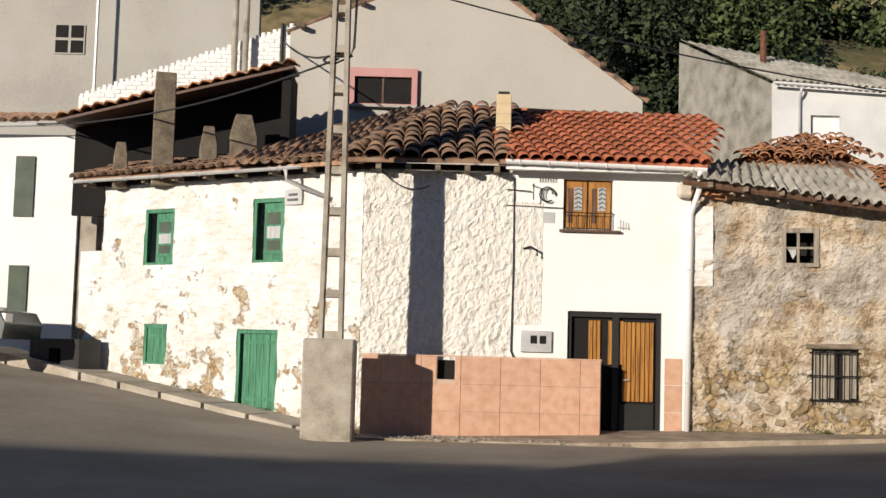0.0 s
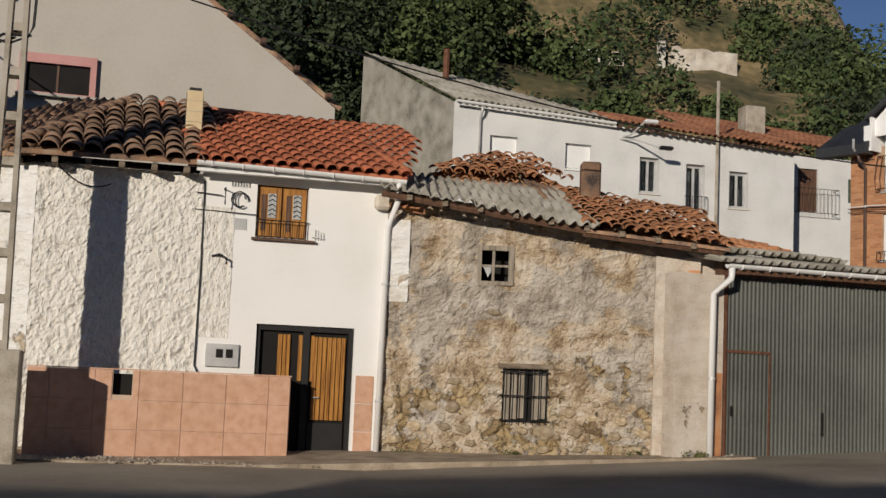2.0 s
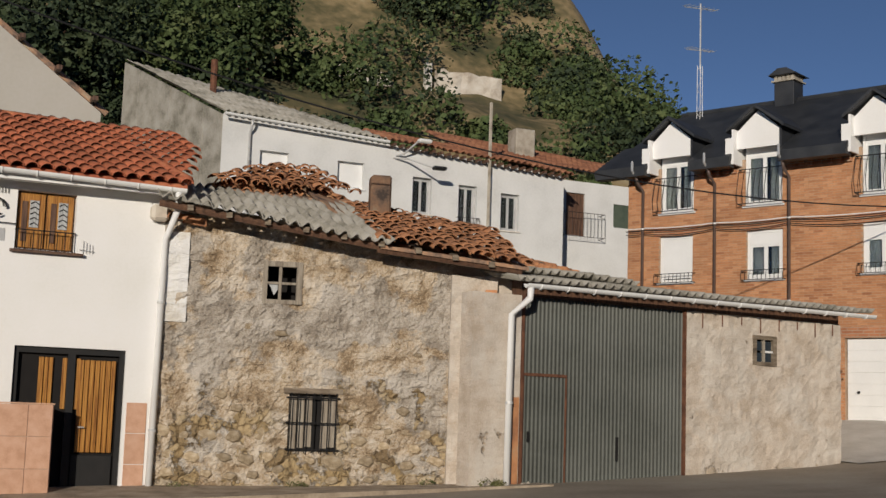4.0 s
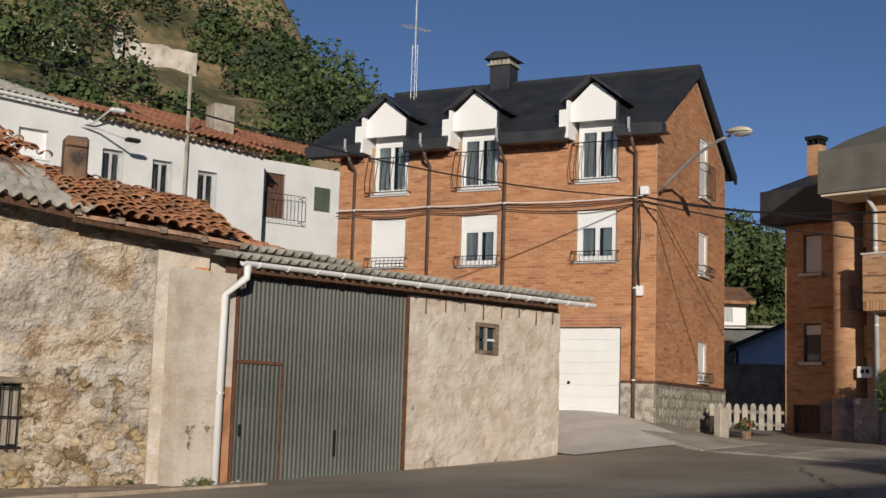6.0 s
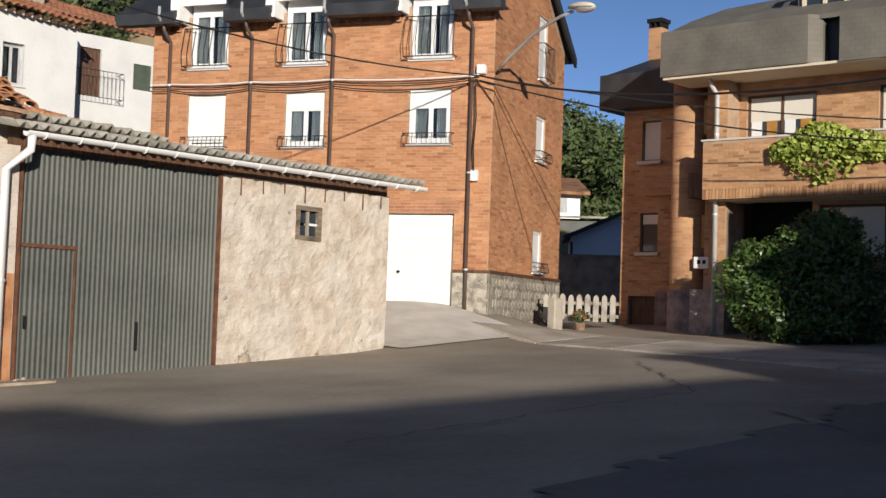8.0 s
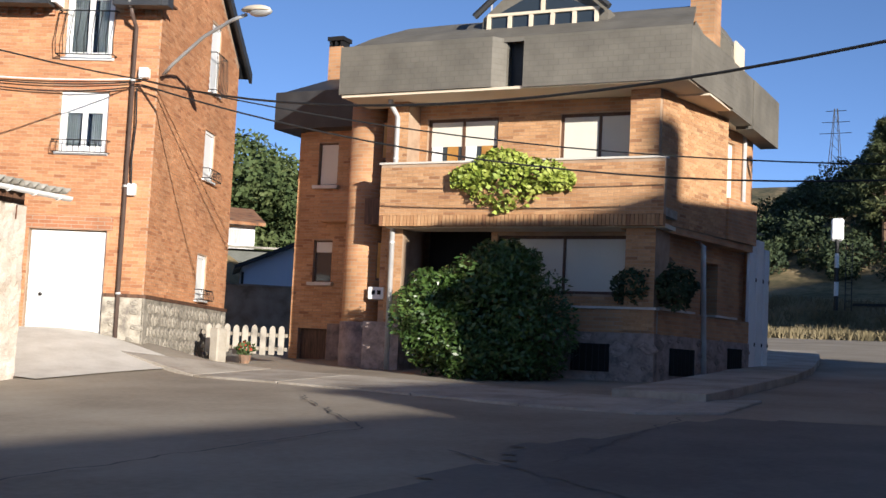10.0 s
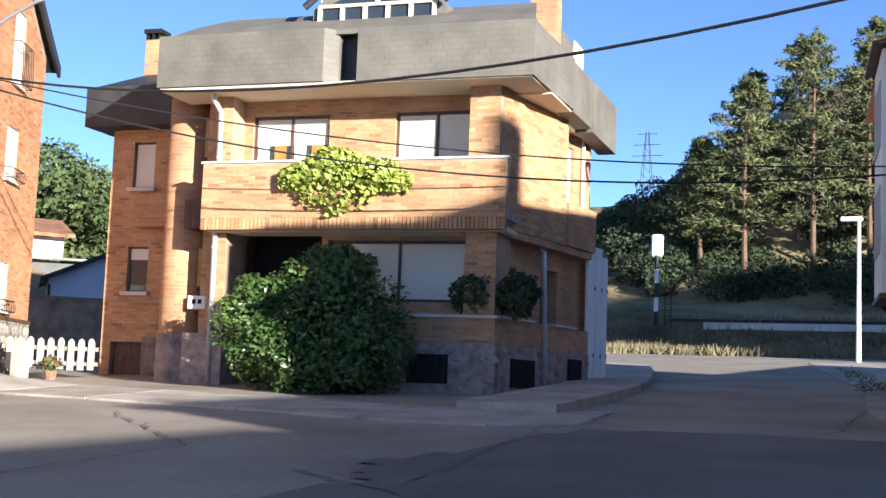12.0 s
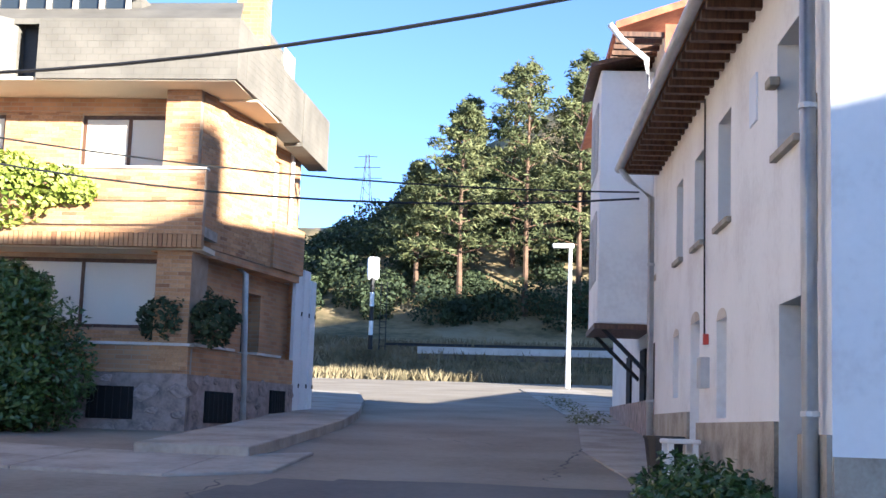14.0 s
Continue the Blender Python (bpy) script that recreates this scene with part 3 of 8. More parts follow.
sheet("pine_hillside", span(74, 420, 74, 140, 2, 12), span(-120, 220, -20, 60, 2, 12), pine_hill_z, M["hill"], "dark wooded slope with dry grass beyond the street", "hill")



# unseen hill, added to cast shade on the pine slope and the track
def south_hill_z(x, y):
    return 0.3 + 36.5 * smooth(-2, 9, x) * math.exp(-((y + 78) / 20) ** 2) + 1.5 * noise.noise(Vector((x * 0.05, y * 0.05, 9)))


sheet("south_hillside", span(-12, 190, -12, 80, 3, 10), span(-140, -30, -110, -40, 4, 10), south_hill_z, M["hill"], "unseen added hill that shades the wooded slope", "hill")


# ---- shared builders of openings and fittings ----
def casement(house, u0, u1, z0, z1, y=0.12, mat="pvc", blind=0.0, leaves=2, fw=0.07, curtain=True, sill=True, name="window"):
    """A window set into a wall: frame, sashes with panes and curtains, roller blind, sill."""
    win = part(name, holed(bmesh.new(), u0, u1, z1, z0, y, y + 0.07, [(u0 + fw, u1 - fw, z0 + fw, z1 - fw)]), M[mat], house)
    top = z1 - fw - blind * (z1 - z0)
    w = (u1 - u0 - 2 * fw) / leaves
    for i in range(leaves):
        a, b = u0 + fw + i * w + 0.002, u0 + fw + (i + 1) * w - 0.002
        if top - 0.05 > z0 + fw + 0.06:
            part("sash", holed(bmesh.new(), a, b, top, z0 + fw + 0.002, y + 0.012, y + 0.06, [(a + 0.05, b - 0.05, z0 + fw + 0.05, top - 0.05)]), M[mat], win)
            part("pane", B(a + 0.05, b - 0.05, y + 0.03, y + 0.036, z0 + fw + 0.05, top - 0.05), M["clear_glass"] if curtain else M["glass"], win)
            if curtain:
                bm = bmesh.new()
                n = 14
                near, far = (a, a + (b - a) * 0.72) if i == 0 else (b, b - (b - a) * 0.72)
                vs = [(near + (far - near) * k / n, y + 0.10 + 0.025 * (k % 2)) for k in range(n + 1)]
                low = [bm.verts.new((p, q, z0 + 0.1)) for p, q in vs]
                high = [bm.verts.new((p, q, top)) for p, q in vs]
                for k in range(n):
                    bm.faces.new((low[k], low[k + 1], high[k + 1], high[k]))
                part("curtain", bm, M["curtain"], win)
    if blind:
        part("roller_blind", B(u0 + fw + 0.002, u1 - fw - 0.002, y + 0.008, y + 0.03, top + 0.003, z1 - fw - 0.002), M["blind"] if mat != "pvc" else M["pvc"], win, "slatted roller blind")
    if sill:
        part("sill", B(u0 - 0.06, u1 + 0.06, -0.06, y, z0 - 0.06, z0 - 0.004, 0.008), M["pale_slab"] if mat != "pvc" else M["pvc"], win)
    return win


def railing(house, u0, u1, z0, z1, y=-0.16, bars=9, belly=0.0, name="balcony_railing", r=0.009, m=None):
    """Two bent rails fixed to the wall, each bar between them a part."""
    rail = part(name, tube(bmesh.new(), [(u0, 0.02, z1), (u0, y, z1), (u1, y, z1), (u1, 0.02, z1)], r * 1.5, 6), M["iron"], house, "black wrought-iron railing", m=m)
    yy = y - belly * 0.6
    part("bottom_rail", tube(bmesh.new(), [(u0, 0.02, z0), (u0, yy, z0), (u1, yy, z0), (u1, 0.02, z0)], r * 1.5, 6), M["iron"], rail)
    bar = mesh_of(tube(bmesh.new(), [(0, y, z1), (0, y - belly, (z0 * 2 + z1) / 3), (0, yy, z0)], r, 5), "bar", M["iron"])
    for i in range(bars):
        part("bar", bar, None, rail, m=Matrix.Translation((u0 + (u1 - u0) * i / (bars - 1), 0, 0)))
    return rail


def lay_bricks(wall, m, u0, u1, z0, top, y, holes, mat, near=None, w=0.245, h=0.066, gap=0.010, proud=0.007, seed=1):
    """Running-bond bricks proud of a wall's mortar, cut at its openings; those within near = (u0, u1, z0, z1) are single parts, at most 300."""
    topf = top if callable(top) else (lambda u: top)
    rnd = random.Random(seed)
    verts, faces, shared, singles = [], [], {}, 0
    zmax = max(topf(u0 + (u1 - u0) * i / 20) for i in range(21))
    for r in range(int((zmax - z0) / h)):
        za, zb = z0 + r * h, z0 + (r + 1) * h - gap
        free = [(u0, u1)]
        for a, b, c, d in holes:
            if c < zb and d > za:
                free = [q for p in free for q in ((p[0], min(p[1], a)), (max(p[0], b), p[1])) if q[1] - q[0] > 0.03]
        off = (r % 2) * w / 2
        for fa, fb in free:
            k = math.floor((fa - u0 - off) / w)
            while u0 + off + k * w < fb:
                a, b = max(fa, u0 + off + k * w), min(fb, u0 + off + (k + 1) * w - gap)
                k += 1
                if b - a < 0.03 or topf(a) < zb or topf(b) < zb:
                    continue
                d = proud * rnd.uniform(0.6, 1.3)
                if near and singles < 300 and near[0] < a and b < near[1] and near[2] < za < near[3]:
                    key = round(b - a, 2)
                    if key not in shared:
                        bm = bmesh.new()
                        box(bm, 0, b - a, -proud, 0.004, 0, zb - za)
                        shared[key] = mesh_of(bm, "brick", mat)
                    part("brick", shared[key], None, wall, m=(m or Matrix.Identity(4)) @ Matrix.Translation((a, y, za)))
                    singles += 1
                    continue
                i = len(verts)
                verts += [(a, y - d, za), (b, y - d, za), (b, y - d, zb), (a, y - d, zb), (a, y + 0.004, za), (b, y + 0.004, za), (b, y + 0.004, zb), (a, y + 0.004, zb)]
                faces += [(i, i + 1, i + 2, i + 3), (i, i + 4, i + 5, i + 1), (i + 1, i + 5, i + 6, i + 2), (i + 2, i + 6, i + 7, i + 3), (i + 3, i + 7, i + 4, i)]
    me = bpy.data.meshes.new("brickwork")
    me.from_pydata(verts, [], faces)
    me.materials.append(mat)
    ob = new("brickwork", me)
    ob.parent = wall
    if m is not None:
        ob.matrix_basis = m
    return tagged(ob, "", kind="stuff")


def downpipe(house, pts, mat, r=0.05, name="downpipe", clips=True):
    p = part(name, tube(bmesh.new(), pts, r, 10), M[mat], house, smooth=True)
    if clips:
        a, b = Vector(pts[-2]), Vector(pts[-1])
        n = max(1, int((b - a).length / 1.6))
        for i in range(n):
            q = a.lerp(b, (i + 0.5) / n)
            part("clip", tube(bmesh.new(), [q - Vector((0, 0, 0.02)), q + Vector((0, 0, 0.02))], r + 0.012, 10), M["gutter"], p)
    return p


def gutter(house, a, b, mat, r=0.07, brackets=0):
    """A half-round gutter with brackets."""
    a, b = Vector(a), Vector(b)
    d = (b - a).normalized()
    s = d.cross(Vector((0, 0, 1))).normalized()
    bm = bmesh.new()
    def ring(p, rr):
        return [bm.verts.new(p + s * rr * math.cos(t) - Vector((0, 0, 1)) * rr * math.sin(t)) for t in (math.pi * k / 8 for k in range(9))]
    ro, rb, io, ib = ring(a, r), ring(b, r), ring(a, r - 0.012), ring(b, r - 0.012)
    for k in range(8):
        bm.faces.new((ro[k], rb[k], rb[k + 1], ro[k + 1]))
        bm.faces.new((io[k + 1], ib[k + 1], ib[k], io[k]))
        bm.faces.new((ro[k], ro[k + 1], io[k + 1], io[k]))
        bm.faces.new((rb[k + 1], rb[k], ib[k], ib[k + 1]))
    for k in (0, 8):
        bm.faces.new((ro[k], io[k], ib[k], rb[k]))
    g = part("gutter", bm, M[mat], house)
    for i in range(brackets):
        q = a.lerp(b, (i + 0.5) / brackets)
        bm = bmesh.new()
        tube(bm, [q + s * (r + 0.008) * math.cos(math.pi * k / 8) - Vector((0, 0, 1)) * (r + 0.008) * math.sin(math.pi * k / 8) for k in range(9)], 0.012, 4)
        part("bracket", bm, M["pvc"] if mat == "pvc" else M["gutter"], g)
    return g


def barrel_tile(name, mat, length=0.46, r0=0.115, r1=0.095, seg=7):
    """A curved clay tile, its wide end down the slope."""
    bm = bmesh.new()
    rings = []
    for y, r in ((0, r0), (length, r1)):
        for rr in (r, r - 0.018):
            rings.append([bm.verts.new((rr * math.cos(math.pi * k / seg), y, rr * math.sin(math.pi * k / seg) * 0.8)) for k in range(seg + 1)])
    o0, i0, o1, i1 = rings
    for k in range(seg):
        bm.faces.new((o0[k], o0[k + 1], o1[k + 1], o1[k]))
        bm.faces.new((i0[k + 1], i0[k], i1[k], i1[k + 1]))
        bm.faces.new((o0[k + 1], o0[k], i0[k], i0[k + 1]))
        bm.faces.new((o1[k], o1[k + 1], i1[k + 1], i1[k]))
    for k in (0, seg):
        bm.faces.new((o0[k], o1[k], i1[k], i0[k]))
    return mesh_of(bm, name, mat, True)


def lay_tiles(roof, mesh, origin, along, up, width, pitch, row, inside, seed=3, jitter=0.02, turn=3.0, lift=0.03, limit=300):
    """Rows of loose tiles on a plane: inside(u, v) tells where the roof is."""
    rnd = random.Random(seed)
    origin, along, up = Vector(origin), Vector(along).normalized(), Vector(up)
    length = up.length
    up = up.normalized()
    n = along.cross(up).normalized()
    base = Matrix((along, up, n)).transposed().to_4x4()
    k = 0
    v = -0.08
    while v < length:
        u = pitch / 2
        while u < width:
            if inside(u, v) and k < limit:
                p = origin + along * (u + rnd.uniform(-jitter, jitter)) + up * (v + rnd.uniform(-jitter, jitter) * 1.5) + n * (lift + rnd.uniform(0, jitter * 0.6))
                ob = new("roof_tile", mesh)
                ob.parent = roof
                ob.matrix_basis = Matrix.Translation(p) @ base @ pose(0, 0, 0, -3.5 + rnd.uniform(-1, 1), rnd.uniform(-turn, turn), rnd.uniform(-turn, turn))
                k += 1
            u += pitch
        v += row


def rafters(house, u0, u1, n, y0, y1, z, mat="old_wood", w=0.09, h=0.10, slope=0.0, drop=0.0):
    for i in range(n):
        u = u0 + (u1 - u0) * i / (n - 1)
        zz = z + drop * i / (n - 1)
        bm = bmesh.new()
        vs = [bm.verts.new((u + a, y, zz + c + (y - y0) * slope)) for y in (y0, y1) for c in (0, h) for a in (0, w)]
        for f in ((0, 1, 3, 2), (4, 6, 7, 5), (0, 4, 5, 1), (2, 3, 7, 6), (0, 2, 6, 4), (1, 5, 7, 3)):
            bm.faces.new([vs[j] for j in f])
        part("rafter", bm, M[mat], house)


def stone_meshes(name, mat, n=6, seed=5):
    rnd, out = random.Random(seed), []
    for _ in range(n):
        bm = bmesh.new()
        k = rnd.randint(5, 7)
        pts = []
        for i in range(k):
            a = 2 * math.pi * (i + rnd.uniform(-0.3, 0.3)) / k
            pts.append((math.cos(a) * 0.5 * rnd.uniform(0.75, 1.05), math.sin(a) * 0.5 * rnd.uniform(0.75, 1.05)))
        ring = lambda s, y: [bm.verts.new((x * s, y, z * s)) for x, z in pts]
        a, b, c = ring(1.0, 0.5), ring(1.0, -0.2), ring(0.72, -0.5)
        for p, q in ((a, b), (b, c)):
            for i in range(k):
                j = (i + 1) % k
                bm.faces.new((p[i], p[j], q[j], q[i]))
        bm.faces.new(c), bm.faces.new(a[::-1])
        out.append(mesh_of(bm, name, mat, False))
    return out


STONES = stone_meshes("stone", M["stone"])
SLABS_GREY, SLABS_PINK = stone_meshes("stone_slab", M["grey_dado"], 6, 8), stone_meshes("stone_slab", M["stone_dado"], 6, 9)


def lay_stones(wall, meshes, u0, u1, z0, z1, count, size, y, depth, seed=2, name="stone", avoid=()):
    """Single stones that stand proud of a wall, spaced so that they do not overlap."""
    rnd, put = random.Random(seed), []
    for _ in range(count * 12):
        if len(put) >= count:
            break
        s = size * rnd.uniform(0.55, 1.25)
        u, z = rnd.uniform(u0, u1), z0 + (z1 - z0) * rnd.random() ** 1.3
        if any(abs(u - a) < (s + b) * 0.52 and abs(z - c) < (s + b) * 0.34 for a, c, b in put) or any(h[0] - 0.1 < u < h[1] + 0.1 and h[2] - 0.1 < z < h[3] + 0.1 for h in avoid):
            continue
        put.append((u, z, s))
        ob = new(name, rnd.choice(meshes))
        ob.parent = wall
        ob.matrix_basis = Matrix.Translation((u, y, z)) @ pose(0, 0, 0, 0, rnd.uniform(-14, 14), 0) @ Matrix.Diagonal((s, depth, s * rnd.uniform(0.5, 0.75), 1))

# ---- old white house with green shutters ----
WALL_A, WALL_B = at_wall(-1.54, 24.65, 122.1), at_wall(1.89, 24.66, 89.75)
to_a, to_b = WALL_A.inverted(), WALL_B.inverted()
b_in_a = to_a @ WALL_B
rough_house = thing("village_house", WALL_A, "old white rough-plastered village house with green shutters and mossy tiles", "house")
A_HOLES = [(-5.63, -4.80, 3.72, 4.89), (-2.67, -1.89, 3.72, 4.99), (-5.53, -4.88, 1.66, 2.49), (-2.98, -1.94, 0.83, 2.40)]
part("wall", holed(bmesh.new(), -6.85, 0.0, 5.42, -0.2, 0.0, 0.5, A_HOLES, 0.09, 0.04, 0.0, 1.6), M["whitewash"], rough_house, "flaking whitewashed wall showing stones")
part("wall", holed(bmesh.new(), -7.55, -6.86, 4.05, -0.2, 0.03, 0.5, (), 0.13, 0.03), M["whitewash"], rough_house)
# solid filler box; the gap's shade is its near-black colour
part("wall", B(-7.0, -6.86, 0.4, 0.8, 4.0, 5.4), M["dark"], rough_house, "near-black box standing for the shaded gap beside the wall")
part("wall", holed(bmesh.new(), -3.42, -0.63, 5.45, -0.2, 0.0, 0.5, (), 0.05, 0.035, 9.0, 4.2), M["roughcast"], rough_house, "white roughcast wall", m=b_in_a)
# slab in the same near-black, which darkens the roof space by colour
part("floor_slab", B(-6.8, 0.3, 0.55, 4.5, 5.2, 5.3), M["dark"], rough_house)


def green_leaf(parent, u0, u1, z0, z1, y, name, boards=4, panes=False):
    bm = bmesh.new()
    w = (u1 - u0) / boards
    for i in range(boards):
        box(bm, u0 + i * w + 0.004, u0 + (i + 1) * w - 0.004, y, y + 0.035, z0, z1, 0.004)
    leaf = part(name, bm, M["green"], parent)
    for z in ((z0 + 0.12), (z1 - 0.2)):
        part("batten", B(u0 + 0.02, u1 - 0.02, y - 0.02, y - 0.001, z, z + 0.07), M["green"], leaf)
    if panes:
        for k in range(3):
            h = (z1 - z0 - 0.3) / 3
            part("pane", B(u0 + 0.08, u1 - 0.08, y - 0.006, y - 0.001, z0 + 0.15 + k * h, z0 + 0.11 + (k + 1) * h), M["curtain"] if k == 1 else M["dark_green"], leaf)
    return leaf


for n, (a, b, c, d) in enumerate(A_HOLES):
    bm = bmesh.new()
    for q in ((a, a + 0.07, c, d), (b - 0.07, b, c, d), (a + 0.07, b - 0.07, d - 0.08, d), (a + 0.07, b - 0.07, c, c + 0.05)):
        box(bm, q[0], q[1], 0.02, 0.14, q[2], q[3])
    door = n == 3
    fr = part("door" if door else "window", bm, M["green"], rough_house, "green-painted plank door in its frame" if door else "green-painted wooden window")
    if door:
        green_leaf(fr, a + 0.12, b - 0.07, c + 0.05, d - 0.08, 0.07, "door_leaf", 5)
    elif n == 2:
        green_leaf(fr, a + 0.07, b - 0.07, c + 0.05, d - 0.08, 0.05, "shutter", 3)
    else:
        mid = a + 0.07 + (b - a - 0.14) * (0.22 if n else 0.28)
        # plain near-black sheet behind the leaf, standing for the unlit room
        part("shutter", B(mid, b - 0.07, 0.17, 0.2, c + 0.05, d - 0.08), M["dark"], fr)
        green_leaf(fr, mid, b - 0.07, c + 0.05, d - 0.08, 0.08, "shutter", 2, True)
    # sheet behind the opening; the room's darkness is its colour
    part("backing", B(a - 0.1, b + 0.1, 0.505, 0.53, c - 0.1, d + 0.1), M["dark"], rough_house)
part("door_step", B(-3.35, -1.8, -0.35, 0.0, 0.55, 0.80, 0.02), M["concrete"], rough_house)
sign = part("street_sign", B(-1.86, -1.44, -0.05, -0.01, 4.83, 5.13, 0.006), M["gutter"], rough_house, "small grey street-name plate")
for k in range(2):
    part("lettering", B(-1.79 + 0.03 * k, -1.52 - 0.02 * k, -0.058, -0.051, 4.90 + 0.10 * k, 4.95 + 0.10 * k), M["ink"], sign)

# roof over the old half: loose barrel tiles on a mortar bed
OLD_TILE = barrel_tile("roof_tile", M["old_tile"], 0.52, 0.135, 0.105)
up_a = Vector((0, 4.6, 1.72))
bed = part("roof", slab(bmesh.new(), [(-7.35, -0.42, 5.56), (0.22, -0.42, 5.56), (0.9, 1.2, 6.13), (-7.2, 1.15, 6.02)], 0.08), M["old_tile"], rough_house, "mossy old barrel-tile roof")
lay_tiles(bed, OLD_TILE, (-7.4, -0.45, 5.58), (1, 0, 0), (0, 1.62, 0.5), 7.7, 0.245, 0.36, lambda u, v: v < 1.6, 3, 0.03, 6, 0.02)
apex_b = to_b @ Vector((0.0, 28.0, 7.26))
cor = (-3.75, -0.5, 5.58)
m_b = b_in_a
bed2 = part("roof", slab(bmesh.new(), [cor, (-0.75, -0.5, 5.62), (apex_b.x + 0.6, apex_b.y, apex_b.z), (apex_b.x, apex_b.y, apex_b.z)], 0.08), M["old_tile"], rough_house, "mossy old barrel-tile roof", m=m_b)
rise = (apex_b.z - 5.6) / (apex_b.y + 0.5)
BIG_TILE = barrel_tile("roof_tile", M["old_tile"], 0.56, 0.175, 0.14)
lay_tiles(bed2, BIG_TILE, (-3.75, -0.52, 5.6), (1, 0, 0), (0, apex_b.y + 0.5, apex_b.z - 5.6), 3.6, 0.345, 0.42, lambda u, v: u > 0.02 + v * (apex_b.x - cor[0] - 0.15) / 4.1 and u < 2.95 + v * 0.20, 5, 0.025, 5, 0.03)
tri = part("roof", slab(bmesh.new(), [b_in_a.inverted() @ Vector((-2.0, 0.6, 5.95)), cor, apex_b, apex_b + Vector((-2.6, 0.8, -0.25))], 0.08), M["old_tile"], rough_house, m=m_b)
c0, c1 = Vector(cor), Vector(apex_b)
hip = part("hip", tube(bmesh.new(), [c0 + Vector((0, 0, 0.05)), c1 + Vector((0, 0, 0.05))], 0.05, 6), M["old_tile"], rough_house, m=m_b)
for k in range(11):
    ob = new("roof_tile", OLD_TILE)
    ob.parent = hip
    d = (c1 - c0).normalized()
    s = d.cross(Vector((0, 0, 1))).normalized()
    ob.matrix_basis = Matrix.Translation(c0.lerp(c1, k / 11.2) + Vector((0, 0, 0.10))) @ Matrix((s, d, s.cross(d))).transposed().to_4x4()
far_d = Vector((-0.75, 0.45, 0.0))
lay_tiles(tri, OLD_TILE, c0 + Vector((0.0, 0.35, 0.16)), (-0.93, 0.36, 0.0), (c1 - c0) * 0.98, 2.6, 0.26, 0.38, lambda u, v: u > 0.1 and u < 2.6 - v * 0.3, 8, 0.03, 6, 0.05)
rafters(rough_house, -7.1, -0.3, 9, -0.40, 0.1, 5.40)
for k in range(5):
    part("rafter", B(-3.2 + 0.55 * k, -3.1 + 0.55 * k, -0.45, 0.1, 5.40, 5.50), M["old_wood"], rough_house, m=b_in_a)
# near-black beams: the shade under the eave is put into their colour
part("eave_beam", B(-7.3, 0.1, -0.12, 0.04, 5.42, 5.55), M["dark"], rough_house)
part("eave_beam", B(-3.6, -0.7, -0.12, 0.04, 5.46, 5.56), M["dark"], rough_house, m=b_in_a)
gutter(rough_house, (-7.3, -0.50, 5.52), (-1.15, -0.50, 5.50), "gutter", 0.06, 6)
downpipe(rough_house, [(-1.5, -0.5, 5.46), (-1.5, -0.45, 5.25), (-0.75, -0.12, 4.92)], "gutter", 0.045, clips=False)
part("cable", tube(bmesh.new(), sag((-3.1, -0.06, 5.42), (-2.2, -0.06, 5.15), 0.18, 10), 0.012, 5), M["black_rubber"], rough_house, m=b_in_a)

# chimney pillars that stand on the roof
for nm, x, y, z0, z1, w, w2, mt, lb in (("chimney", -5.92, 27.25, 5.5, 7.72, 0.44, 0.42, "sooty_stone", "tall square weathered concrete chimney"), ("chimney", -5.0, 27.4, 5.6, 6.65, 0.36, 0.22, "sooty_stone", "short tapered concrete chimney stub"), ("chimney", -4.35, 27.8, 5.7, 6.98, 0.58, 0.34, "sooty_stone", "squat tapered plastered chimney"), ("chimney", -6.95, 27.9, 5.5, 6.35, 0.3, 0.2, "sooty_stone", "small ruined chimney stub")):
    bm = bmesh.new()
    h, k = w / 2, w2 / 2
    ring = lambda s, z: [bm.verts.new((a * s, b * s, z)) for a, b in ((-1, -1), (1, -1), (1, 1), (-1, 1))]
    r = [ring(h, z0 - 0.15), ring(h, z0 + (z1 - z0) * 0.6), ring(k, z1)]
    for p, q in zip(r, r[1:]):
        for i in range(4):
            bm.faces.new((p[i], p[(i + 1) % 4], q[(i + 1) % 4], q[i]))
    bm.faces.new(r[-1]), bm.faces.new(r[0][::-1])
    bmesh.ops.bevel(bm, geom=list(bm.edges), offset=0.02, segments=1, affect="EDGES")
    single(nm, bm, M[mt], lb, "chimney", Matrix.Translation((x, y, 0)) @ pose(0, 0, 0, 0, 0, 14))

# ---- renovated half ----
new_house = thing("renovated_house", WALL_B, "smooth white house half with brown door, tiled plinth and red roof", "house")
part("wall", holed(bmesh.new(), -0.63, 2.75, 5.50, -0.2, 0.0, 0.45, [(0.45, 2.21, 0.3, 2.88), (0.33, 1.26, 4.42, 5.36)]), M["white"], new_house)
part("corbel", B(2.45, 2.74, -0.22, 0.0, 5.05, 5.32, 0.05), M["plaster"], new_house, "rough stone corbel under the gutter")
part("wall_patch", holed(bmesh.new(), -0.62, -0.05, 4.9, 2.6, -0.012, 0.0, (), 0.1, 0.012, 3.0, 3.0), M["roughcast"], new_house, "rough unsmoothed plaster beside the joint")
RED_TILE = barrel_tile("roof_tile", M["red_tile"], 0.44, 0.115, 0.095)
apex, ridge_r = apex_b + Vector((0.35, 0, -0.03)), to_b @ Vector((3.85, 28.0, 7.13))
bed = part("roof", slab(bmesh.new(), [(-0.80, -0.45, 5.66), (2.95, -0.45, 5.64), ridge_r, apex], 0.06), M["red_tile"], new_house, "red clay barrel-tile roof")
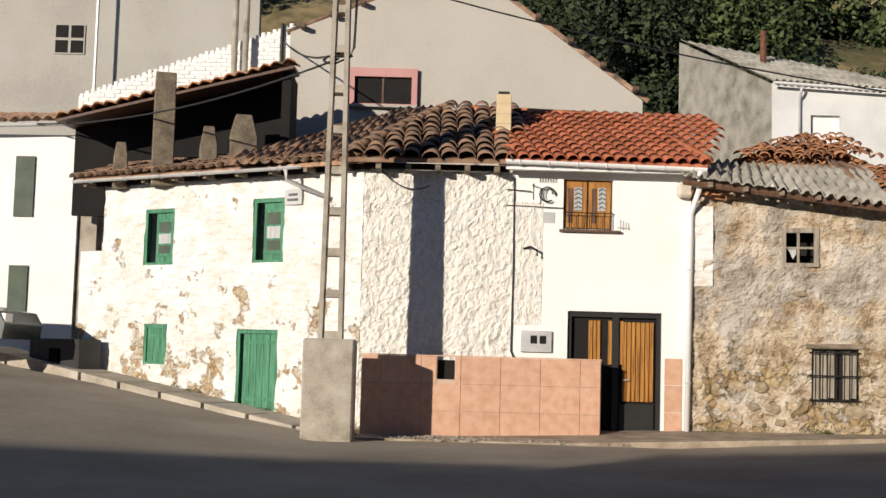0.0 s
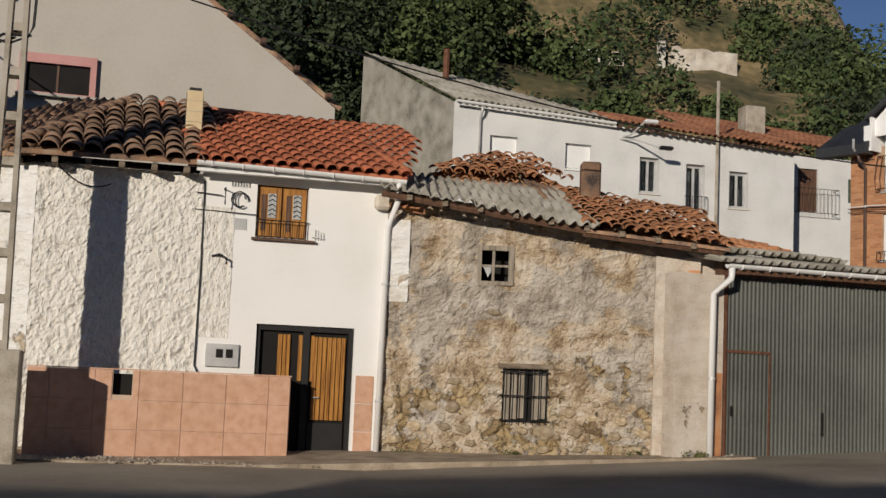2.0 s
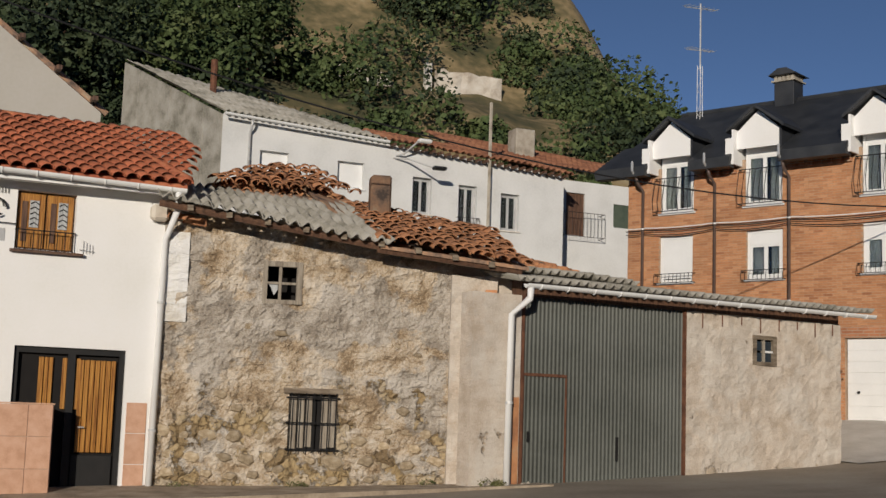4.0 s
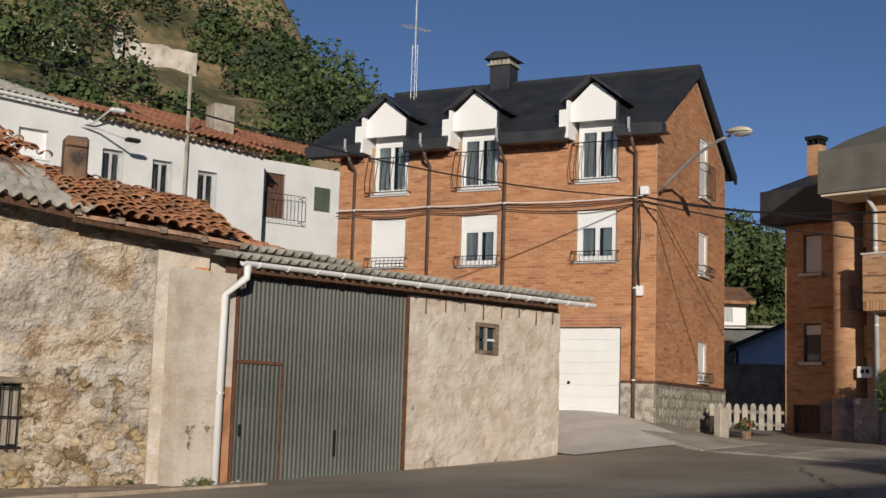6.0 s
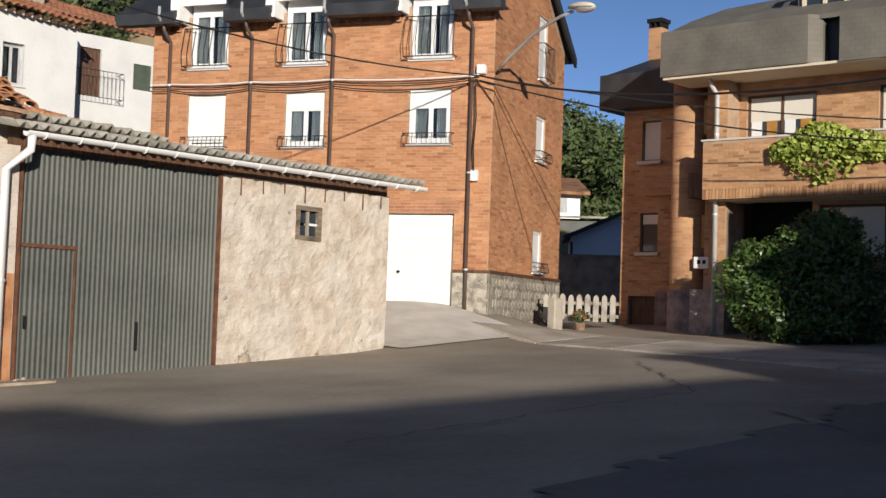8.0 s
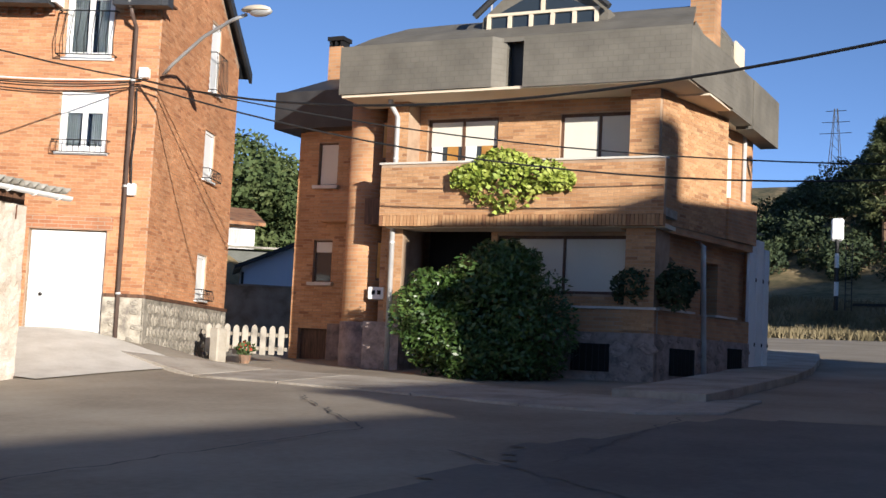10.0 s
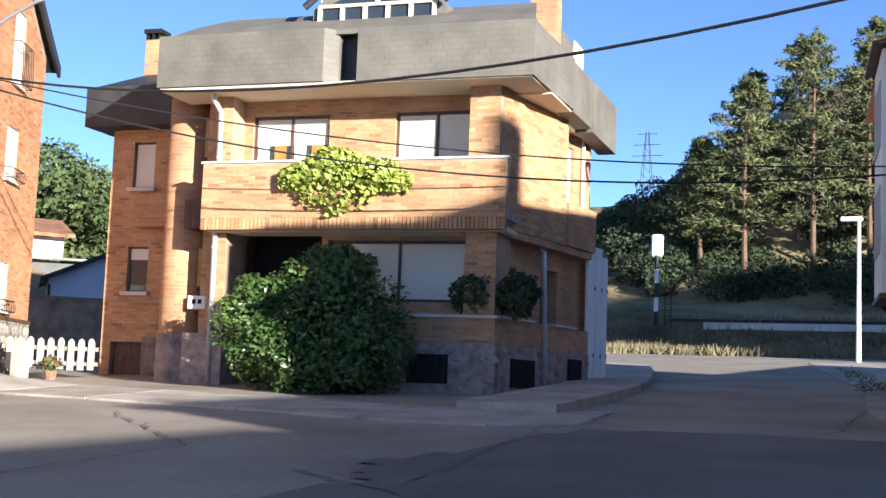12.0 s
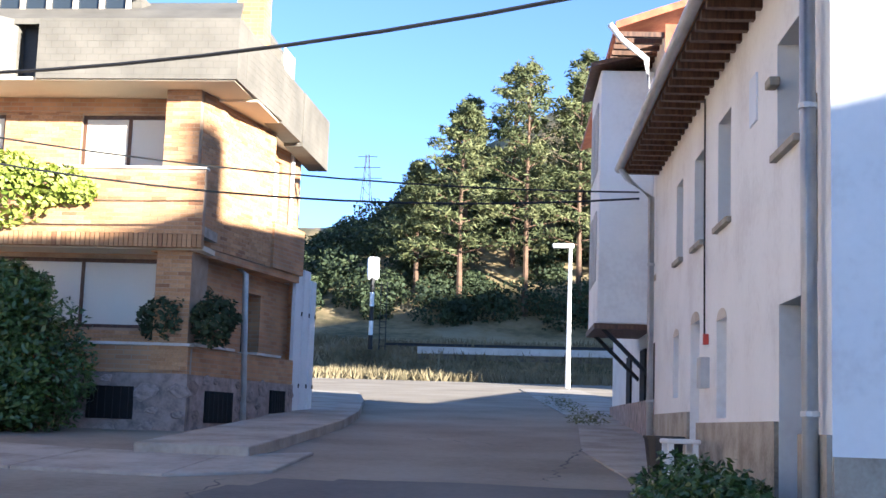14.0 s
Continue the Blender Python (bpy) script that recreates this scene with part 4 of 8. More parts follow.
lay_tiles(bed, RED_TILE, (-0.80, -0.47, 5.66), (1, 0, 0), (-0.5, apex.y + 0.45, apex.z - 5.66), 5.0, 0.225, 0.36, lambda u, v: 0.0 < u - 0 < 3.75 + 0.42 * v, 11, 0.006, 1.0, 0.02, 290)
part("flashing", B(-0.86, -0.62, -0.1, 0.9, 5.72, 5.98), M["red_tile"], new_house, "red mortar flashing")
part("ridge", tube(bmesh.new(), [apex + Vector((0, 0, 0.06)), ridge_r + Vector((0, 0, 0.06))], 0.10, 8), M["red_tile"], new_house, smooth=True)
part("verge", tube(bmesh.new(), [(2.98, -0.45, 5.72), ridge_r + Vector((0.05, 0, 0.08))], 0.08, 6), M["red_tile"], new_house, smooth=True)
part("fascia_board", B(-0.78, 2.85, -0.40, -0.36, 5.46, 5.62), M["pvc"], new_house)
part("soffit", B(-0.78, 2.85, -0.36, 0.0, 5.505, 5.53), M["white"], new_house)
gutter(new_house, (-0.80, -0.50, 5.62), (2.92, -0.50, 5.56), "pvc", 0.075, 7)
downpipe(new_house, [(2.80, -0.50, 5.5), (2.80, -0.48, 5.2), (2.72, -0.10, 4.75), (2.68, -0.09, 0.55)], "pvc", 0.055)
ch = part("chimney", B(-0.92, -0.62, 1.3, 1.6, 6.2, 7.22, 0.01), M["ochre"], new_house, "slim ochre chimney with dark cap")
for k in range(4):
    part("joint", B(-0.925, -0.615, 1.296, 1.604, 6.42 + 0.2 * k, 6.428 + 0.2 * k), M["concrete"], ch)
part("cap", B(-0.88, -0.66, 1.34, 1.56, 7.22, 7.28), M["iron"], ch)
# low tiled wall in front and tiled strip by the door
dado = part("plinth_wall", holed(bmesh.new(), -3.33, 1.0, 1.96, 0.2, -0.68, -0.5, [(-1.96, -1.64, 1.55, 1.9599)]), M["grout"], new_house, "low front wall clad in terracotta tiles")
part("plinth_wall", B(0.86, 1.0, -0.5, 0.0, 0.2, 1.94), M["grout"], new_house)
# box behind the hole; near-black replaces the shade inside it
part("niche", B(-1.98, -1.62, -0.49, -0.3, 1.5, 1.9), M["dark"], new_house, "niche box with its shade painted near-black")
TW, TH = 0.72, 0.49
tile_meshes = {}
for row in range(3):
    for col in range(7):
        a, b = -3.33 + col * TW - 0.36, -3.33 + (col + 1) * TW - 0.36
        a, b = max(a, -3.33), min(b, 1.0)
        z0, z1 = 1.96 - (row + 1) * TH, 1.96 - row * TH
        if b - a < 0.05 or (row == 0 and a < -1.64 and b > -1.96):
            if row == 0 and b - a > 0.05:
                for p, q in ((a, -1.97), (-1.63, b)):
                    if q - p > 0.03:
                        part("tile", B(p + 0.004, q - 0.004, -0.694, -0.681, z0 + 0.004, z1 - 0.004, 0.003), M["tile_dado"], dado)
            continue
        part("tile", B(a + 0.004, b - 0.004, -0.694, -0.681, z0 + 0.004, z1 - 0.004, 0.003), M["tile_dado"], dado)
part("coping", B(-3.35, 1.02, -0.70, -0.46, 1.965, 1.985), M["tile_dado"], dado)
for k in range(3):
    part("tile", B(2.27, 2.60, -0.014, -0.001, 0.55 + 0.5 * k, 1.04 + 0.5 * k, 0.003), M["tile_dado"], new_house)
    part("tile", B(1.002, 1.014, -0.66, -0.02, 0.50 + 0.487 * k, 0.98 + 0.487 * k, 0.003), M["tile_dado"], new_house)
# entrance door: dark iron with wooden slats
bm = bmesh.new()
for q in ((0.45, 0.53, 0.3, 2.88), (2.12, 2.21, 0.3, 2.88), (0.53, 2.12, 2.78, 2.88), (1.30, 1.42, 0.3, 2.78)):
    box(bm, q[0], q[1], 0.06, 0.18, q[2], q[3])
door = part("door", bm, M["iron"], new_house, "dark double entrance door with varnished slats")
part("door_panel", B(0.53, 2.12, 0.16, 0.2, 0.3, 2.78), M["dark"], door)
for u, w in ((0.86, 0.075), (0.95, 0.06), (1.02, 0.06), (1.23, 0.07), (1.44, 0.07)):
    part("slat", B(u, u + w, 0.11, 0.155, 1.9, 2.72, 0.006), M["varnish"], door)
for k in range(7):
    part("slat", B(1.50 + 0.085 * k, 1.57 + 0.085 * k, 0.10, 0.155, 1.22, 2.70, 0.006), M["varnish"], door)
part("kick_plate", B(1.44, 2.10, 0.10, 0.155, 0.45, 1.18, 0.01), M["iron"], door)
part("handle", tube(bmesh.new(), [(1.53, 0.10, 1.62), (1.53, 0.04, 1.62), (1.62, 0.04, 1.62)], 0.014, 6), M["steel"], door)
part("step", B(1.0, 2.25, -0.5, 0.4, 0.3, 0.50, 0.01), M["concrete"], new_house)
# upper window with wooden shutters, grille and iron sill
win = part("window", B(0.33, 1.26, 0.14, 0.18, 4.42, 5.36), M["brown"], new_house, "varnished brown shutters behind an iron grille")
for k in range(2):
    a = 0.36 + 0.45 * k
    leaf = part("shutter", B(a, a + 0.42, 0.09, 0.135, 4.45, 5.33, 0.008), M["varnish"], win)
    part("panel", B(a + 0.06, a + 0.15, 0.075, 0.089, 4.55, 5.2, 0.006), M["brown"], leaf)
    pn = part("panel", B(a + 0.18, a + 0.33, 0.075, 0.089, 4.78, 5.22, 0.006), M["curtain"], leaf, "pale lace panel")
    for j in range(5):
        part("scroll", tube(bmesh.new(), [(a + 0.19, 0.07, 4.82 + 0.085 * j), (a + 0.255, 0.068, 4.86 + 0.085 * j), (a + 0.32, 0.07, 4.82 + 0.085 * j)], 0.009, 5), M["iron"], leaf)
bm = bmesh.new()
for k in range(8):
    tube(bm, [(0.36 + 0.124 * k, -0.06, 4.40), (0.36 + 0.124 * k, -0.06, 4.72)], 0.008, 5)
for z in (4.40, 4.72):
    tube(bm, [(0.33, 0.0, z), (0.33, -0.06, z), (1.26, -0.06, z), (1.26, 0.0, z)], 0.010, 5)
part("grille", bm, M["iron"], win)
part("sill", B(0.26, 1.40, -0.10, 0.1, 4.36, 4.40), M["brown"], win)
# iron bracket, meter box, small plate and cables on the wall
bm = bmesh.new()
tube(bm, [(-0.25, 0, 5.22), (-0.25, -0.22, 5.22), (-0.25, -0.22, 4.92)], 0.016, 5)
for k in range(3):
    c = Vector((0.02, -0.06, 5.05))
    tube(bm, [c + Vector((0.15 * math.cos(t) * (1 - 0.2 * k), -0.02 * k, 0.14 * math.sin(t))) for t in (2 * math.pi * i / 14 for i in range(13))], 0.010, 5)
for x in (0, 0.05, 0.10, 0.15, 0.20, 0.25, 0.30):
    tube(bm, [(-0.12 + x, -0.03, 5.37), (-0.12 + x, -0.03, 5.28)], 0.007, 4)
tube(bm, [(-0.75, -0.03, 5.13), (-0.28, -0.06, 5.10)], 0.009, 4)
tube(bm, [(-0.75, -0.03, 4.83), (0.33, -0.05, 4.80)], 0.008, 4)
part("cable_bracket", bm, M["iron"], new_house, "iron bracket with coiled service cable")
part("plate", B(-0.08, 0.17, -0.012, 0.0, 4.52, 4.72), M["gutter"], new_house)
bm = bmesh.new()
for k in range(4):
    tube(bm, [(1.40 + 0.05 * k, -0.03, 4.42), (1.40 + 0.05 * k, -0.03, 4.62 - 0.02 * k)], 0.006, 4)
tube(bm, [(1.34, -0.03, 4.47), (1.58, -0.03, 4.45)], 0.006, 4)
part("clothes_hook", bm, M["gutter"], new_house, "small wire rack on the wall")
part("lamp_stub", tube(bmesh.new(), [(-0.40, 0, 4.02), (-0.28, -0.10, 4.05), (-0.16, -0.16, 3.98), (-0.16, -0.16, 3.88)], 0.022, 6), M["iron"], new_house)
mb = part("meter_box", B(-0.42, 0.16, -0.06, 0.02, 2.09, 2.49, 0.01), M["gutter"], new_house, "grey plastic electricity meter box")
for k in range(2):
    part("meter_window", B(-0.24 + 0.17 * k, -0.12 + 0.17 * k, -0.068, -0.061, 2.25, 2.40), M["dark"], mb)
part("cable", tube(bmesh.new(), [(-0.60, -0.02, 5.35), (-0.585, -0.03, 3.6), (-0.60, -0.03, 2.1), (-0.55, -0.06, 1.98)], 0.016, 6), M["black_rubber"], new_house)

# ---- rubble house ----
WALL_C = at_wall(4.62, 24.68, 104.65)
stone_house = thing("rubble_house", WALL_C, "derelict rubble-stone house with peeling plaster and sagging roof", "house")
C_HOLES = [(1.66, 2.33, 3.78, 4.50), (2.20, 3.02, 1.33, 2.28)]
rw = part("wall", holed(bmesh.new(), 0.0, 5.0, lambda u: 5.46 - 0.13 * u, -0.2, 0.0, 0.55, C_HOLES, 0.042, 0.07, 4.0, 1.9), M["rubble"], stone_house, "rubble masonry with flaking mortar")
lay_stones(rw, STONES, 0.1, 4.75, 0.5, 1.7, 80, 0.40, 0.035, 0.15, 2, "stone", C_HOLES)
lay_stones(rw, STONES, 0.2, 4.6, 1.7, 3.4, 14, 0.26, 0.03, 0.12, 4, "stone", C_HOLES)
part("pier", holed(bmesh.new(), 4.9, 5.72, 4.42, -0.2, -0.07, 0.5, (), 0.06, 0.035, 2.0, 1.6), M["pier_plaster"], stone_house, "smooth worn plaster pier")
part("pier_head", B(4.7, 6.2, 0.12, 0.6, 4.0, 4.78), M["pier_plaster"], stone_house, "rough plaster closing the eave")
part("brick_end", B(5.50, 5.70, -0.11, -0.05, 4.10, 4.19), M["orange_tile"], stone_house)
part("white_strip", holed(bmesh.new(), 0.02, 0.42, 4.9, 3.4, -0.05, 0.0, (), 0.1, 0.035, 7.0), M["whitewash"], stone_house, "leftover whitewashed plaster strip")
cw = C_HOLES[0]
win = part("window", holed(bmesh.new(), cw[0], cw[1], cw[3], cw[2], -0.03, 0.08, [(cw[0] + 0.08, cw[1] - 0.10, cw[2] + 0.07, cw[3] - 0.09)]), M["grey_wood"], stone_house, "silvered wooden window with broken panes")
part("mullion", B(1.93, 1.98, -0.01, 0.06, cw[2] + 0.071, cw[3] - 0.091), M["grey_wood"], win)
part("glazing_bar", B(cw[0] + 0.081, 1.929, 0.0, 0.05, 4.11, 4.15), M["grey_wood"], win)
part("glazing_bar", B(1.981, cw[1] - 0.101, 0.0, 0.05, 4.11, 4.15), M["grey_wood"], win)
part("broken_pane", prism(bmesh.new(), [(1.74, 4.15), (1.92, 4.15), (1.92, 4.02), (1.86, 3.92), (1.80, 4.06)], 0.03, 0.036), M["curtain"], win)
# near-black sheets give both openings a painted unlit inside
part("backing", B(1.5, 2.5, 0.56, 0.6, 3.6, 4.6), M["dark"], stone_house)
part("backing", B(2.1, 3.1, 0.56, 0.6, 1.2, 2.4), M["dark"], stone_house)
gr = part("barred_window", B(2.20, 3.02, 0.10, 0.14, 1.33, 2.28), M["dark"], stone_house, "boarded window behind iron bars")
for k in range(6):
    if k != 3:
        part("board", B(2.22 + 0.132 * k, 2.335 + 0.132 * k, 0.05, 0.09, 1.36 + 0.02 * (k % 3), 2.24 - 0.02 * (k % 2), 0.006), M["grey_wood"], gr)
for k in range(7):
    part("bar", tube(bmesh.new(), [(2.22 + 0.127 * k, -0.07, 1.30), (2.23 + 0.127 * k, -0.07, 2.30)], 0.011, 5), M["iron"], gr)
for z in (1.36, 1.80, 2.22):
    part("cross_bar", tube(bmesh.new(), [(2.16, 0.0, z), (2.16, -0.07, z), (3.05, -0.07, z), (3.05, 0.0, z)], 0.013, 5), M["iron"], gr)
part("lintel", B(2.1, 3.1, -0.05, 0.2, 2.29, 2.38), M["old_wood"], gr)
wave_sheet("roof", (-0.15, -0.82, 5.38), (3.75, -0.86, 4.80), (-0.2, 3.2, 6.30), (3.2, 3.4, 6.15), 0.20, 0.05, 3, M["fibre"], stone_house, "weathered corrugated fibre-cement roof", 0.05, 0.03)
OR_TILE = barrel_tile("roof_tile", M["orange_tile"], 0.46, 0.12, 0.10)
bed = part("roof", slab(bmesh.new(), [(3.55, -0.70, 4.79), (6.1, -0.72, 4.55), (6.6, 3.6, 5.35), (2.5, 3.6, 6.45)], 0.06), M["old_tile"], stone_house, "broken old orange tile roof")
lay_tiles(bed, OR_TILE, (3.5, -0.74, 4.86), (2.6, 0, -0.30), (-0.25, 4.1, 1.22), 3.4, 0.225, 0.33, lambda u, v: u < 2.6 + 0.12 * v, 21, 0.045, 9, 0.03, 170)
part("ridge_stump", B(3.75, 4.15, 2.4, 2.8, 5.6, 6.55, 0.04), M["old_tile"], stone_house, "ruined brick chimney stump")
wave_sheet("roof", (0.6, 3.0, 6.2), (3.4, 3.2, 6.15), (1.8, 5.2, 6.9), (2.4, 5.2, 6.95), 0.22, 0.05, 5, M["orange_tile"], stone_house, "broken old orange tile roof", 0.04, 0.05, True)
mound = part("roof", slab(bmesh.new(), [(0.7, 2.95, 6.17), (3.5, 3.1, 6.10), (2.6, 5.1, 6.92), (1.7, 5.1, 6.92)], 0.05), M["old_tile"], stone_house, "collapsed heap of orange tiles")
lay_tiles(mound, OR_TILE, (0.6, 2.9, 6.25), (2.8, 0.1, -0.05), (0.25, 2.2, 0.75), 2.9, 0.21, 0.30, lambda u, v: u > v * 0.42 and u < 2.9 - v * 0.36, 23, 0.07, 16, 0.06, 90)
part("back_wall", B(0.0, 6.3, 5.0, 5.3, 0.2, 5.6), M["rubble"], stone_house)
for u, du, z, dz in ((-0.1, 3.8, 5.33, -0.55), (3.5, 2.5, 4.76, -0.24)):
    bm = bmesh.new()
    tube(bm, [(u, -0.60, z - 0.04), (u + du, -0.62, z + dz - 0.04)], 0.06, 6)
    part("eave_beam", bm, M["brown"], stone_house)
rafters(stone_house, 0.35, 5.4, 9, -0.76, 0.15, 5.17, "old_wood", 0.10, 0.09, 0.2, -0.66)
for k, (u, z) in enumerate(((0.15, 5.12), (0.42, 5.06), (0.62, 5.02))):
    part("loose_tile", OR_TILE, None, stone_house, m=Matrix.Translation((u, -0.35, z)) @ pose(0, 0, 0, 10, 20 * k - 20, 30 * k))

# ---- sheet-steel shed ----
WALL_D = at_wall(9.28, 22.70, 83.9)
shed = thing("garage_shed", WALL_D, "low plastered shed with tall corrugated steel doors", "shed")
part("wall", holed(bmesh.new(), 4.93, 9.05, 4.10, 0.2, 0.0, 0.35, [(6.60, 7.23, 3.17, 3.75)], 0.08, 0.03, 6.0, 1.5), M["pier_plaster"], shed, "rough beige plastered wall")
part("side_wall", B(8.72, 9.05, 0.36, 4.0, 0.2, 4.4), M["plaster"], shed)
part("back_wall", B(0.6, 9.0, 4.0, 4.2, 0.2, 4.6), M["plaster"], shed)
part("base_stain", holed(bmesh.new(), 4.95, 9.03, lambda u: 1.02 + 0.28 * (u - 4.95) / 4.1 + 0.10 * noise.noise(Vector((u * 2.2, 0, 0))), 0.3, -0.035, 0.0, (), 0.12, 0.02, 3.0), M["concrete"], shed, "worn cement skirting")
wave_sheet("roof", (0.75, -0.40, 4.34), (9.60, -0.40, 4.38), (0.6, 2.6, 4.85), (9.60, 2.6, 4.62), 0.19, 0.04, 1, M["fibre"], shed, "grey corrugated fibre-cement roof", 0.03, 0.01)
wave_sheet("roof", (-0.6, 2.2, 5.0), (5.2, 2.4, 4.75), (-0.4, 4.4, 5.62), (5.0, 4.6, 5.30), 0.22, 0.05, 6, M["orange_tile"], shed, "old orange tile patch", 0.04, 0.05, True)
wave_sheet("roof", (-0.9, 0.8, 4.70), (4.6, 1.0, 4.62), (-0.8, 2.4, 5.05), (4.8, 2.6, 4.84), 0.19, 0.045, 1, M["fibre"], shed, "dark corrugated sheets", 0.04, 0.03)
gutter(shed, (0.92, -0.46, 4.26), (9.52, -0.46, 4.30), "pvc", 0.075, 15)
downpipe(shed, [(1.02, -0.46, 4.2), (1.02, -0.44, 4.02), (0.86, -0.14, 3.75), (0.84, -0.13, 0.75)], "pvc", 0.06)
for k in range(8):
    part("roof_tie", tube(bmesh.new(), [(5.3 + 0.5 * k, -0.02, 4.08), (5.3 + 0.5 * k, -0.02, 3.80 + 0.06 * (k % 3))], 0.012, 5), M["rust"], shed)
bm = bmesh.new()
n = 84
xs = [1.22 + (4.86 - 1.22) * i / (n * 2) for i in range(n * 2 + 1)]
for z0, z1 in ((0.55, 4.10),):
    prev = None
    for i, x in enumerate(xs):
        y = 0.05 + (0.022 if (i // 2) % 2 else 0.0)
        cur = [bm.verts.new((x, y, z0)), bm.verts.new((x, y, z1)), bm.verts.new((x, y + 0.01, z1)), bm.verts.new((x, y + 0.01, z0))]
        if prev:
            bm.faces.new((prev[0], cur[0], cur[1], prev[1]))
            bm.faces.new((prev[3], prev[2], cur[2], cur[3]))
        prev = cur
gate = part("steel_gate", bm, M["sheet"], shed, "tall grey-green corrugated steel gate")
part("gate_frame", B(1.165, 1.22, -0.02, 0.10, 0.5, 4.10), M["rust"], gate)
part("gate_frame", B(4.86, 4.90, -0.02, 0.10, 0.5, 4.10), M["rust"], gate)
for q in ((1.24, 2.18, 2.73, 2.78), (2.155, 2.18, 0.75, 2.72), (1.24, 1.265, 0.75, 2.72)):
    part("wicket_frame", B(q[0], q[1], 0.025, 0.05, q[2], q[3]), M["rust"], gate)
part("handle", B(1.36, 1.39, 0.01, 0.05, 1.60, 1.78), M["iron"], gate)
part("pull_handle", B(3.30, 3.34, 0.015, 0.045, 1.30, 1.72), M["iron"], gate)
part("head_board", B(1.15, 9.0, 0.01, 0.3, 4.101, 4.40), M["brown"], shed, "dark boards under the roof edge")
part("door_jamb", B(0.15, 1.14, -0.03, 0.35, 0.4, 4.10), M["pier_plaster"], shed)
part("exposed_bricks", B(1.0, 1.12, -0.045, -0.03, 0.75, 2.35), M["orange_tile"], shed, "bare orange brick strip")
part("backing", B(0.8, 4.93, 0.12, 0.2, 0.3, 4.1), M["dark"], shed)
h = (6.60, 7.23, 3.17, 3.75)
win = part("window", holed(bmesh.new(), h[0], h[1], h[3], h[2], -0.03, 0.09, [(h[0] + 0.09, h[1] - 0.09, h[2] + 0.07, h[3] - 0.08)]), M["old_wood"], shed, "small dark wooden window")
part("mullion", B(6.89, 6.94, 0.0, 0.07, h[2] + 0.071, h[3] - 0.081), M["grey_wood"], win)
part("glazing_bar", B(6.941, h[1] - 0.091, 0.0, 0.05, 3.42, 3.46), M["pvc"], win)
for k in range(4):
    a, z = 6.69 + 0.25 * (k % 2), 3.24 + 0.22 * (k // 2)
    part("pane", B(a, a + 0.2, 0.04, 0.046, z, z + 0.18), M["glass"], win)
part("backing", B(6.5, 7.3, 0.355, 0.38, 3.1, 3.8), M["dark"], shed)

# ---- concrete pole on its block ----
pole = thing("utility_pole", Matrix.Translation((-1.88, 22.40, 0)), "perforated concrete utility pole on a concrete block", "utility pole")
part("block", B(-0.43, 0.43, -0.36, 0.40, 0.1, 2.20, 0.03), M["concrete"], pole, "rough cast concrete block")
def pole_w(z):
    return 0.205 - 0.010 * (z - 2.2)
for s in (-1, 1):
    bm = bmesh.new()
    vs = []
    for z in (2.2, 9.6):
        w = pole_w(z)
        a, b = (s * w, s * (w - 0.075))
        vs.append([bm.verts.new((x, y, z)) for x, y in ((a, -0.20), (b, -0.20), (b, 0.20), (a, 0.20))])
    for i in range(4):
        bm.faces.new((vs[0][i], vs[0][(i + 1) % 4], vs[1][(i + 1) % 4], vs[1][i]))
    bm.faces.new(vs[0]), bm.faces.new(vs[1][::-1])
    part("leg", bm, M["concrete"], pole)
for k in range(11):
    z = 2.2 + 0.70 * k
    w = pole_w(z) - 0.07
    part("rung", B(-w, w, -0.16, 0.16, z, z + 0.13), M["concrete"], pole)
bm = bmesh.new()
tube(bm, [(-0.28, -0.14, 6.95), (-0.2, -0.16, 7.02), (0.18, -0.16, 7.03), (0.24, -0.1, 7.2), (0.26, 0.0, 8.2), (0.18, 0.1, 9.5)], 0.022, 6)
tube(bm, [(-0.28, -0.14, 6.95), (-0.12, -0.15, 6.88), (0.22, -0.12, 7.05)], 0.018, 6)
part("cable", bm, M["black_rubber"], pole, "black service cable clamped to the pole")

# ---- pavement in front of the old house, cement apron, kerb ----
def walkway(name, pts, width_dir, w, lift, mat, label, joints=1.1):
    """A raised walk along a line of plan points, cut into slabs, each with its own edges; it follows the ground."""
    top = tagged(new(name), label, "pavement", kind="structure")
    for (x0, y0), (x1, y1) in zip(pts, pts[1:]):
        n = max(1, round(math.hypot(x1 - x0, y1 - y0) / joints))
        for i in range(n):
            a, b = i / n + 0.004, (i + 1) / n - 0.004
            q = [(x0 + (x1 - x0) * t, y0 + (y1 - y0) * t) for t in (a, b)]
            q += [(q[1][0] + width_dir[0] * w, q[1][1] + width_dir[1] * w), (q[0][0] + width_dir[0] * w, q[0][1] + width_dir[1] * w)]
            bm = slab(bmesh.new(), [(x, y, ground_z(x, y) + lift) for x, y in q], lift + 0.25)
            bmesh.ops.bevel(bm, geom=list(bm.edges), offset=0.012, segments=1, affect="EDGES")
            part("slab", bm, mat, top)
    return top


a0, a1 = WALL_A @ Vector((-9.5, -1.15, 0)), WALL_A @ Vector((0.4, -0.95, 0))
n_a = WALL_A.to_3x3() @ Vector((0, 1, 0))
walkway("pavement", [(a0.x, a0.y), (a1.x, a1.y)], (n_a.x, n_a.y), 1.0, 0.11, M["pave"], "narrow cracked cement pavement along the old house")
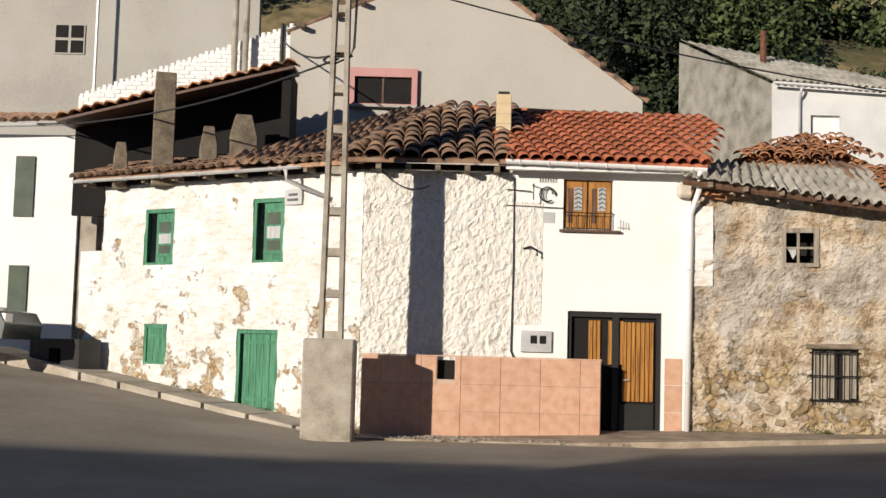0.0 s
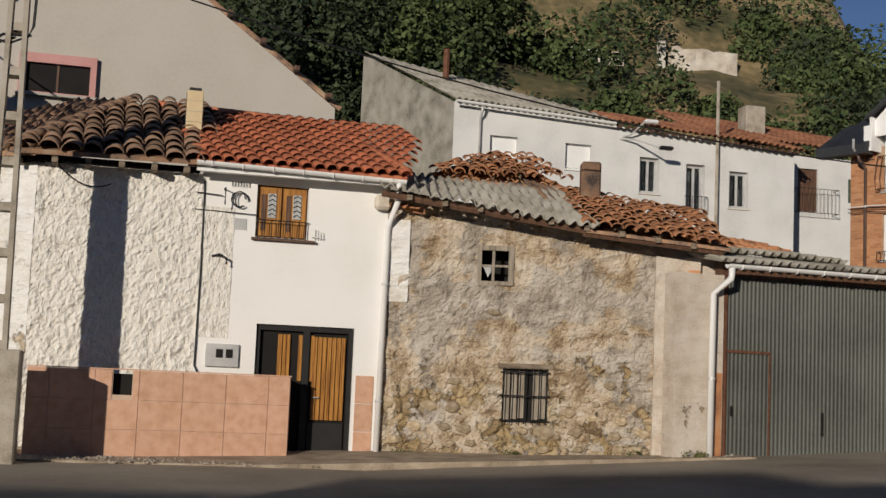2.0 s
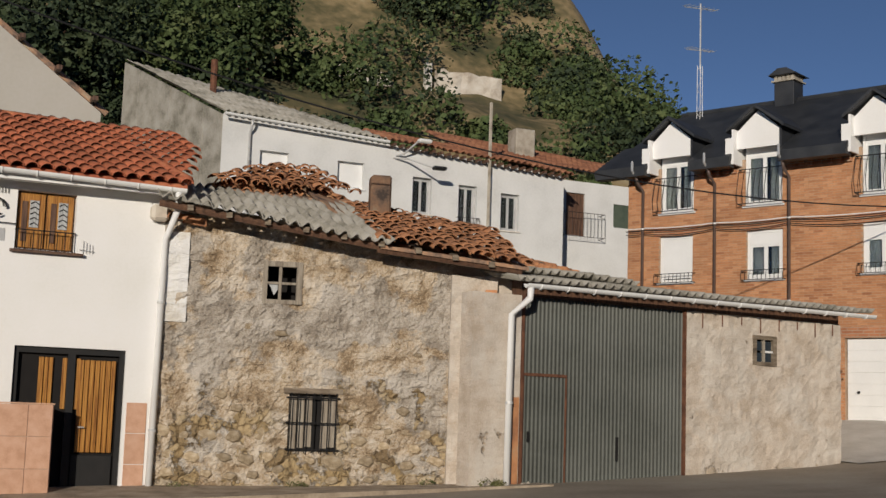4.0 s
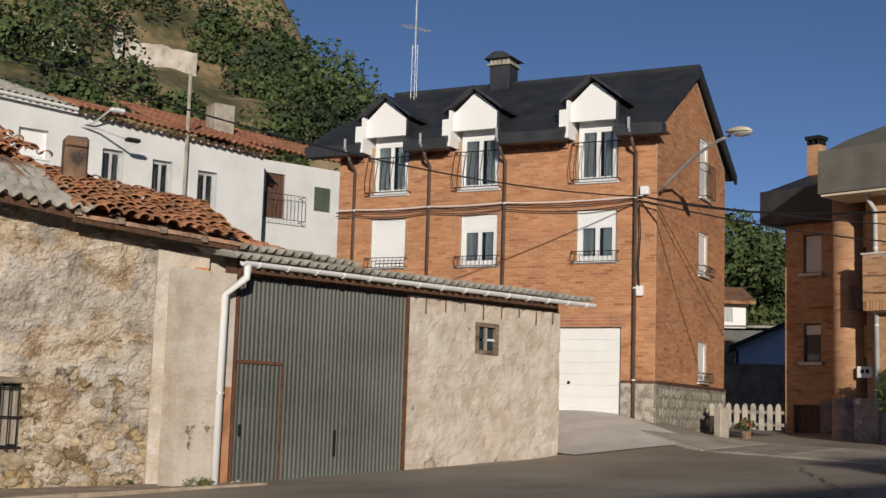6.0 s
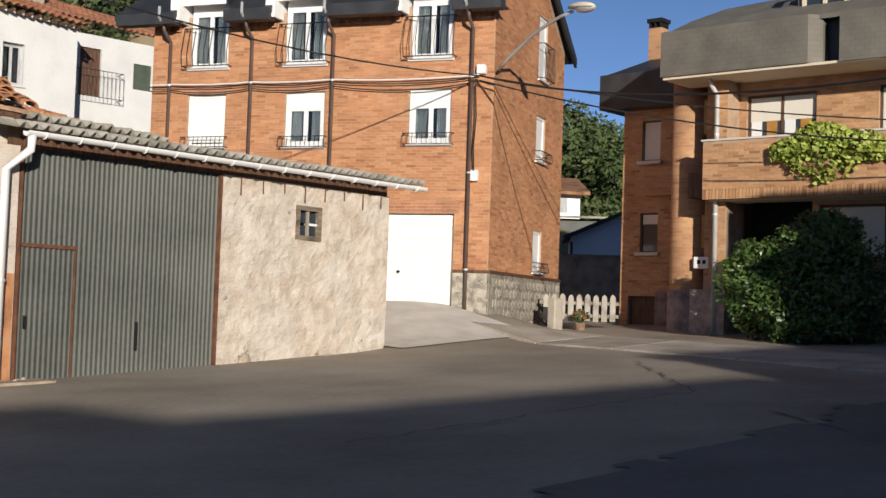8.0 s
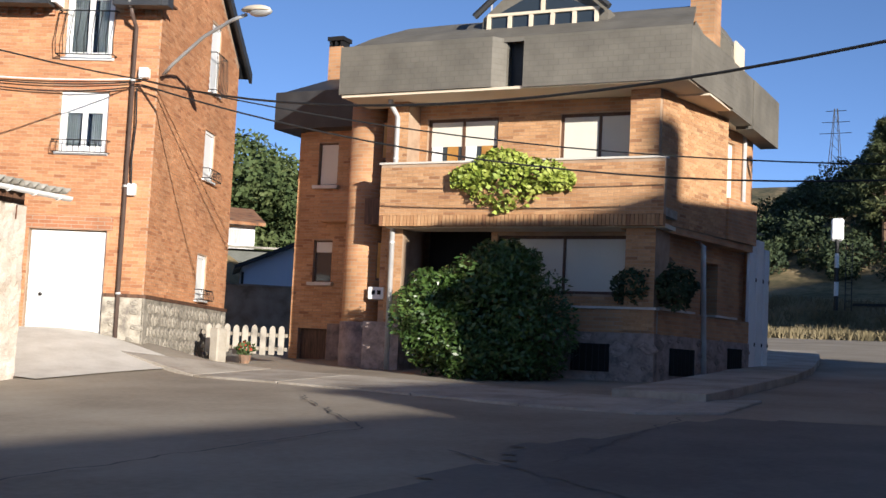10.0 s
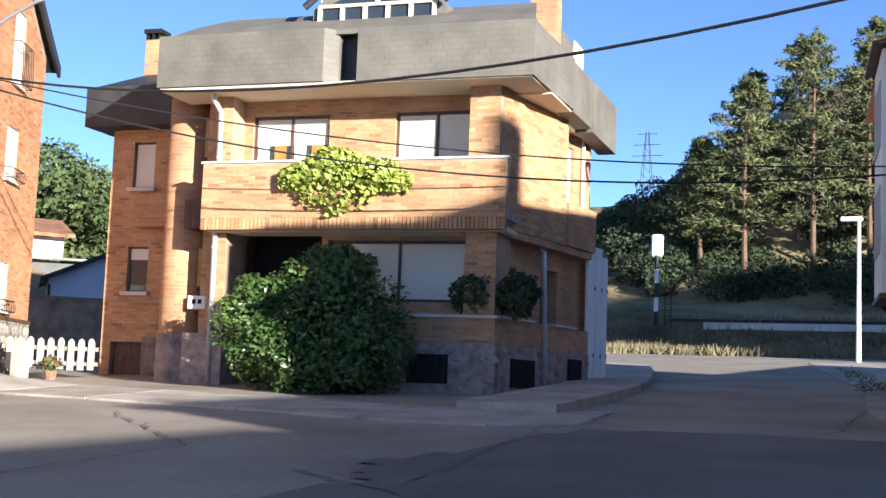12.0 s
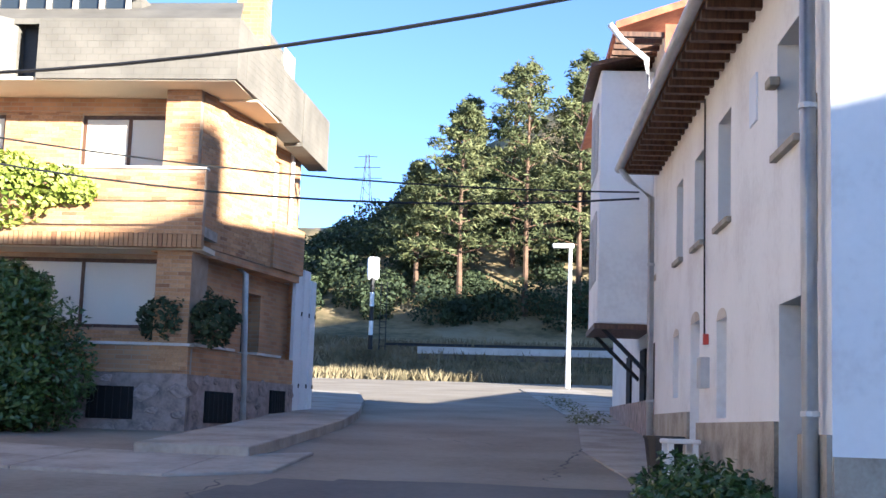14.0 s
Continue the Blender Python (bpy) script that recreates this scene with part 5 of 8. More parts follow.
def ground_patch(name, pts, lift, mat, label, category):
    bm = bmesh.new()
    vs = [bm.verts.new((x, y, ground_z(x, y) + lift)) for x, y in pts]
    f = bm.faces.new(vs)
    ext = bmesh.ops.extrude_face_region(bm, geom=[f])
    for v in [g for g in ext["geom"] if isinstance(g, bmesh.types.BMVert)]:
        v.co.z -= lift + 0.1
    return single(name, bm, mat, label, category, kind="structure")


p = [WALL_B @ Vector(q) for q in ((0.55, -0.72, 0), (0.25, -1.05, 0), (0.9, -1.65, 0), (2.6, -1.7, 0), (3.7, -1.1, 0), (4.2, -0.55, 0), (2.3, -0.05, 0), (1.02, -0.05, 0))]
ground_patch("door_apron", [(v.x, v.y) for v in p], 0.03, M["pale_slab"], "pale cement apron before the entrance door", "pavement")
p = [WALL_B @ Vector(q) for q in ((-3.6, -1.8, 0), (0.2, -1.95, 0), (9.0, -2.3, 0), (9.0, 0.1, 0), (-3.3, 0.1, 0))]
ground_patch("verge_strip", [(v.x, v.y) for v in p], 0.034, M["dust"], "worn gravelly strip at the foot of the houses", "pavement")
sheet("garage_apron", span(18.4, 22.4, 18, 23, 0.25, 1), span(23.3, 30, 22, 31, 0.25, 1), lambda x, y: ground_z(x, y) + 0.03, M["pale_slab"], "pale concrete apron rising to the garage", "pavement")

def scatter_pebbles(name, spots, mat, label, seed):
    """Loose small stones, too many to count."""
    rn, verts, faces = random.Random(seed), [], []
    for x, y in spots:
        r = rn.uniform(0.012, 0.04)
        i, z = len(verts), ground_z(x, y) + 0.036
        ring = [(x + r * rn.uniform(0.7, 1.2) * math.cos(a), y + r * rn.uniform(0.7, 1.2) * math.sin(a), z) for a in (0.2, 1.4, 2.8, 4.0, 5.2)]
        verts += ring + [(x, y, z + r * rn.uniform(0.5, 0.9))]
        faces += [(i + k, i + (k + 1) % 5, i + 5) for k in range(5)]
    me = bpy.data.meshes.new(name)
    me.from_pydata(verts, [], faces)
    me.materials.append(mat)
    return tagged(new(name, me), label, "gravel", kind="stuff")


rnd = random.Random(77)
spots = []
for k in range(1500):
    q = WALL_B @ Vector((rnd.uniform(-3.4, 8.8), -0.75 - 1.3 * rnd.random() ** 1.4, 0))
    spots.append((q.x, q.y))
scatter_pebbles("gravel", spots, M["pave"], "loose gravel and grit at the foot of the houses", 78)
tufts = []
for wall, u0, u1, y, n in ((WALL_C, 0.3, 4.7, -0.14, 6), (WALL_D, 0.2, 0.7, -0.22, 3), (WALL_A, -6.5, -0.3, -0.1, 5)):
    for k in range(n):
        q = wall @ Vector((rnd.uniform(u0, u1), y, 0))
        tufts.append((q.x, q.y, ground_z(q.x, q.y) + 0.08, rnd.uniform(0.08, 0.2), 0.1, rnd.uniform(0.06, 0.16)))
for k in range(12):
    x, y = rnd.uniform(30, 44), 0
    y = 10.2 + 0.165 * (x - 33) + rnd.uniform(-0.5, 0.1)
    tufts.append((x, y, ground_z(x, y) + 0.1, rnd.uniform(0.2, 0.5), 0.25, rnd.uniform(0.1, 0.22)))
leaf_mass("weeds", tufts, M["weed"], 80, 0.035, None, "straggling green and dry weeds at the wall feet", "weeds", "stuff", 79, narrow=0.25)

# ---- brick house ----
WALL_E = at_wall(23.12, 24.21, 156.3)
to_e = WALL_E.inverted()
brick_house = thing("brick_house", WALL_E, "three-storey red brick house with black slate roof and white dormers", "house")
E_L, E_R, E_D = -9.6, -1.0, 5.85
E_WIN = [(-8.60, -7.59, 5.71, 6.95), (-6.03, -5.03, 5.69, 6.95), (-2.96, -1.97, 5.72, 6.94)]
E_DORM = [(-8.58, -7.57, 7.58, 9.15), (-6.08, -5.04, 7.59, 9.15), (-2.96, -1.98, 7.62, 9.15)]
E_HOLES = E_WIN + [(a, b, c, 8.8) for a, b, c, d in E_DORM] + [(-3.42, -1.82, 1.2, 4.17)]
part("wall", holed(bmesh.new(), E_L, E_R, 8.8, 0.6, 0.0, 0.3, E_HOLES), M["mortar_e"], brick_house, "red brick front wall")
E_SIDE = Matrix(((0, -1, 0, E_R), (1, 0, 0, 0), (0, 0, 1, 0), (0, 0, 0, 1)))
S_HOLES = [(3.45, 4.2, 7.75, 9.3), (3.4, 4.2, 5.75, 6.85), (3.4, 4.15, 3.05, 4.05)]
part("wall", holed(bmesh.new(), 0.3, E_D, lambda u: 8.8 + 2.02 * (1 - abs(u - 2.95) / 2.95), 0.6, 0.0, 0.3, S_HOLES, 0.5), M["mortar_e"], brick_house, "brick gable wall", m=E_SIDE)
part("wall", holed(bmesh.new(), 0.3, E_D, lambda u: 8.8 + 2.02 * (1 - abs(u - 2.95) / 2.95), 0.6, 0.0, 0.3, (), 0.5), M["brick_e"], brick_house, m=Matrix.Translation((E_L - E_R + 0.3, 0, 0)) @ E_SIDE)
part("wall", B(E_L + 0.31, E_R - 0.31, E_D - 0.3, E_D, 0.6, 8.8), M["brick_e"], brick_house)
for y0, s in ((-0.58, 1), (6.48, -1)):
    cut = 0.3 if s == 1 else y0
    zc = 8.80 + (cut - y0) / (2.95 - y0) * 2.16
    tc = (zc - 8.80) / 2.16
    rf = part("roof_slope", slab(bmesh.new(), [(E_L - 0.75 + 0.65 * tc, cut, zc), (E_R + 0.12, cut, zc), (E_R + 0.12, 2.95, 10.96), (E_L - 0.1, 2.95, 10.96)], 0.14), M["slate"], brick_house, "black slate roof slope")
    if s == 1:
        gaps = [E_L - 0.75] + [v for a, b, c, d in E_DORM for v in (a - 0.14, b + 0.14)] + [E_R + 0.12]
        for a, b in zip(gaps[::2], gaps[1::2]):
            part("lower_slope", slab(bmesh.new(), [(a, y0, 8.80), (b, y0, 8.80), (b, cut - 0.002, zc), (a + (0.65 * tc if a < E_L else 0), cut - 0.002, zc)], 0.14), M["slate"], rf)
        n = 20
        for i in range(n):
            t = (i + 0.5) / n
            y, z = y0 + (2.95 - y0) * t, 8.80 + (10.96 - 8.80) * t
            runs = list(zip(gaps[::2], gaps[1::2])) if y < 0.75 else [(E_L - 0.72 + 0.6 * t, E_R + 0.11)]
            for a, b in runs:
                part("slate_course", slab(bmesh.new(), [(a + 0.01, y - 0.09, z - 0.035), (b - 0.01, y - 0.09, z - 0.035), (b - 0.01, y + 0.09, z + 0.075), (a + 0.01 + (0.1 if a < E_L else 0), y + 0.09, z + 0.075)], 0.03), M["slate"], rf)
part("ridge", tube(bmesh.new(), [(E_L - 0.1, 2.95, 10.99), (E_R + 0.13, 2.95, 10.99)], 0.07, 8), M["slate"], brick_house)
for a, b in (((E_R + 0.15, -0.62, 8.72), (E_R + 0.15, 2.95, 10.92)), ((E_R + 0.15, 6.5, 8.72), (E_R + 0.15, 2.95, 10.92))):
    bm = bmesh.new()
    vs = [bm.verts.new((x, p[1], p[2] + z)) for p in (a, b) for z in (-0.16, 0.08) for x in (a[0] - 0.05, a[0] + 0.02)]
    for f in ((0, 1, 3, 2), (4, 6, 7, 5), (0, 4, 5, 1), (2, 3, 7, 6), (0, 2, 6, 4), (1, 5, 7, 3)):
        bm.faces.new([vs[j] for j in f])
    part("barge_board", bm, M["slate"], brick_house)
edges = [E_L - 0.7] + [v for a, b, c, d in E_DORM for v in (a - 0.16, b + 0.16)] + [E_R + 0.3]
for a, b in zip(edges[::2], edges[1::2]):
    part("eave_box", B(a, b, -0.60, -0.28, 8.55, 8.80), M["slate"], brick_house, "dark boxed eave with gutter")
    part("soffit", B(a, b, -0.28, 0.0, 8.62, 8.66), M["brown"], brick_house)
    n = max(2, int((min(b, E_R) - max(a, E_L)) / 0.22))
    for i in range(n):
        u = max(a, E_L) + (min(b, E_R) - max(a, E_L)) * (i + 0.25) / n
        part("dentil", B(u, u + 0.11, -0.09, 0.0, 8.46, 8.60), M["brick_e"], brick_house)
for i, (a, b, c, d) in enumerate(E_DORM):
    mid, zt = (a + b) / 2, 10.10
    gab = lambda u, mid=mid, a=a, b=b: 9.46 + 0.52 * (1 - abs(u - mid) / ((b - a) / 2 + 0.08))
    dm = part("dormer", holed(bmesh.new(), a - 0.08, b + 0.08, gab, 9.02, -0.30, -0.24, (), 0.1), M["white"], brick_house, "white gabled dormer over a balcony window")
    part("reveal", B(a - 0.06, b + 0.06, -0.24, 0.05, 9.151, 9.20), M["white"], dm)
    part("cheek", B(a - 0.14, a - 0.081, -0.46, 1.6, 8.62, 9.52), M["white"], dm)
    part("facing", B(a - 0.32, a - 0.141, -0.46, -0.40, 8.62, 9.30), M["white"], dm)
    part("cheek", B(b + 0.081, b + 0.14, -0.34, 1.6, 8.62, 9.50), M["slate"], dm, "slate-hung cheek")
    for sd in (-1, 1):
        e = mid + sd * ((b - a) / 2 + 0.28)
        part("dormer_roof", slab(bmesh.new(), [(mid, -0.52, zt), (e, -0.52, 9.52), (e, 1.7, 9.52), (mid, 2.0, zt)], 0.08), M["slate"], dm)
    casement(brick_house, a, b, c, d, 0.05, "pvc", 0.14, 2, 0.07, True, True, "balcony_window")
    # dark of the room behind, painted as a near-black sheet
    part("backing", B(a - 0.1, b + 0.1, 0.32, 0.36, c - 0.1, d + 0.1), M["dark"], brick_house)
    railing(brick_house, a - 0.10, b + 0.10, c + 0.02, c + 0.92, -0.14, 9, 0.14)
for i, (a, b, c, d) in enumerate(E_WIN):
    casement(brick_house, a, b, c, d, 0.06, "pvc", 0.85 if i == 0 else 0.24, 2, 0.08, True, True)
    part("backing", B(a - 0.1, b + 0.1, 0.32, 0.36, c - 0.1, d + 0.1), M["dark"], brick_house)
    part("lintel", B(a - 0.18, b + 0.18, -0.012, 0.0, d, d + 0.22), M["brick_e"], brick_house)
    railing(brick_house, a - 0.08, b + 0.08, c - 0.02, c + 0.22, -0.14, 11, 0.03, "window_rail", 0.007)
gd = part("garage_door", B(-3.40, -1.84, 0.10, 0.15, 2.0, 4.15), M["pvc"], brick_house, "white up-and-over garage door")
for k in range(8):
    part("panel", B(-3.39, -1.85, 0.088, 0.099, 2.03 + 0.265 * k, 2.285 + 0.265 * k, 0.004), M["pvc"], gd)
part("lock", tube(bmesh.new(), [(-3.12, 0.09, 2.88), (-3.12, 0.05, 2.88)], 0.035, 10), M["iron"], gd)
part("lintel", B(-3.55, -1.70, -0.014, 0.0, 4.18, 4.44), M["brick_e"], brick_house)
# stone cladding at the foot
fd = part("plinth", B(-1.80, E_R + 0.03, -0.05, -0.001, 0.8, 2.88), M["grey_dado"], brick_house, "grey stone-clad plinth")
sd = part("plinth", B(E_R + 0.001, E_R + 0.05, -0.05, E_D, 0.8, 2.88), M["grey_dado"], brick_house, "grey stone-clad plinth")
lay_stones(fd, SLABS_GREY, -1.7, -1.05, 1.5, 2.8, 16, 0.3, -0.055, 0.03, 31, "stone_slab")
rnd = random.Random(41)
for r in range(6):
    u = 0.05 + 0.1 * (r % 2)
    while u < E_D - 0.2:
        w = rnd.uniform(0.16, 0.38)
        ob = new("stone_slab", rnd.choice(SLABS_GREY))
        ob.parent = sd
        ob.matrix_basis = E_SIDE @ Matrix.Translation((u + w / 2, -0.055, 1.55 + 0.23 * r)) @ pose(0, 0, 0, 0, rnd.uniform(-25, 25), 0) @ Matrix.Diagonal((w * 1.1, 0.03, 0.24, 1))
        u += w
part("plinth_band", B(E_R + 0.001, E_R + 0.07, -0.06, E_D, 2.88, 2.95), M["brown"], brick_house)
part("plinth_band", B(-1.80, E_R, -0.06, -0.001, 2.88, 2.95), M["brown"], brick_house)
for a, b, c, d in S_HOLES:
    w = part("side_window", B(a, b, 0.05, 0.11, c, d), M["pvc"], brick_house, "white side window with blind down", m=E_SIDE)
    for q in ((a, a + 0.07, c, d), (b - 0.07, b, c, d), (a, b, c, c + 0.07), (a, b, d - 0.07, d)):
        part("frame", B(q[0], q[1], 0.03, 0.05, q[2], q[3]), M["pvc"], w)
    part("sill", B(a - 0.06, b + 0.06, -0.06, 0.05, c - 0.05, c), M["pvc"], w)
    railing(brick_house, a - 0.06, b + 0.06, c, c + (0.85 if d > 8 else 0.22), -0.16, 8, 0.04, "side_railing", 0.008, E_SIDE)
for u, zb in ((-1.48, 1.9), (-4.82, 2.0), (-6.90, 2.0), (-9.08, 2.0)):
    downpipe(brick_house, [(u, -0.45, 8.55), (u, -0.40, 8.42), (u, -0.10, 8.22), (u, -0.09, zb)], "brown_pipe", 0.042)
    part("hopper", tube(bmesh.new(), [(u, -0.66, 8.95), (u, -0.66, 8.70), (u, -0.5, 8.55)], 0.035, 6), M["steel"], brick_house)
for z, mt, dz in ((7.20, "pvc", 0.06), (7.14, "black_rubber", 0.10), (7.05, "black_rubber", 0.16)):
    pts = []
    stops = [E_L, -9.0, -6.9, -4.85, -1.3]
    for p, q in zip(stops, stops[1:]):
        pts += sag((p, -0.11, z), (q, -0.11, z), dz * (q - p) / 4, 6)[:-1]
    pts.append(Vector((-1.3, -0.11, z)))
    part("cable", tube(bmesh.new(), pts, 0.014 if mt == "pvc" else 0.014, 5), M[mt], brick_house)
part("junction_box", B(-1.36, -1.16, -0.16, 0.0, 7.22, 7.42, 0.015), M["pvc"], brick_house, "white cable junction box")
part("meter_box", B(-1.44, -1.28, -0.12, 0.0, 4.88, 5.12, 0.012), M["pvc"], brick_house, "small white box beside the pipe")
part("service_cable", tube(bmesh.new(), [(-1.38, -0.12, 7.0), (-1.33, -0.16, 6.3), (-1.38, -0.13, 5.6), (-1.36, -0.12, 5.1)], 0.016, 6), M["black_rubber"], brick_house)
chim = part("chimney", B(-6.62, -6.04, 2.66, 3.24, 10.3, 11.48, 0.01), M["slate"], brick_house, "slate-clad chimney with vented cap")
part("cap_slab", B(-6.68, -5.98, 2.60, 3.30, 11.48, 11.52), M["concrete"], chim)
for k in range(5):
    part("cap_pillar", B(-6.62 + 0.122 * k, -6.53 + 0.122 * k, 2.66, 3.24, 11.52, 11.66), M["concrete"], chim)
part("cap", prism(bmesh.new(), [(-6.75, 11.66), (-5.91, 11.66), (-6.2, 11.84), (-6.46, 11.84)], 2.53, 3.37), M["slate"], chim)
lay_bricks(brick_house, None, E_L, E_R, 1.5, 8.6, 0.0, E_HOLES + [(-1.8, E_R, 0.8, 2.95)], M["clay_e"], (-4.8, -1.5, 4.6, 6.9), seed=5)
lay_bricks(brick_house, E_SIDE, 0.0, E_D, 2.96, lambda u: 8.75 + 2.02 * (1 - abs(u - 2.95) / 2.95), 0.0, S_HOLES, M["clay_e"], seed=6)
# street lamp on the corner
lamp = thing("wall_lamp", Matrix.Identity(4), "street lamp on a long curved arm fixed to the brick corner", "street lamp")
part("arm", tube(bmesh.new(), [(22.72, 25.0, 7.30), (22.70, 24.75, 7.50), (22.58, 23.9, 7.95), (22.42, 23.1, 8.16), (22.32, 22.7, 8.20)], 0.035, 8), M["steel"], lamp, smooth=True)
bm = bmesh.new()
bmesh.ops.create_uvsphere(bm, u_segments=14, v_segments=8, radius=1.0)
for v in bm.verts:
    v.co = Vector((v.co.x * 0.15, v.co.y * 0.42, v.co.z * (0.10 if v.co.z > 0 else 0.04)))
part("head", bm, M["soffit"], lamp, "cream lamp head", True, m=Matrix.Translation((22.25, 22.42, 8.24)) @ pose(0, 0, 0, 6, 0, -14))
bm = bmesh.new()
bmesh.ops.create_uvsphere(bm, u_segments=12, v_segments=6, radius=1.0)
for v in bm.verts:
    v.co = Vector((v.co.x * 0.12, v.co.y * 0.26, v.co.z * 0.09))
part("bowl", bm, M["steel"], lamp, "clear lamp bowl", True, m=Matrix.Translation((22.22, 22.28, 8.19)))
# lattice aerial behind the roof
mast = thing("aerial_mast", Matrix.Translation((21.9, 33.4, 0)), "thin lattice aerial mast with antennas", "antenna")
for k in range(3):
    a = 2 * math.pi * k / 3
    part("leg", tube(bmesh.new(), [(0.11 * math.cos(a), 0.11 * math.sin(a), 8.0), (0.08 * math.cos(a), 0.08 * math.sin(a), 12.3)], 0.011, 4), M["gutter"], mast)
for k in range(16):
    z, a = 8.6 + 0.23 * k, 2 * math.pi * k / 3
    part("lace", tube(bmesh.new(), [(0.095 * math.cos(a), 0.095 * math.sin(a), z), (0.095 * math.cos(a + 2.09), 0.095 * math.sin(a + 2.09), z + 0.23)], 0.007, 4), M["gutter"], mast)
part("top_pole", tube(bmesh.new(), [(0, 0, 12.2), (0, 0, 14.15)], 0.024, 5), M["gutter"], mast)
for z, w in ((12.75, 0.42), (14.0, 0.5)):
    an = part("antenna", tube(bmesh.new(), [(-w, 0.1, z), (w, -0.1, z)], 0.012, 4), M["gutter"], mast)
    for k in range(7):
        t = -w + 2 * w * k / 6
        part("element", tube(bmesh.new(), [(t, -0.2, z), (t, 0.2, z + 0.05)], 0.008, 4), M["gutter"], an)

# ---- balcony house ----
WALL_F = at_wall(27.05, 18.32, 176.5)
balcony_house = thing("balcony_house", WALL_F, "large orange brick house with long balcony and slate-clad mansard", "house")
F_WIN = [(-3.03, -1.40, 5.2, 7.0), (-0.05, 1.60, 5.2, 7.0), (-1.31, 1.55, 3.39, 4.55)]
F_HOLES = F_WIN + [(-3.2, -1.45, 1.5, 4.7)]
part("wall", holed(bmesh.new(), -4.0, 2.2, 7.45, 0.8, 0.0, 0.3, F_HOLES), M["mortar_e"], balcony_house, "orange brick front wall")
lay_bricks(balcony_house, None, -4.0, 2.2, 2.96, 7.44, 0.0, F_HOLES, M["clay_f"], seed=7)
# panel behind the porch opening, coloured as the recess's shade
part("porch", B(-3.3, -1.35, 0.9, 1.0, 1.0, 4.8), M["dark"], balcony_house, "near-black panel for the shade in the deep porch")
for i, (a, b, c, d) in enumerate(F_WIN):
    w = part("window", holed(bmesh.new(), a, b, d, c, 0.08, 0.16, [(a + 0.06, (a + b) / 2 - 0.03, c + 0.06, d - 0.06), ((a + b) / 2 + 0.03, b - 0.06, c + 0.06, d - 0.06)]), M["brown"], balcony_house, "brown-framed window with cream roller blinds")
    for k in range(2):
        p, q = (a + 0.06, (a + b) / 2 - 0.03) if k == 0 else ((a + b) / 2 + 0.03, b - 0.06)
        low = c + 0.06 if i else c + 1.22
        bm = B(p, q, 0.10, 0.13, low, d - 0.065)
        part("roller_blind", bm, M["blind"], w, "cream roller blind")
        if not i:
            part("pane", B(p, q, 0.12, 0.126, c + 0.06, low), M["glass"], w)
            for t in (0.25, 0.75):
                u = p + (q - p) * t
                part("curtain", B(u - 0.16, u + 0.08, 0.09, 0.11, c + 0.5, low), M["pvc"] if t < 0.5 else M["amber"], w)
    part("backing", B(a - 0.1, b + 0.1, 0.31, 0.35, c - 0.1, d + 0.1), M["dark"], balcony_house)
part("window_header", B(-3.95, 1.6, -0.03, 0.0, 7.02, 7.30), M["brick_f"], balcony_house, "band of upright bricks")
part("pier", B(1.62, 2.20, -0.62, -0.001, 0.9, 7.44), M["mortar_e"], balcony_house)
lay_bricks(balcony_house, None, 1.62, 2.2, 2.7, 7.43, -0.62, (), M["clay_f"], seed=9)
part("pier", B(-3.55, -3.20, -0.55, -0.001, 0.9, 7.44), M["mortar_e"], balcony_house)
lay_bricks(balcony_house, None, -3.55, -3.2, 2.7, 7.43, -0.55, (), M["clay_f"], seed=9)
bl = part("balcony", B(-3.58, 2.42, -0.90, -0.76, 4.86, 5.90), M["mortar_e"], balcony_house, "long brick balcony parapet")
lay_bricks(bl, None, -3.58, 2.42, 4.86, 5.90, -0.90, (), M["clay_f"], (-3.6, 2.5, 4.8, 5.9), seed=8)
part("coping", B(-3.62, 2.45, -0.93, -0.73, 5.905, 5.945), M["pale_slab"], bl)
part("floor_slab", B(-3.58, 2.42, -0.76, -0.002, 4.84, 5.0), M["concrete"], bl)
part("balcony_end", B(-3.58, -3.45, -0.755, -0.56, 5.0, 5.90), M["brick_f"], bl)
SOLDIER = mesh_of(B(0, 0.068, 0, 0.155, 0, 0.215), "soldier_brick", M["clay_f"])
for k in range(75):
    part("soldier_brick", SOLDIER, None, bl, m=Matrix.Translation((-3.57 + 0.08 * k, -0.915, 4.64)))
part("soffit", B(-3.5, 2.4, -0.75, -0.02, 4.62, 4.70), M["soffit"], balcony_house)
# side wall, slightly splayed
F_SIDE = Matrix(((0.177, -0.984, 0, 2.22), (0.984, 0.177, 0, -0.50), (0, 0, 1, 0), (0, 0, 0, 1)))
part("side_wall", holed(bmesh.new(), 0.0, 2.95, 7.44, 4.74, 0.0, 0.3, ()), M["mortar_e"], balcony_house, "sunlit brick side wall", m=F_SIDE)
lay_bricks(balcony_house, F_SIDE, 0.0, 2.95, 4.75, 7.43, 0.0, (), M["clay_f"], seed=10)
part("side_wall", holed(bmesh.new(), 2.96, 5.2, 7.44, 4.74, 0.45, 0.7, [(3.2, 4.3, 5.65, 6.95)]), M["brick_f"], balcony_house, m=F_SIDE)
sw = part("side_window", B(3.2, 4.3, 0.52, 0.58, 5.65, 6.95), M["blind"], balcony_house, "side window with lowered blind", m=F_SIDE)
part("sill", B(3.1, 4.4, 0.3, 0.52, 5.57, 5.64), M["pale_slab"], sw)
part("downpipe", tube(bmesh.new(), [(4.7, 0.40, 7.4), (4.7, 0.40, 1.8)], 0.05, 8), M["gutter"], balcony_house, m=F_SIDE)
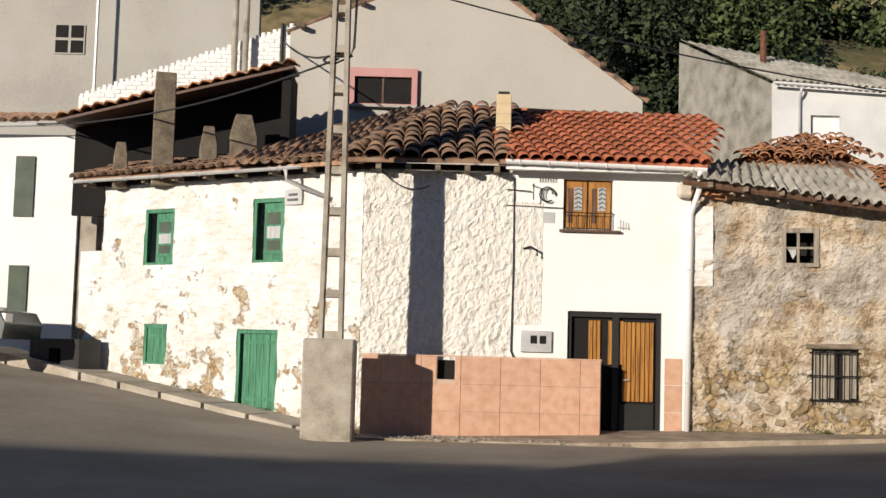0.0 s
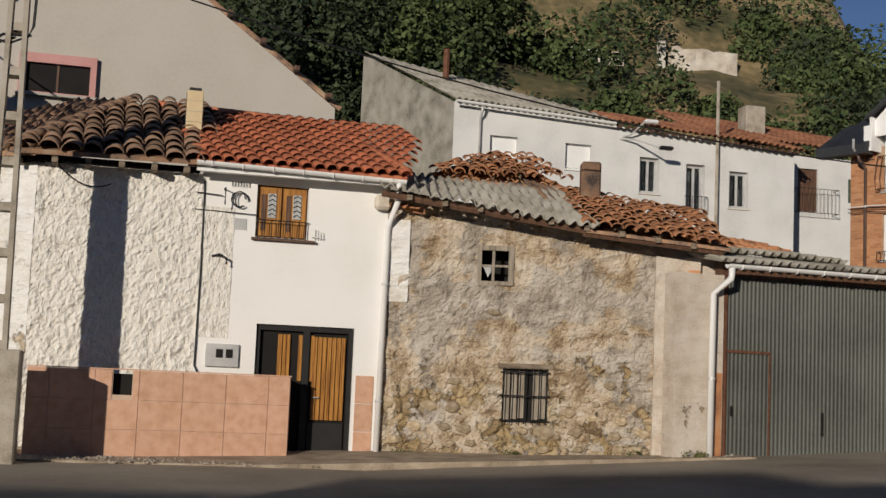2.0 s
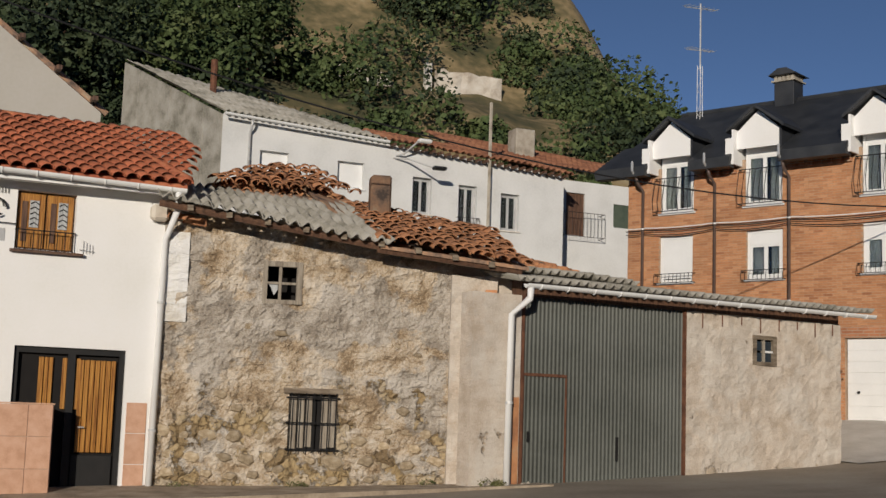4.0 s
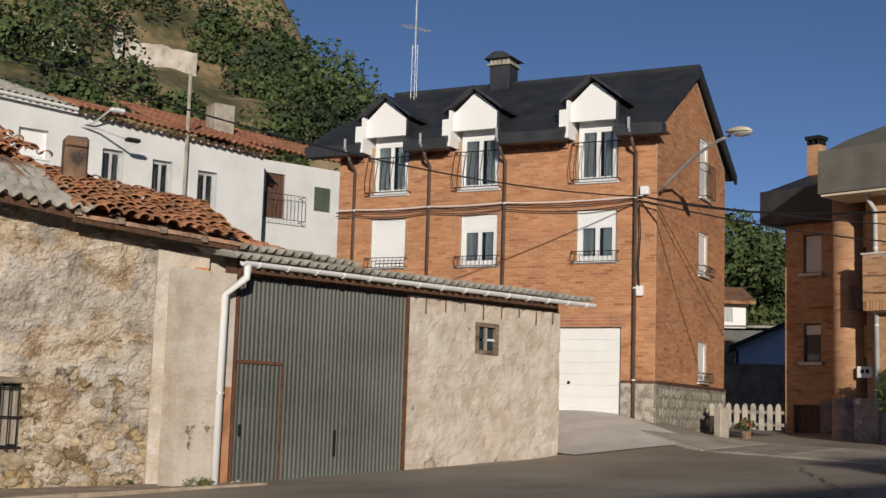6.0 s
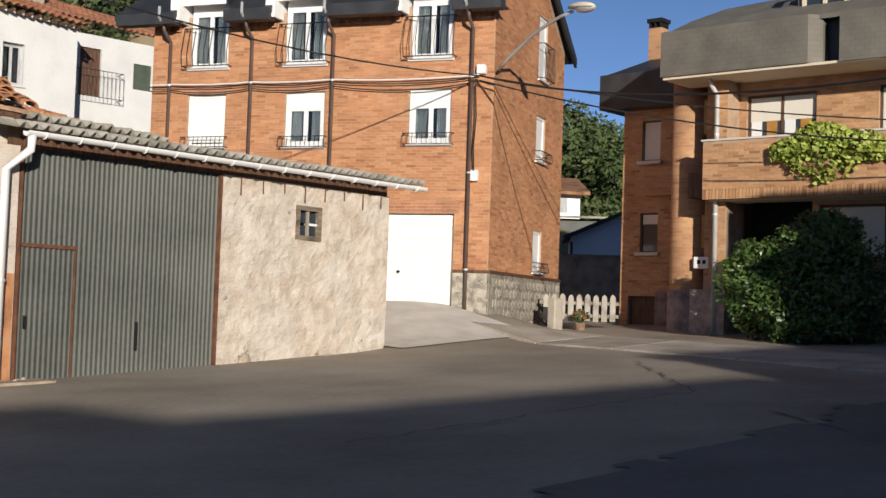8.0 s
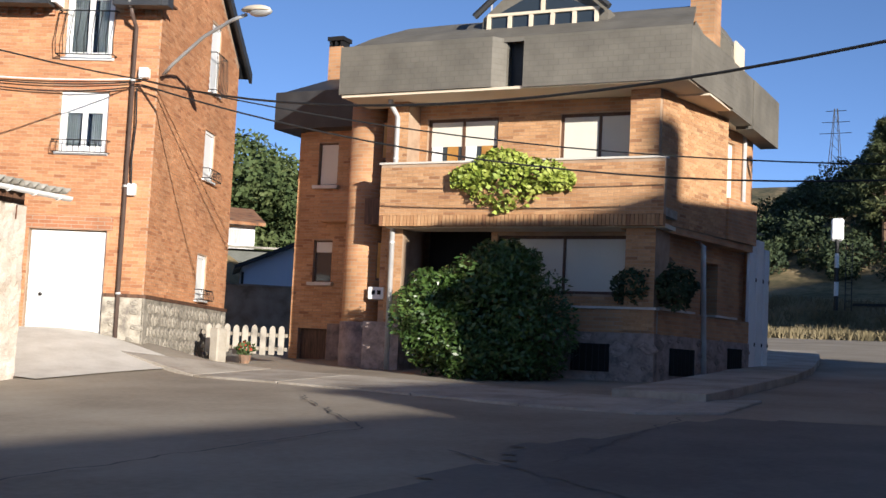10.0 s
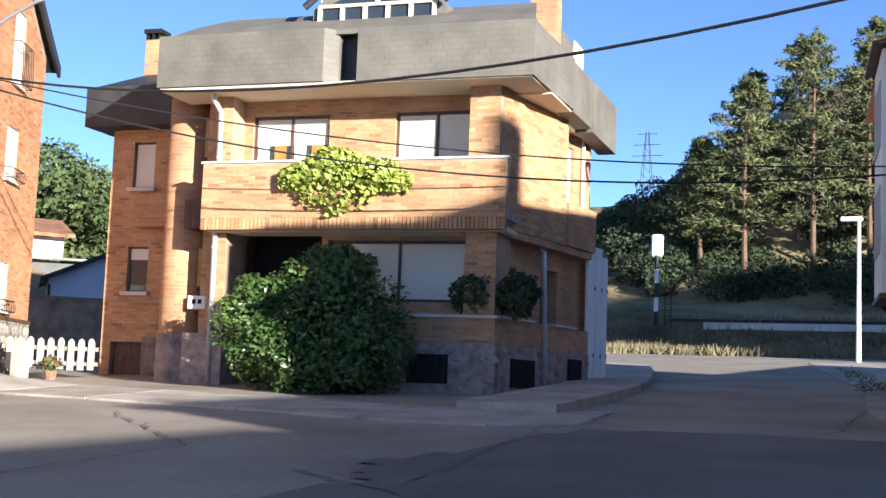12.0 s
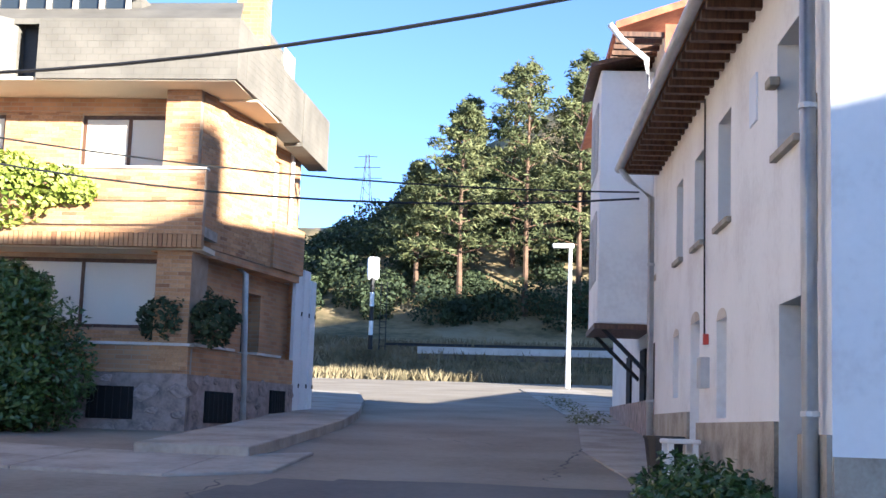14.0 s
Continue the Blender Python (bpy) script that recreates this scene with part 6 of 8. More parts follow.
part("balcony_slab", B(2.97, 4.42, -0.05, 0.44, 4.74, 5.60), M["brick_f"], balcony_house, "brick balcony on the side", m=F_SIDE)
part("upper_slab", B(-0.2, 4.4, 0.02, 0.7, 4.60, 4.735), M["brick_f"], balcony_house, m=F_SIDE)
part("side_wall", holed(bmesh.new(), 0.0, 4.7, 4.60, 0.8, 0.35, 0.6, [(0.7, 1.25, 3.4, 4.2), (2.6, 3.4, 3.0, 4.25)]), M["brick_f"], balcony_house, m=F_SIDE)
part("backing", B(0.4, 3.6, 0.61, 0.66, 2.9, 4.3), M["dark"], balcony_house, m=F_SIDE)
part("small_blind", B(0.7, 1.25, 0.42, 0.46, 3.4, 4.2), M["blind"], balcony_house, m=F_SIDE)
downpipe(balcony_house, [F_SIDE @ Vector(q) for q in ((2.05, 0.2, 4.62), (2.04, 0.05, 4.5), (2.02, -0.06, 1.70))], "gutter", 0.055)
part("rear_wall", B(-6.4, 2.65, 4.72, 5.0, 0.8, 7.4), M["brick_f"], balcony_house)
# stone-clad foot with black vents, planter ledge
fd = part("plinth", B(-1.35, 2.24, -0.64, -0.001, 0.7, 2.64), M["stone_dado"], balcony_house, "reddish stone-clad plinth")
lay_stones(fd, SLABS_PINK, -1.25, 2.15, 1.45, 2.58, 46, 0.46, -0.64, 0.04, 51, "stone_slab", [(0.55, 1.45, 1.85, 2.42)])
part("plinth", B(-4.0, -3.15, -0.60, -0.001, 0.7, 2.70), M["stone_dado"], balcony_house, "reddish stone-clad plinth")
part("planter_wall", B(-1.35, 2.22, -0.62, -0.48, 2.645, 3.08), M["brick_f"], balcony_house, "low brick planter wall")
part("planter_ledge", B(-1.38, 2.26, -0.66, -0.44, 3.085, 3.13), M["pale_slab"], balcony_house)
part("planter_soil", B(-1.35, 2.22, -0.479, -0.002, 2.645, 3.05), M["concrete"], balcony_house)
fs = part("plinth", B(-0.1, 4.3, 0.0, 0.34, 0.7, 2.64), M["stone_dado"], balcony_house, "reddish stone-clad plinth", m=F_SIDE)
lay_stones(fs, SLABS_PINK, 0.0, 4.2, 1.6, 2.58, 52, 0.44, 0.0, 0.04, 61, "stone_slab", [(0.5, 1.7, 1.85, 2.46), (3.15, 3.9, 1.95, 2.6)])
part("planter_wall", B(-0.05, 4.3, 0.02, 0.34, 2.645, 3.10), M["brick_f"], balcony_house, "low brick planter wall", m=F_SIDE)
part("planter_ledge", B(0.1, 1.6, -0.03, 0.34, 3.105, 3.15), M["pale_slab"], balcony_house, m=F_SIDE)
part("planter_ledge", B(2.5, 3.6, -0.03, 0.34, 3.105, 3.15), M["pale_slab"], balcony_house, m=F_SIDE)
for mm, a, b, y, z0 in ((None, 0.62, 1.38, -0.67, 1.90), (F_SIDE, 0.60, 1.62, -0.035, 1.88), (F_SIDE, 3.22, 3.86, -0.035, 1.98)):
    v = part("cellar_vent", B(a, b, y, y + 0.04, z0, z0 + 0.52), M["dark"], balcony_house, "black cellar opening with iron bars", m=mm)
    for k in range(6):
        u = a + (b - a) * (k + 0.5) / 6
        part("bar", tube(bmesh.new(), [(u, y - 0.02, z0), (u, y - 0.02, z0 + 0.52)], 0.009, 4), M["iron"], v)
# stair tower and left wing
part("round_tower", tube(bmesh.new(), [(-4.60, 0.35, 0.9), (-4.60, 0.35, 7.44)], 0.42, 28), M["brick_f"], balcony_house, "rounded brick corner", True)
part("tower_plinth", tube(bmesh.new(), [(-4.60, 0.35, 0.8), (-4.60, 0.35, 2.70)], 0.45, 28), M["stone_dado"], balcony_house, smooth=True)
part("recess", B(-4.3, -3.56, 0.35, 0.5, 0.8, 7.44), M["brick_f"], balcony_house)
for z0, z1 in ((6.2, 7.05), (5.25, 6.1), (3.6, 4.45)):
    w = part("stair_window", B(-4.22, -3.92, 0.20, 0.26, z0, z1), M["brown"], balcony_house, "narrow amber stair window")
    part("pane", B(-4.18, -4.06, 0.185, 0.199, z0 + 0.05, z1 - 0.05), M["amber"], w)
    part("pane", B(-4.03, -3.95, 0.185, 0.199, z0 + 0.05, z1 - 0.05), M["glass"], w)
part("stair_balcony", B(-4.25, -3.6, -0.35, 0.2, 4.75, 5.3), M["brown"], balcony_house)
mb = part("meter_box", B(-4.18, -3.80, -0.15, 0.2, 3.18, 3.44, 0.01), M["pvc"], balcony_house, "white meter box")
for k in range(2):
    part("meter_window", B(-4.08 + 0.13 * k, -4.0 + 0.13 * k, -0.158, -0.151, 3.28, 3.37), M["dark"], mb)
downpipe(balcony_house, [(-3.50, -0.85, 7.38), (-3.50, -0.80, 7.2), (-3.42, -0.62, 6.95), (-3.40, -0.60, 1.72)], "gutter", 0.055)
WING = [(-6.98, -6.45, 5.97, 6.98), (-6.98, -6.47, 3.68, 4.66)]
part("wing_wall", holed(bmesh.new(), -7.52, -4.2, 7.3, 0.8, 2.1, 2.4, WING + [(-7.28, -6.50, 1.2, 2.58)]), M["mortar_e"], balcony_house, "shaded brick wing")
lay_bricks(balcony_house, None, -7.52, -4.2, 1.2, 7.3, 2.1, WING + [(-7.28, -6.50, 1.2, 2.58)], M["clay_f"], seed=12)
part("wing_side", B(-7.52, -7.22, 2.41, 5.0, 0.8, 7.3), M["brick_f"], balcony_house)
for a, b, c, d in WING:
    w = part("window", B(a, b, 2.20, 2.26, c, d), M["brown"], balcony_house)
    part("roller_blind", B(a + 0.04, b - 0.04, 2.17, 2.199, c + (0.03 if c > 5 else 0.70), d - 0.04), M["blind"], w)
    part("pane", B(a + 0.04, b - 0.04, 2.185, 2.195, c + 0.03, d - 0.3), M["glass"], w) if c < 5 else None
    part("sill", B(a - 0.08, b + 0.08, 1.98, 2.1, c - 0.09, c - 0.01), M["pale_slab"], w)
part("garage_door", B(-7.28, -6.50, 2.22, 2.28, 1.2, 2.58), M["brown"], balcony_house, "brown wooden garage door")
part("wing_plinth", B(-6.45, -4.2, 2.02, 2.099, 0.8, 2.70), M["stone_dado"], balcony_house)
part("wing_balcony", B(-6.6, -5.4, 1.65, 2.09, 5.05, 5.75), M["brick_f"], balcony_house)
# slate-clad mansard band, soffits, roof
SL = lambda bm, n="fascia", l="": part(n, bm, M["fascia"], balcony_house, l)
SL(slab(bmesh.new(), [(-4.5, -1.25, 8.34), (-1.05, -1.25, 8.34), (-0.85, -0.98, 8.34), (-0.85, -0.7, 8.34), (-4.5, -0.7, 8.34)], 1.0), "fascia", "grey slate-clad mansard band")
SL(slab(bmesh.new(), [(-0.38, -1.25, 8.30), (2.95, -1.25, 8.30), (2.95, -0.7, 8.30), (-0.38, -0.7, 8.30)], 1.0), "fascia", "grey slate-clad mansard band")
part("fascia_recess", B(-0.85, -0.38, -0.72, -0.66, 7.34, 8.30), M["slate"], balcony_house, "dark slot between the slate bands")
SL(slab(bmesh.new(), [(2.60, -0.69, 8.30), (2.95, -0.69, 8.30), (3.04, 1.55, 8.28), (2.7, 1.55, 8.28)], 1.0))
SL(slab(bmesh.new(), [(2.7, 1.56, 8.24), (3.03, 1.56, 8.24), (3.06, 3.10, 8.22), (2.7, 3.10, 8.22)], 1.0))
SL(slab(bmesh.new(), [(2.7, 3.18, 8.22), (3.07, 3.18, 8.22), (3.10, 5.5, 8.18), (2.7, 5.5, 8.18)], 1.05))
part("soffit", B(-4.45, 2.9, -1.2, 0.0, 7.28, 7.335), M["soffit"], balcony_house)
part("soffit", B(2.2, 2.98, 0.0, 5.4, 7.24, 7.28), M["soffit"], balcony_house)
part("soffit", B(-4.45, 2.2, 0.0, 0.3, 7.46, 7.5), M["soffit"], balcony_house)
part("wing_fascia", slab(bmesh.new(), [(-7.9, 1.5, 8.12), (-4.5, 1.5, 8.12), (-4.5, 2.0, 8.12), (-7.9, 2.0, 8.12)], 0.88), M["slate"], balcony_house, "dark slate band of the wing")
part("wing_fascia", slab(bmesh.new(), [(-7.9, 2.01, 8.12), (-7.4, 2.01, 8.12), (-7.4, 5.2, 8.12), (-7.9, 5.2, 8.12)], 0.88), M["slate"], balcony_house)
part("wing_roof", slab(bmesh.new(), [(-7.85, 1.6, 8.12), (-4.4, 1.6, 8.12), (-4.4, 3.6, 9.1), (-6.6, 3.6, 9.1)], 0.12), M["slate"], balcony_house)
prof = [(-1.05, 8.36), (-0.4, 8.72), (0.6, 9.16), (1.9, 9.56), (3.6, 9.86)]
for (y0, z0), (y1, z1) in zip(prof, prof[1:]):
    k0, k1 = (y0 + 1.05) * 0.32, (y1 + 1.05) * 0.32
    part("roof_slope", slab(bmesh.new(), [(-4.45 + k0, y0, z0), (2.9 - k0 * 0.8, y0, z0), (2.9 - k1 * 0.8, y1, z1), (-4.45 + k1, y1, z1)], 0.1), M["fascia"], balcony_house, "shallow curved slate roof")
part("roof_slope", slab(bmesh.new(), [(-4.45, -1.0, 8.34), (-2.96, 3.6, 9.86), (-3.0, 5.5, 9.3), (-4.6, 5.5, 8.3)], 0.1), M["fascia"], balcony_house)
part("roof_slope", slab(bmesh.new(), [(2.9, -1.0, 8.32), (1.7, 3.6, 9.86), (1.9, 5.5, 9.3), (3.0, 5.5, 8.2)], 0.1), M["fascia"], balcony_house)
part("roof_slope", slab(bmesh.new(), [(-3.0, 3.6, 9.86), (1.75, 3.6, 9.86), (1.9, 5.5, 8.6), (-3.0, 5.5, 8.6)], 0.1), M["fascia"], balcony_house)
# wide glazed dormer
dm = part("glazed_dormer", prism(bmesh.new(), [(-1.75, 8.62), (0.95, 8.62), (0.95, 9.0), (0.55, 9.35), (-0.40, 9.78), (-1.35, 9.35), (-1.75, 9.0)], -0.25, 2.6), M["fascia"], balcony_house, "wide slate-clad dormer with a row of windows")
part("glazing", prism(bmesh.new(), [(-1.55, 8.72), (0.75, 8.72), (0.75, 8.98), (-0.40, 9.55), (-1.55, 8.98)], -0.29, -0.26), M["glass"], dm)
for k in range(6):
    u = -1.58 + 0.465 * k
    part("mullion", B(u - 0.04, u + 0.04, -0.34, -0.295, 8.68, 9.02), M["soffit"], dm)
part("transom", B(-1.6, 0.8, -0.345, -0.295, 9.0, 9.06), M["soffit"], dm)
part("mullion", B(-0.44, -0.36, -0.34, -0.295, 9.06, 9.6), M["soffit"], dm)
for s in (-1, 1):
    bm = bmesh.new()
    tube(bm, [(-0.40, -0.45, 9.86), (-0.40 + s * 0.98, -0.45, 9.40), (-0.40 + s * 1.45, -0.45, 9.0)], 0.07, 6)
    part("verge", bm, M["slate"], dm)
ch = part("chimney", B(2.25, 2.75, 1.0, 1.5, 8.0, 9.55), M["brick_f"], balcony_house, "brick chimney with dark cap")
part("cap", B(2.2, 2.8, 0.95, 1.55, 9.55, 9.85), M["iron"], ch)
ch = part("chimney", B(-7.24, -6.88, 2.7, 3.06, 8.3, 9.48), M["brick_f"], balcony_house, "small brick chimney with dark cowl")
part("cap", B(-7.28, -6.84, 2.66, 3.10, 9.62, 9.72), M["iron"], ch)
for a in (-7.24, -7.09, -6.93):
    part("cap_pillar", B(a, a + 0.05, 2.7, 3.06, 9.48, 9.62), M["iron"], ch)
dm = part("side_dormer", prism(bmesh.new(), [(1.8, 8.2), (2.7, 8.2), (2.7, 8.85), (2.25, 9.5), (1.8, 8.85)], 2.6, 3.8), M["fascia"], balcony_house, "small slate dormer on the side")
part("window", B(2.705, 2.74, 2.8, 3.6, 8.3, 9.0), M["soffit"], dm)
part("aerial", tube(bmesh.new(), [(-2.6, 2.0, 9.2), (-2.6, 2.0, 11.2)], 0.02, 5), M["steel"], balcony_house)
# white gates at the far end of the side
for k, (a, w, z1) in enumerate(((4.45, 0.42, 4.85), (4.88, 0.38, 4.92), (5.28, 0.30, 4.75))):
    g = thing("white_gate", WALL_F @ F_SIDE @ Matrix.Translation((a, 0.12, 0)), "tall white steel gate panel at the street", "gate", "white gate panels")
    part("panel", B(0.0, w, 0.0, 0.05, 1.7, z1, 0.008), M["shade_white"], g)
    part("stile", B(0.0, 0.05, -0.02, -0.001, 1.7, z1), M["shade_white"], g)
    part("hinge", B(w - 0.05, w - 0.02, -0.02, -0.001, 2.6, 2.68), M["iron"], g)
    part("hinge", B(w - 0.05, w - 0.02, -0.02, -0.001, 4.0, 4.08), M["iron"], g)

# ---- houses on the slope behind ----
WALL_G = at_wall(13.94, 48.18, 91.5)
terrace = thing("white_terrace", WALL_G, "long white two-storey terrace on the slope", "house")
G_WIN = [(-0.52, 0.56, 10.23, 11.35), (2.46, 3.5, 10.3, 11.29), (5.48, 6.28, 9.6, 11.0), (7.40, 8.18, 8.9, 10.88), (9.22, 10.02, 9.28, 10.73)]
part("wall", holed(bmesh.new(), -1.95, 12.0, lambda u: 12.40 - 0.06 * u, 5.5, 0.0, 0.3, G_WIN), M["terrace_white"], terrace)
for i, (a, b, c, d) in enumerate(G_WIN):
    casement(terrace, a, b, c, d, 0.20, "pvc" if i < 2 else "gutter", 0.85 if i < 2 else 0.0, 1 if i < 2 else 2, 0.07)
    part("backing", B(a - 0.1, b + 0.1, 0.31, 0.35, c - 0.1, d + 0.1), M["dark"], terrace)
railing(terrace, 7.35, 8.23, 8.9, 9.6, -0.2, 8)
wave_sheet("roof", (-2.1, -0.4, 12.55), (4.4, -0.4, 12.20), (-4.3, 6.9, 15.8), (5.6, 2.0, 12.75), 0.25, 0.05, 3, M["fibre"], terrace, "grey corrugated fibre-cement roof", 0.04)
wave_sheet("roof", (4.3, -0.5, 12.22), (12.2, -0.5, 11.75), (4.6, 3.5, 13.4), (12.0, 3.5, 13.0), 0.26, 0.05, 9, M["brown_tile"], terrace, "brown-red tile roof", 0.04, 0.03, True)
for k in range(24):
    part("rafter", B(4.5 + 0.32 * k, 4.6 + 0.32 * k, -0.45, 0.0, 12.02 - 0.019 * k, 12.12 - 0.019 * k), M["brown"], terrace)
gutter(terrace, (-2.0, -0.45, 12.48), (4.3, -0.45, 12.15), "pvc", 0.09)
downpipe(terrace, [(-0.95, -0.4, 12.3), (-0.95, -0.3, 12.1), (-0.95, -0.1, 11.9), (-0.95, -0.09, 8)], "gutter", 0.05)
part("pole", tube(bmesh.new(), [(8.55, -0.3, 8.0), (8.55, -0.3, 14.2)], 0.07, 6), M["concrete"], terrace)
for k in range(6):
    a, b = k / 6, (k + 1) / 6 - 0.004
    P0, P1 = Vector((-1.95, 0.02, 0)), Vector((-4.3, 6.9, 0))
    p, q = P0.lerp(P1, a), P0.lerp(P1, b)
    bm = bmesh.new()
    vs = [bm.verts.new((v.x + dx, v.y, z)) for v, t in ((p, a), (q, b)) for z in (6.0, 12.5 + 3.2 * t) for dx in (0, -0.05 - 0.02 * (k % 2))]
    for f in ((0, 1, 3, 2), (4, 6, 7, 5), (0, 4, 5, 1), (2, 3, 7, 6), (0, 2, 6, 4), (1, 5, 7, 3)):
        bm.faces.new([vs[j] for j in f])
    part("cladding_panel", bm, M["fibre"], terrace, "grey-beige fibre-cement side cladding")
for u, z, dx, dy, dz, mt in ((4.65, 11.62, 1.5, -1.2, -0.45, "iron"), (4.75, 11.72, 0.75, -0.8, 0.5, "pvc")):
    wl = thing("wall_lamp", WALL_G, "street lamp on an arm fixed to the terrace wall", "street lamp", "terrace lamps")
    part("arm", tube(bmesh.new(), [(u, 0.0, z), (u + dx * 0.3, dy * 0.3, z + dz * 0.1), (u + dx * 0.8, dy, z + dz)], 0.035, 6), M["gutter"], wl)
    part("head", B(u + dx * 0.75, u + dx * 0.75 + 0.55, dy - 0.14, dy + 0.14, z + dz - 0.06, z + dz + 0.08, 0.05), M[mt], wl)
part("stove_pipe", tube(bmesh.new(), [(-1.6, 3.2, 13.5), (-1.6, 3.2, 15.3)], 0.13, 8), M["rust"], terrace)
second = thing("terrace_house", at_wall(26.0, 50.0, 91.5), "white house with brown balcony door and orange roof", "house")
part("wall", holed(bmesh.new(), 0.3, 8.0, 12.0, 5.5, 0.0, 0.3, [(1.3, 2.2, 9.7, 11.5), (3.6, 4.4, 10.2, 11.2)]), M["terrace_white"], second)
part("door", B(1.3, 2.2, 0.1, 0.15, 9.7, 11.5), M["brown"], second)
part("shutter", B(3.6, 4.4, 0.05, 0.1, 10.2, 11.2), M["dark_green"], second)
railing(second, 1.0, 2.9, 9.6, 10.6, -0.5, 12)
wave_sheet("roof", (-3.5, -0.5, 12.6), (8.2, -0.5, 12.1), (-3.5, 4.0, 14.3), (8.2, 4.0, 13.6), 0.26, 0.05, 9, M["brown_tile"], second, "orange tile roof", 0.04, 0.02, True)
part("chimney", B(-0.6, 0.3, 1.0, 1.8, 12.5, 14.2, 0.03), M["concrete"], second)
gable = thing("gable_house", at_wall(-6.0, 32.5, 90), "beige rendered gable house with pink-framed window", "house")
part("wall", prism(bmesh.new(), [(2.0, 5), (2.0, 10.0), (5.6, 11.5), (7.0, 11.3), (10.85, 8.5), (10.85, 5)], 0, 0.4), M["beige_render"], gable)
pw = part("window", holed(bmesh.new(), 3.50, 5.22, 9.12, 8.19, -0.14, -0.001, [(3.66, 5.08, 8.22, 8.90)]), M["pink"], gable, "window in a dull pink surround")
# near-black pane: the recess's shade is put into its colour
part("pane", B(3.66, 5.08, -0.03, -0.004, 8.22, 8.90), M["dark"], pw)
part("frame", B(4.34, 4.39, -0.05, -0.031, 8.22, 8.90), M["brown"], pw)
part("sill", B(3.46, 5.26, -0.2, -0.001, 8.13, 8.186), M["grey_render"], pw)
for a, b in (((1.9, 9.95), (5.6, 11.56)), ((6.9, 11.4), (11.0, 8.45))):
    bm = bmesh.new()
    tube(bm, [(a[0], 0.1, a[1] + 0.06), (b[0], 0.1, b[1] + 0.06)], 0.07, 6)
    part("verge", bm, M["old_tile"], gable)
    for k in range(5):
        x = a[0] + (b[0] - a[0]) * (k + 0.5) / 5
        z = a[1] + (b[1] - a[1]) * (k + 0.5) / 5
        part("purlin", B(x, x + 0.12, -0.35, 0.0, z - 0.05, z + 0.05), M["brown"], gable)
part("left_wall", B(2.0, 2.3, 0.41, 6, 5, 9.9), M["beige_render"], gable)
grey = thing("grey_house", at_wall(-18, 37.3, 90), "tall plain grey rendered house", "house")
part("wall", B(-12, 12.5, 0, 0.4, 4, 16), M["grey_render"], grey)
gw = part("window", B(6.64, 7.52, -0.04, -0.001, 10.38, 11.24), M["grey_render"], grey, "small four-pane window")
for k in range(4):
    part("pane", B(6.68 + 0.44 * (k % 2), 7.04 + 0.44 * (k % 2), -0.05, -0.041, 10.42 + 0.44 * (k // 2), 10.78 + 0.44 * (k // 2)), M["dark"], gw)
part("mast", tube(bmesh.new(), [(8.0, -0.6, 9.0), (8.0, -0.6, 12.4)], 0.05, 6), M["steel"], grey)
parapet = thing("white_parapet", at_wall(-9.5, 33.5, 90), "sloping white painted brick parapet wall", "wall")
part("wall", prism(bmesh.new(), [(0, 5.5), (0, 8.42), (5.5, 10.42), (5.5, 5.5)], 0, 0.3), M["white"], parapet)
lay_bricks(parapet, None, 0.0, 5.5, 7.2, lambda u: 8.47 + 2.0 * u / 5.5, 0.0, [], M["white"], None, 0.27, 0.11, 0.022, 0.022, 23)
for k in range(38):
    u = 0.02 + k * 0.144
    part("coping_stone", B(u, u + 0.11, -0.02, 0.3, 8.30 + 2.0 * u / 5.5, 8.47 + 2.0 * (u + 0.07) / 5.5 + 0.045 * ((k * 7) % 5) / 4, 0.02), M["white"], parapet)
for u in (4.0, 4.28):
    part("flue", tube(bmesh.new(), [(u, -0.3, 6.0), (u, -0.3, 12.9)], 0.078, 10), M["concrete"], parapet, "tall grey cement flue pipe")
    part("clip", B(u - 0.02, u + 0.02, -0.23, 0.01, 9.1, 9.14), M["iron"], parapet)
part("downpipe", tube(bmesh.new(), [(5.18, -0.07, 6.0), (5.18, -0.07, 10.45)], 0.05, 8), M["iron"], parapet, "dark iron downpipe")
gallery = thing("roofed_gallery", Matrix.Identity(4), "open gallery under an old tiled roof, its shade painted near-black", "gallery")
wave_sheet("roof", (-8.6, 28.6, 7.0), (-3.4, 28.5, 8.32), (-8.7, 30.6, 7.35), (-3.5, 30.5, 8.75), 0.26, 0.04, 5, M["orange_tile"], gallery, "sagging old tile roof", 0.05, 0.04, True)
part("ceiling", slab(bmesh.new(), [(-8.6, 28.64, 6.95), (-3.4, 28.54, 8.27), (-3.5, 30.5, 8.5), (-8.7, 30.6, 7.1)], 0.06), M["brown"], gallery)
# the roof's shade is put into these two walls as near-black
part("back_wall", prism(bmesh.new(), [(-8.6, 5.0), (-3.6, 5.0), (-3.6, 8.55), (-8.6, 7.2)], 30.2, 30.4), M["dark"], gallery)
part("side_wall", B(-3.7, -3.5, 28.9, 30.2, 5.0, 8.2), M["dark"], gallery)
left = thing("corner_house", at_wall(-8.62, 30.75, 94), "plain white house with dark green shutters", "house")
part("wall", B(-9, 0, 0, 0.4, 0.8, 6.95), M["white"], left)
for a, b, c, d in ((-1.52, -1.06, 5.0, 6.43), (-1.55, -1.1, 2.44, 3.85)):
    part("shutter", B(a, b, -0.05, -0.001, c, d), M["dark_green"], left)
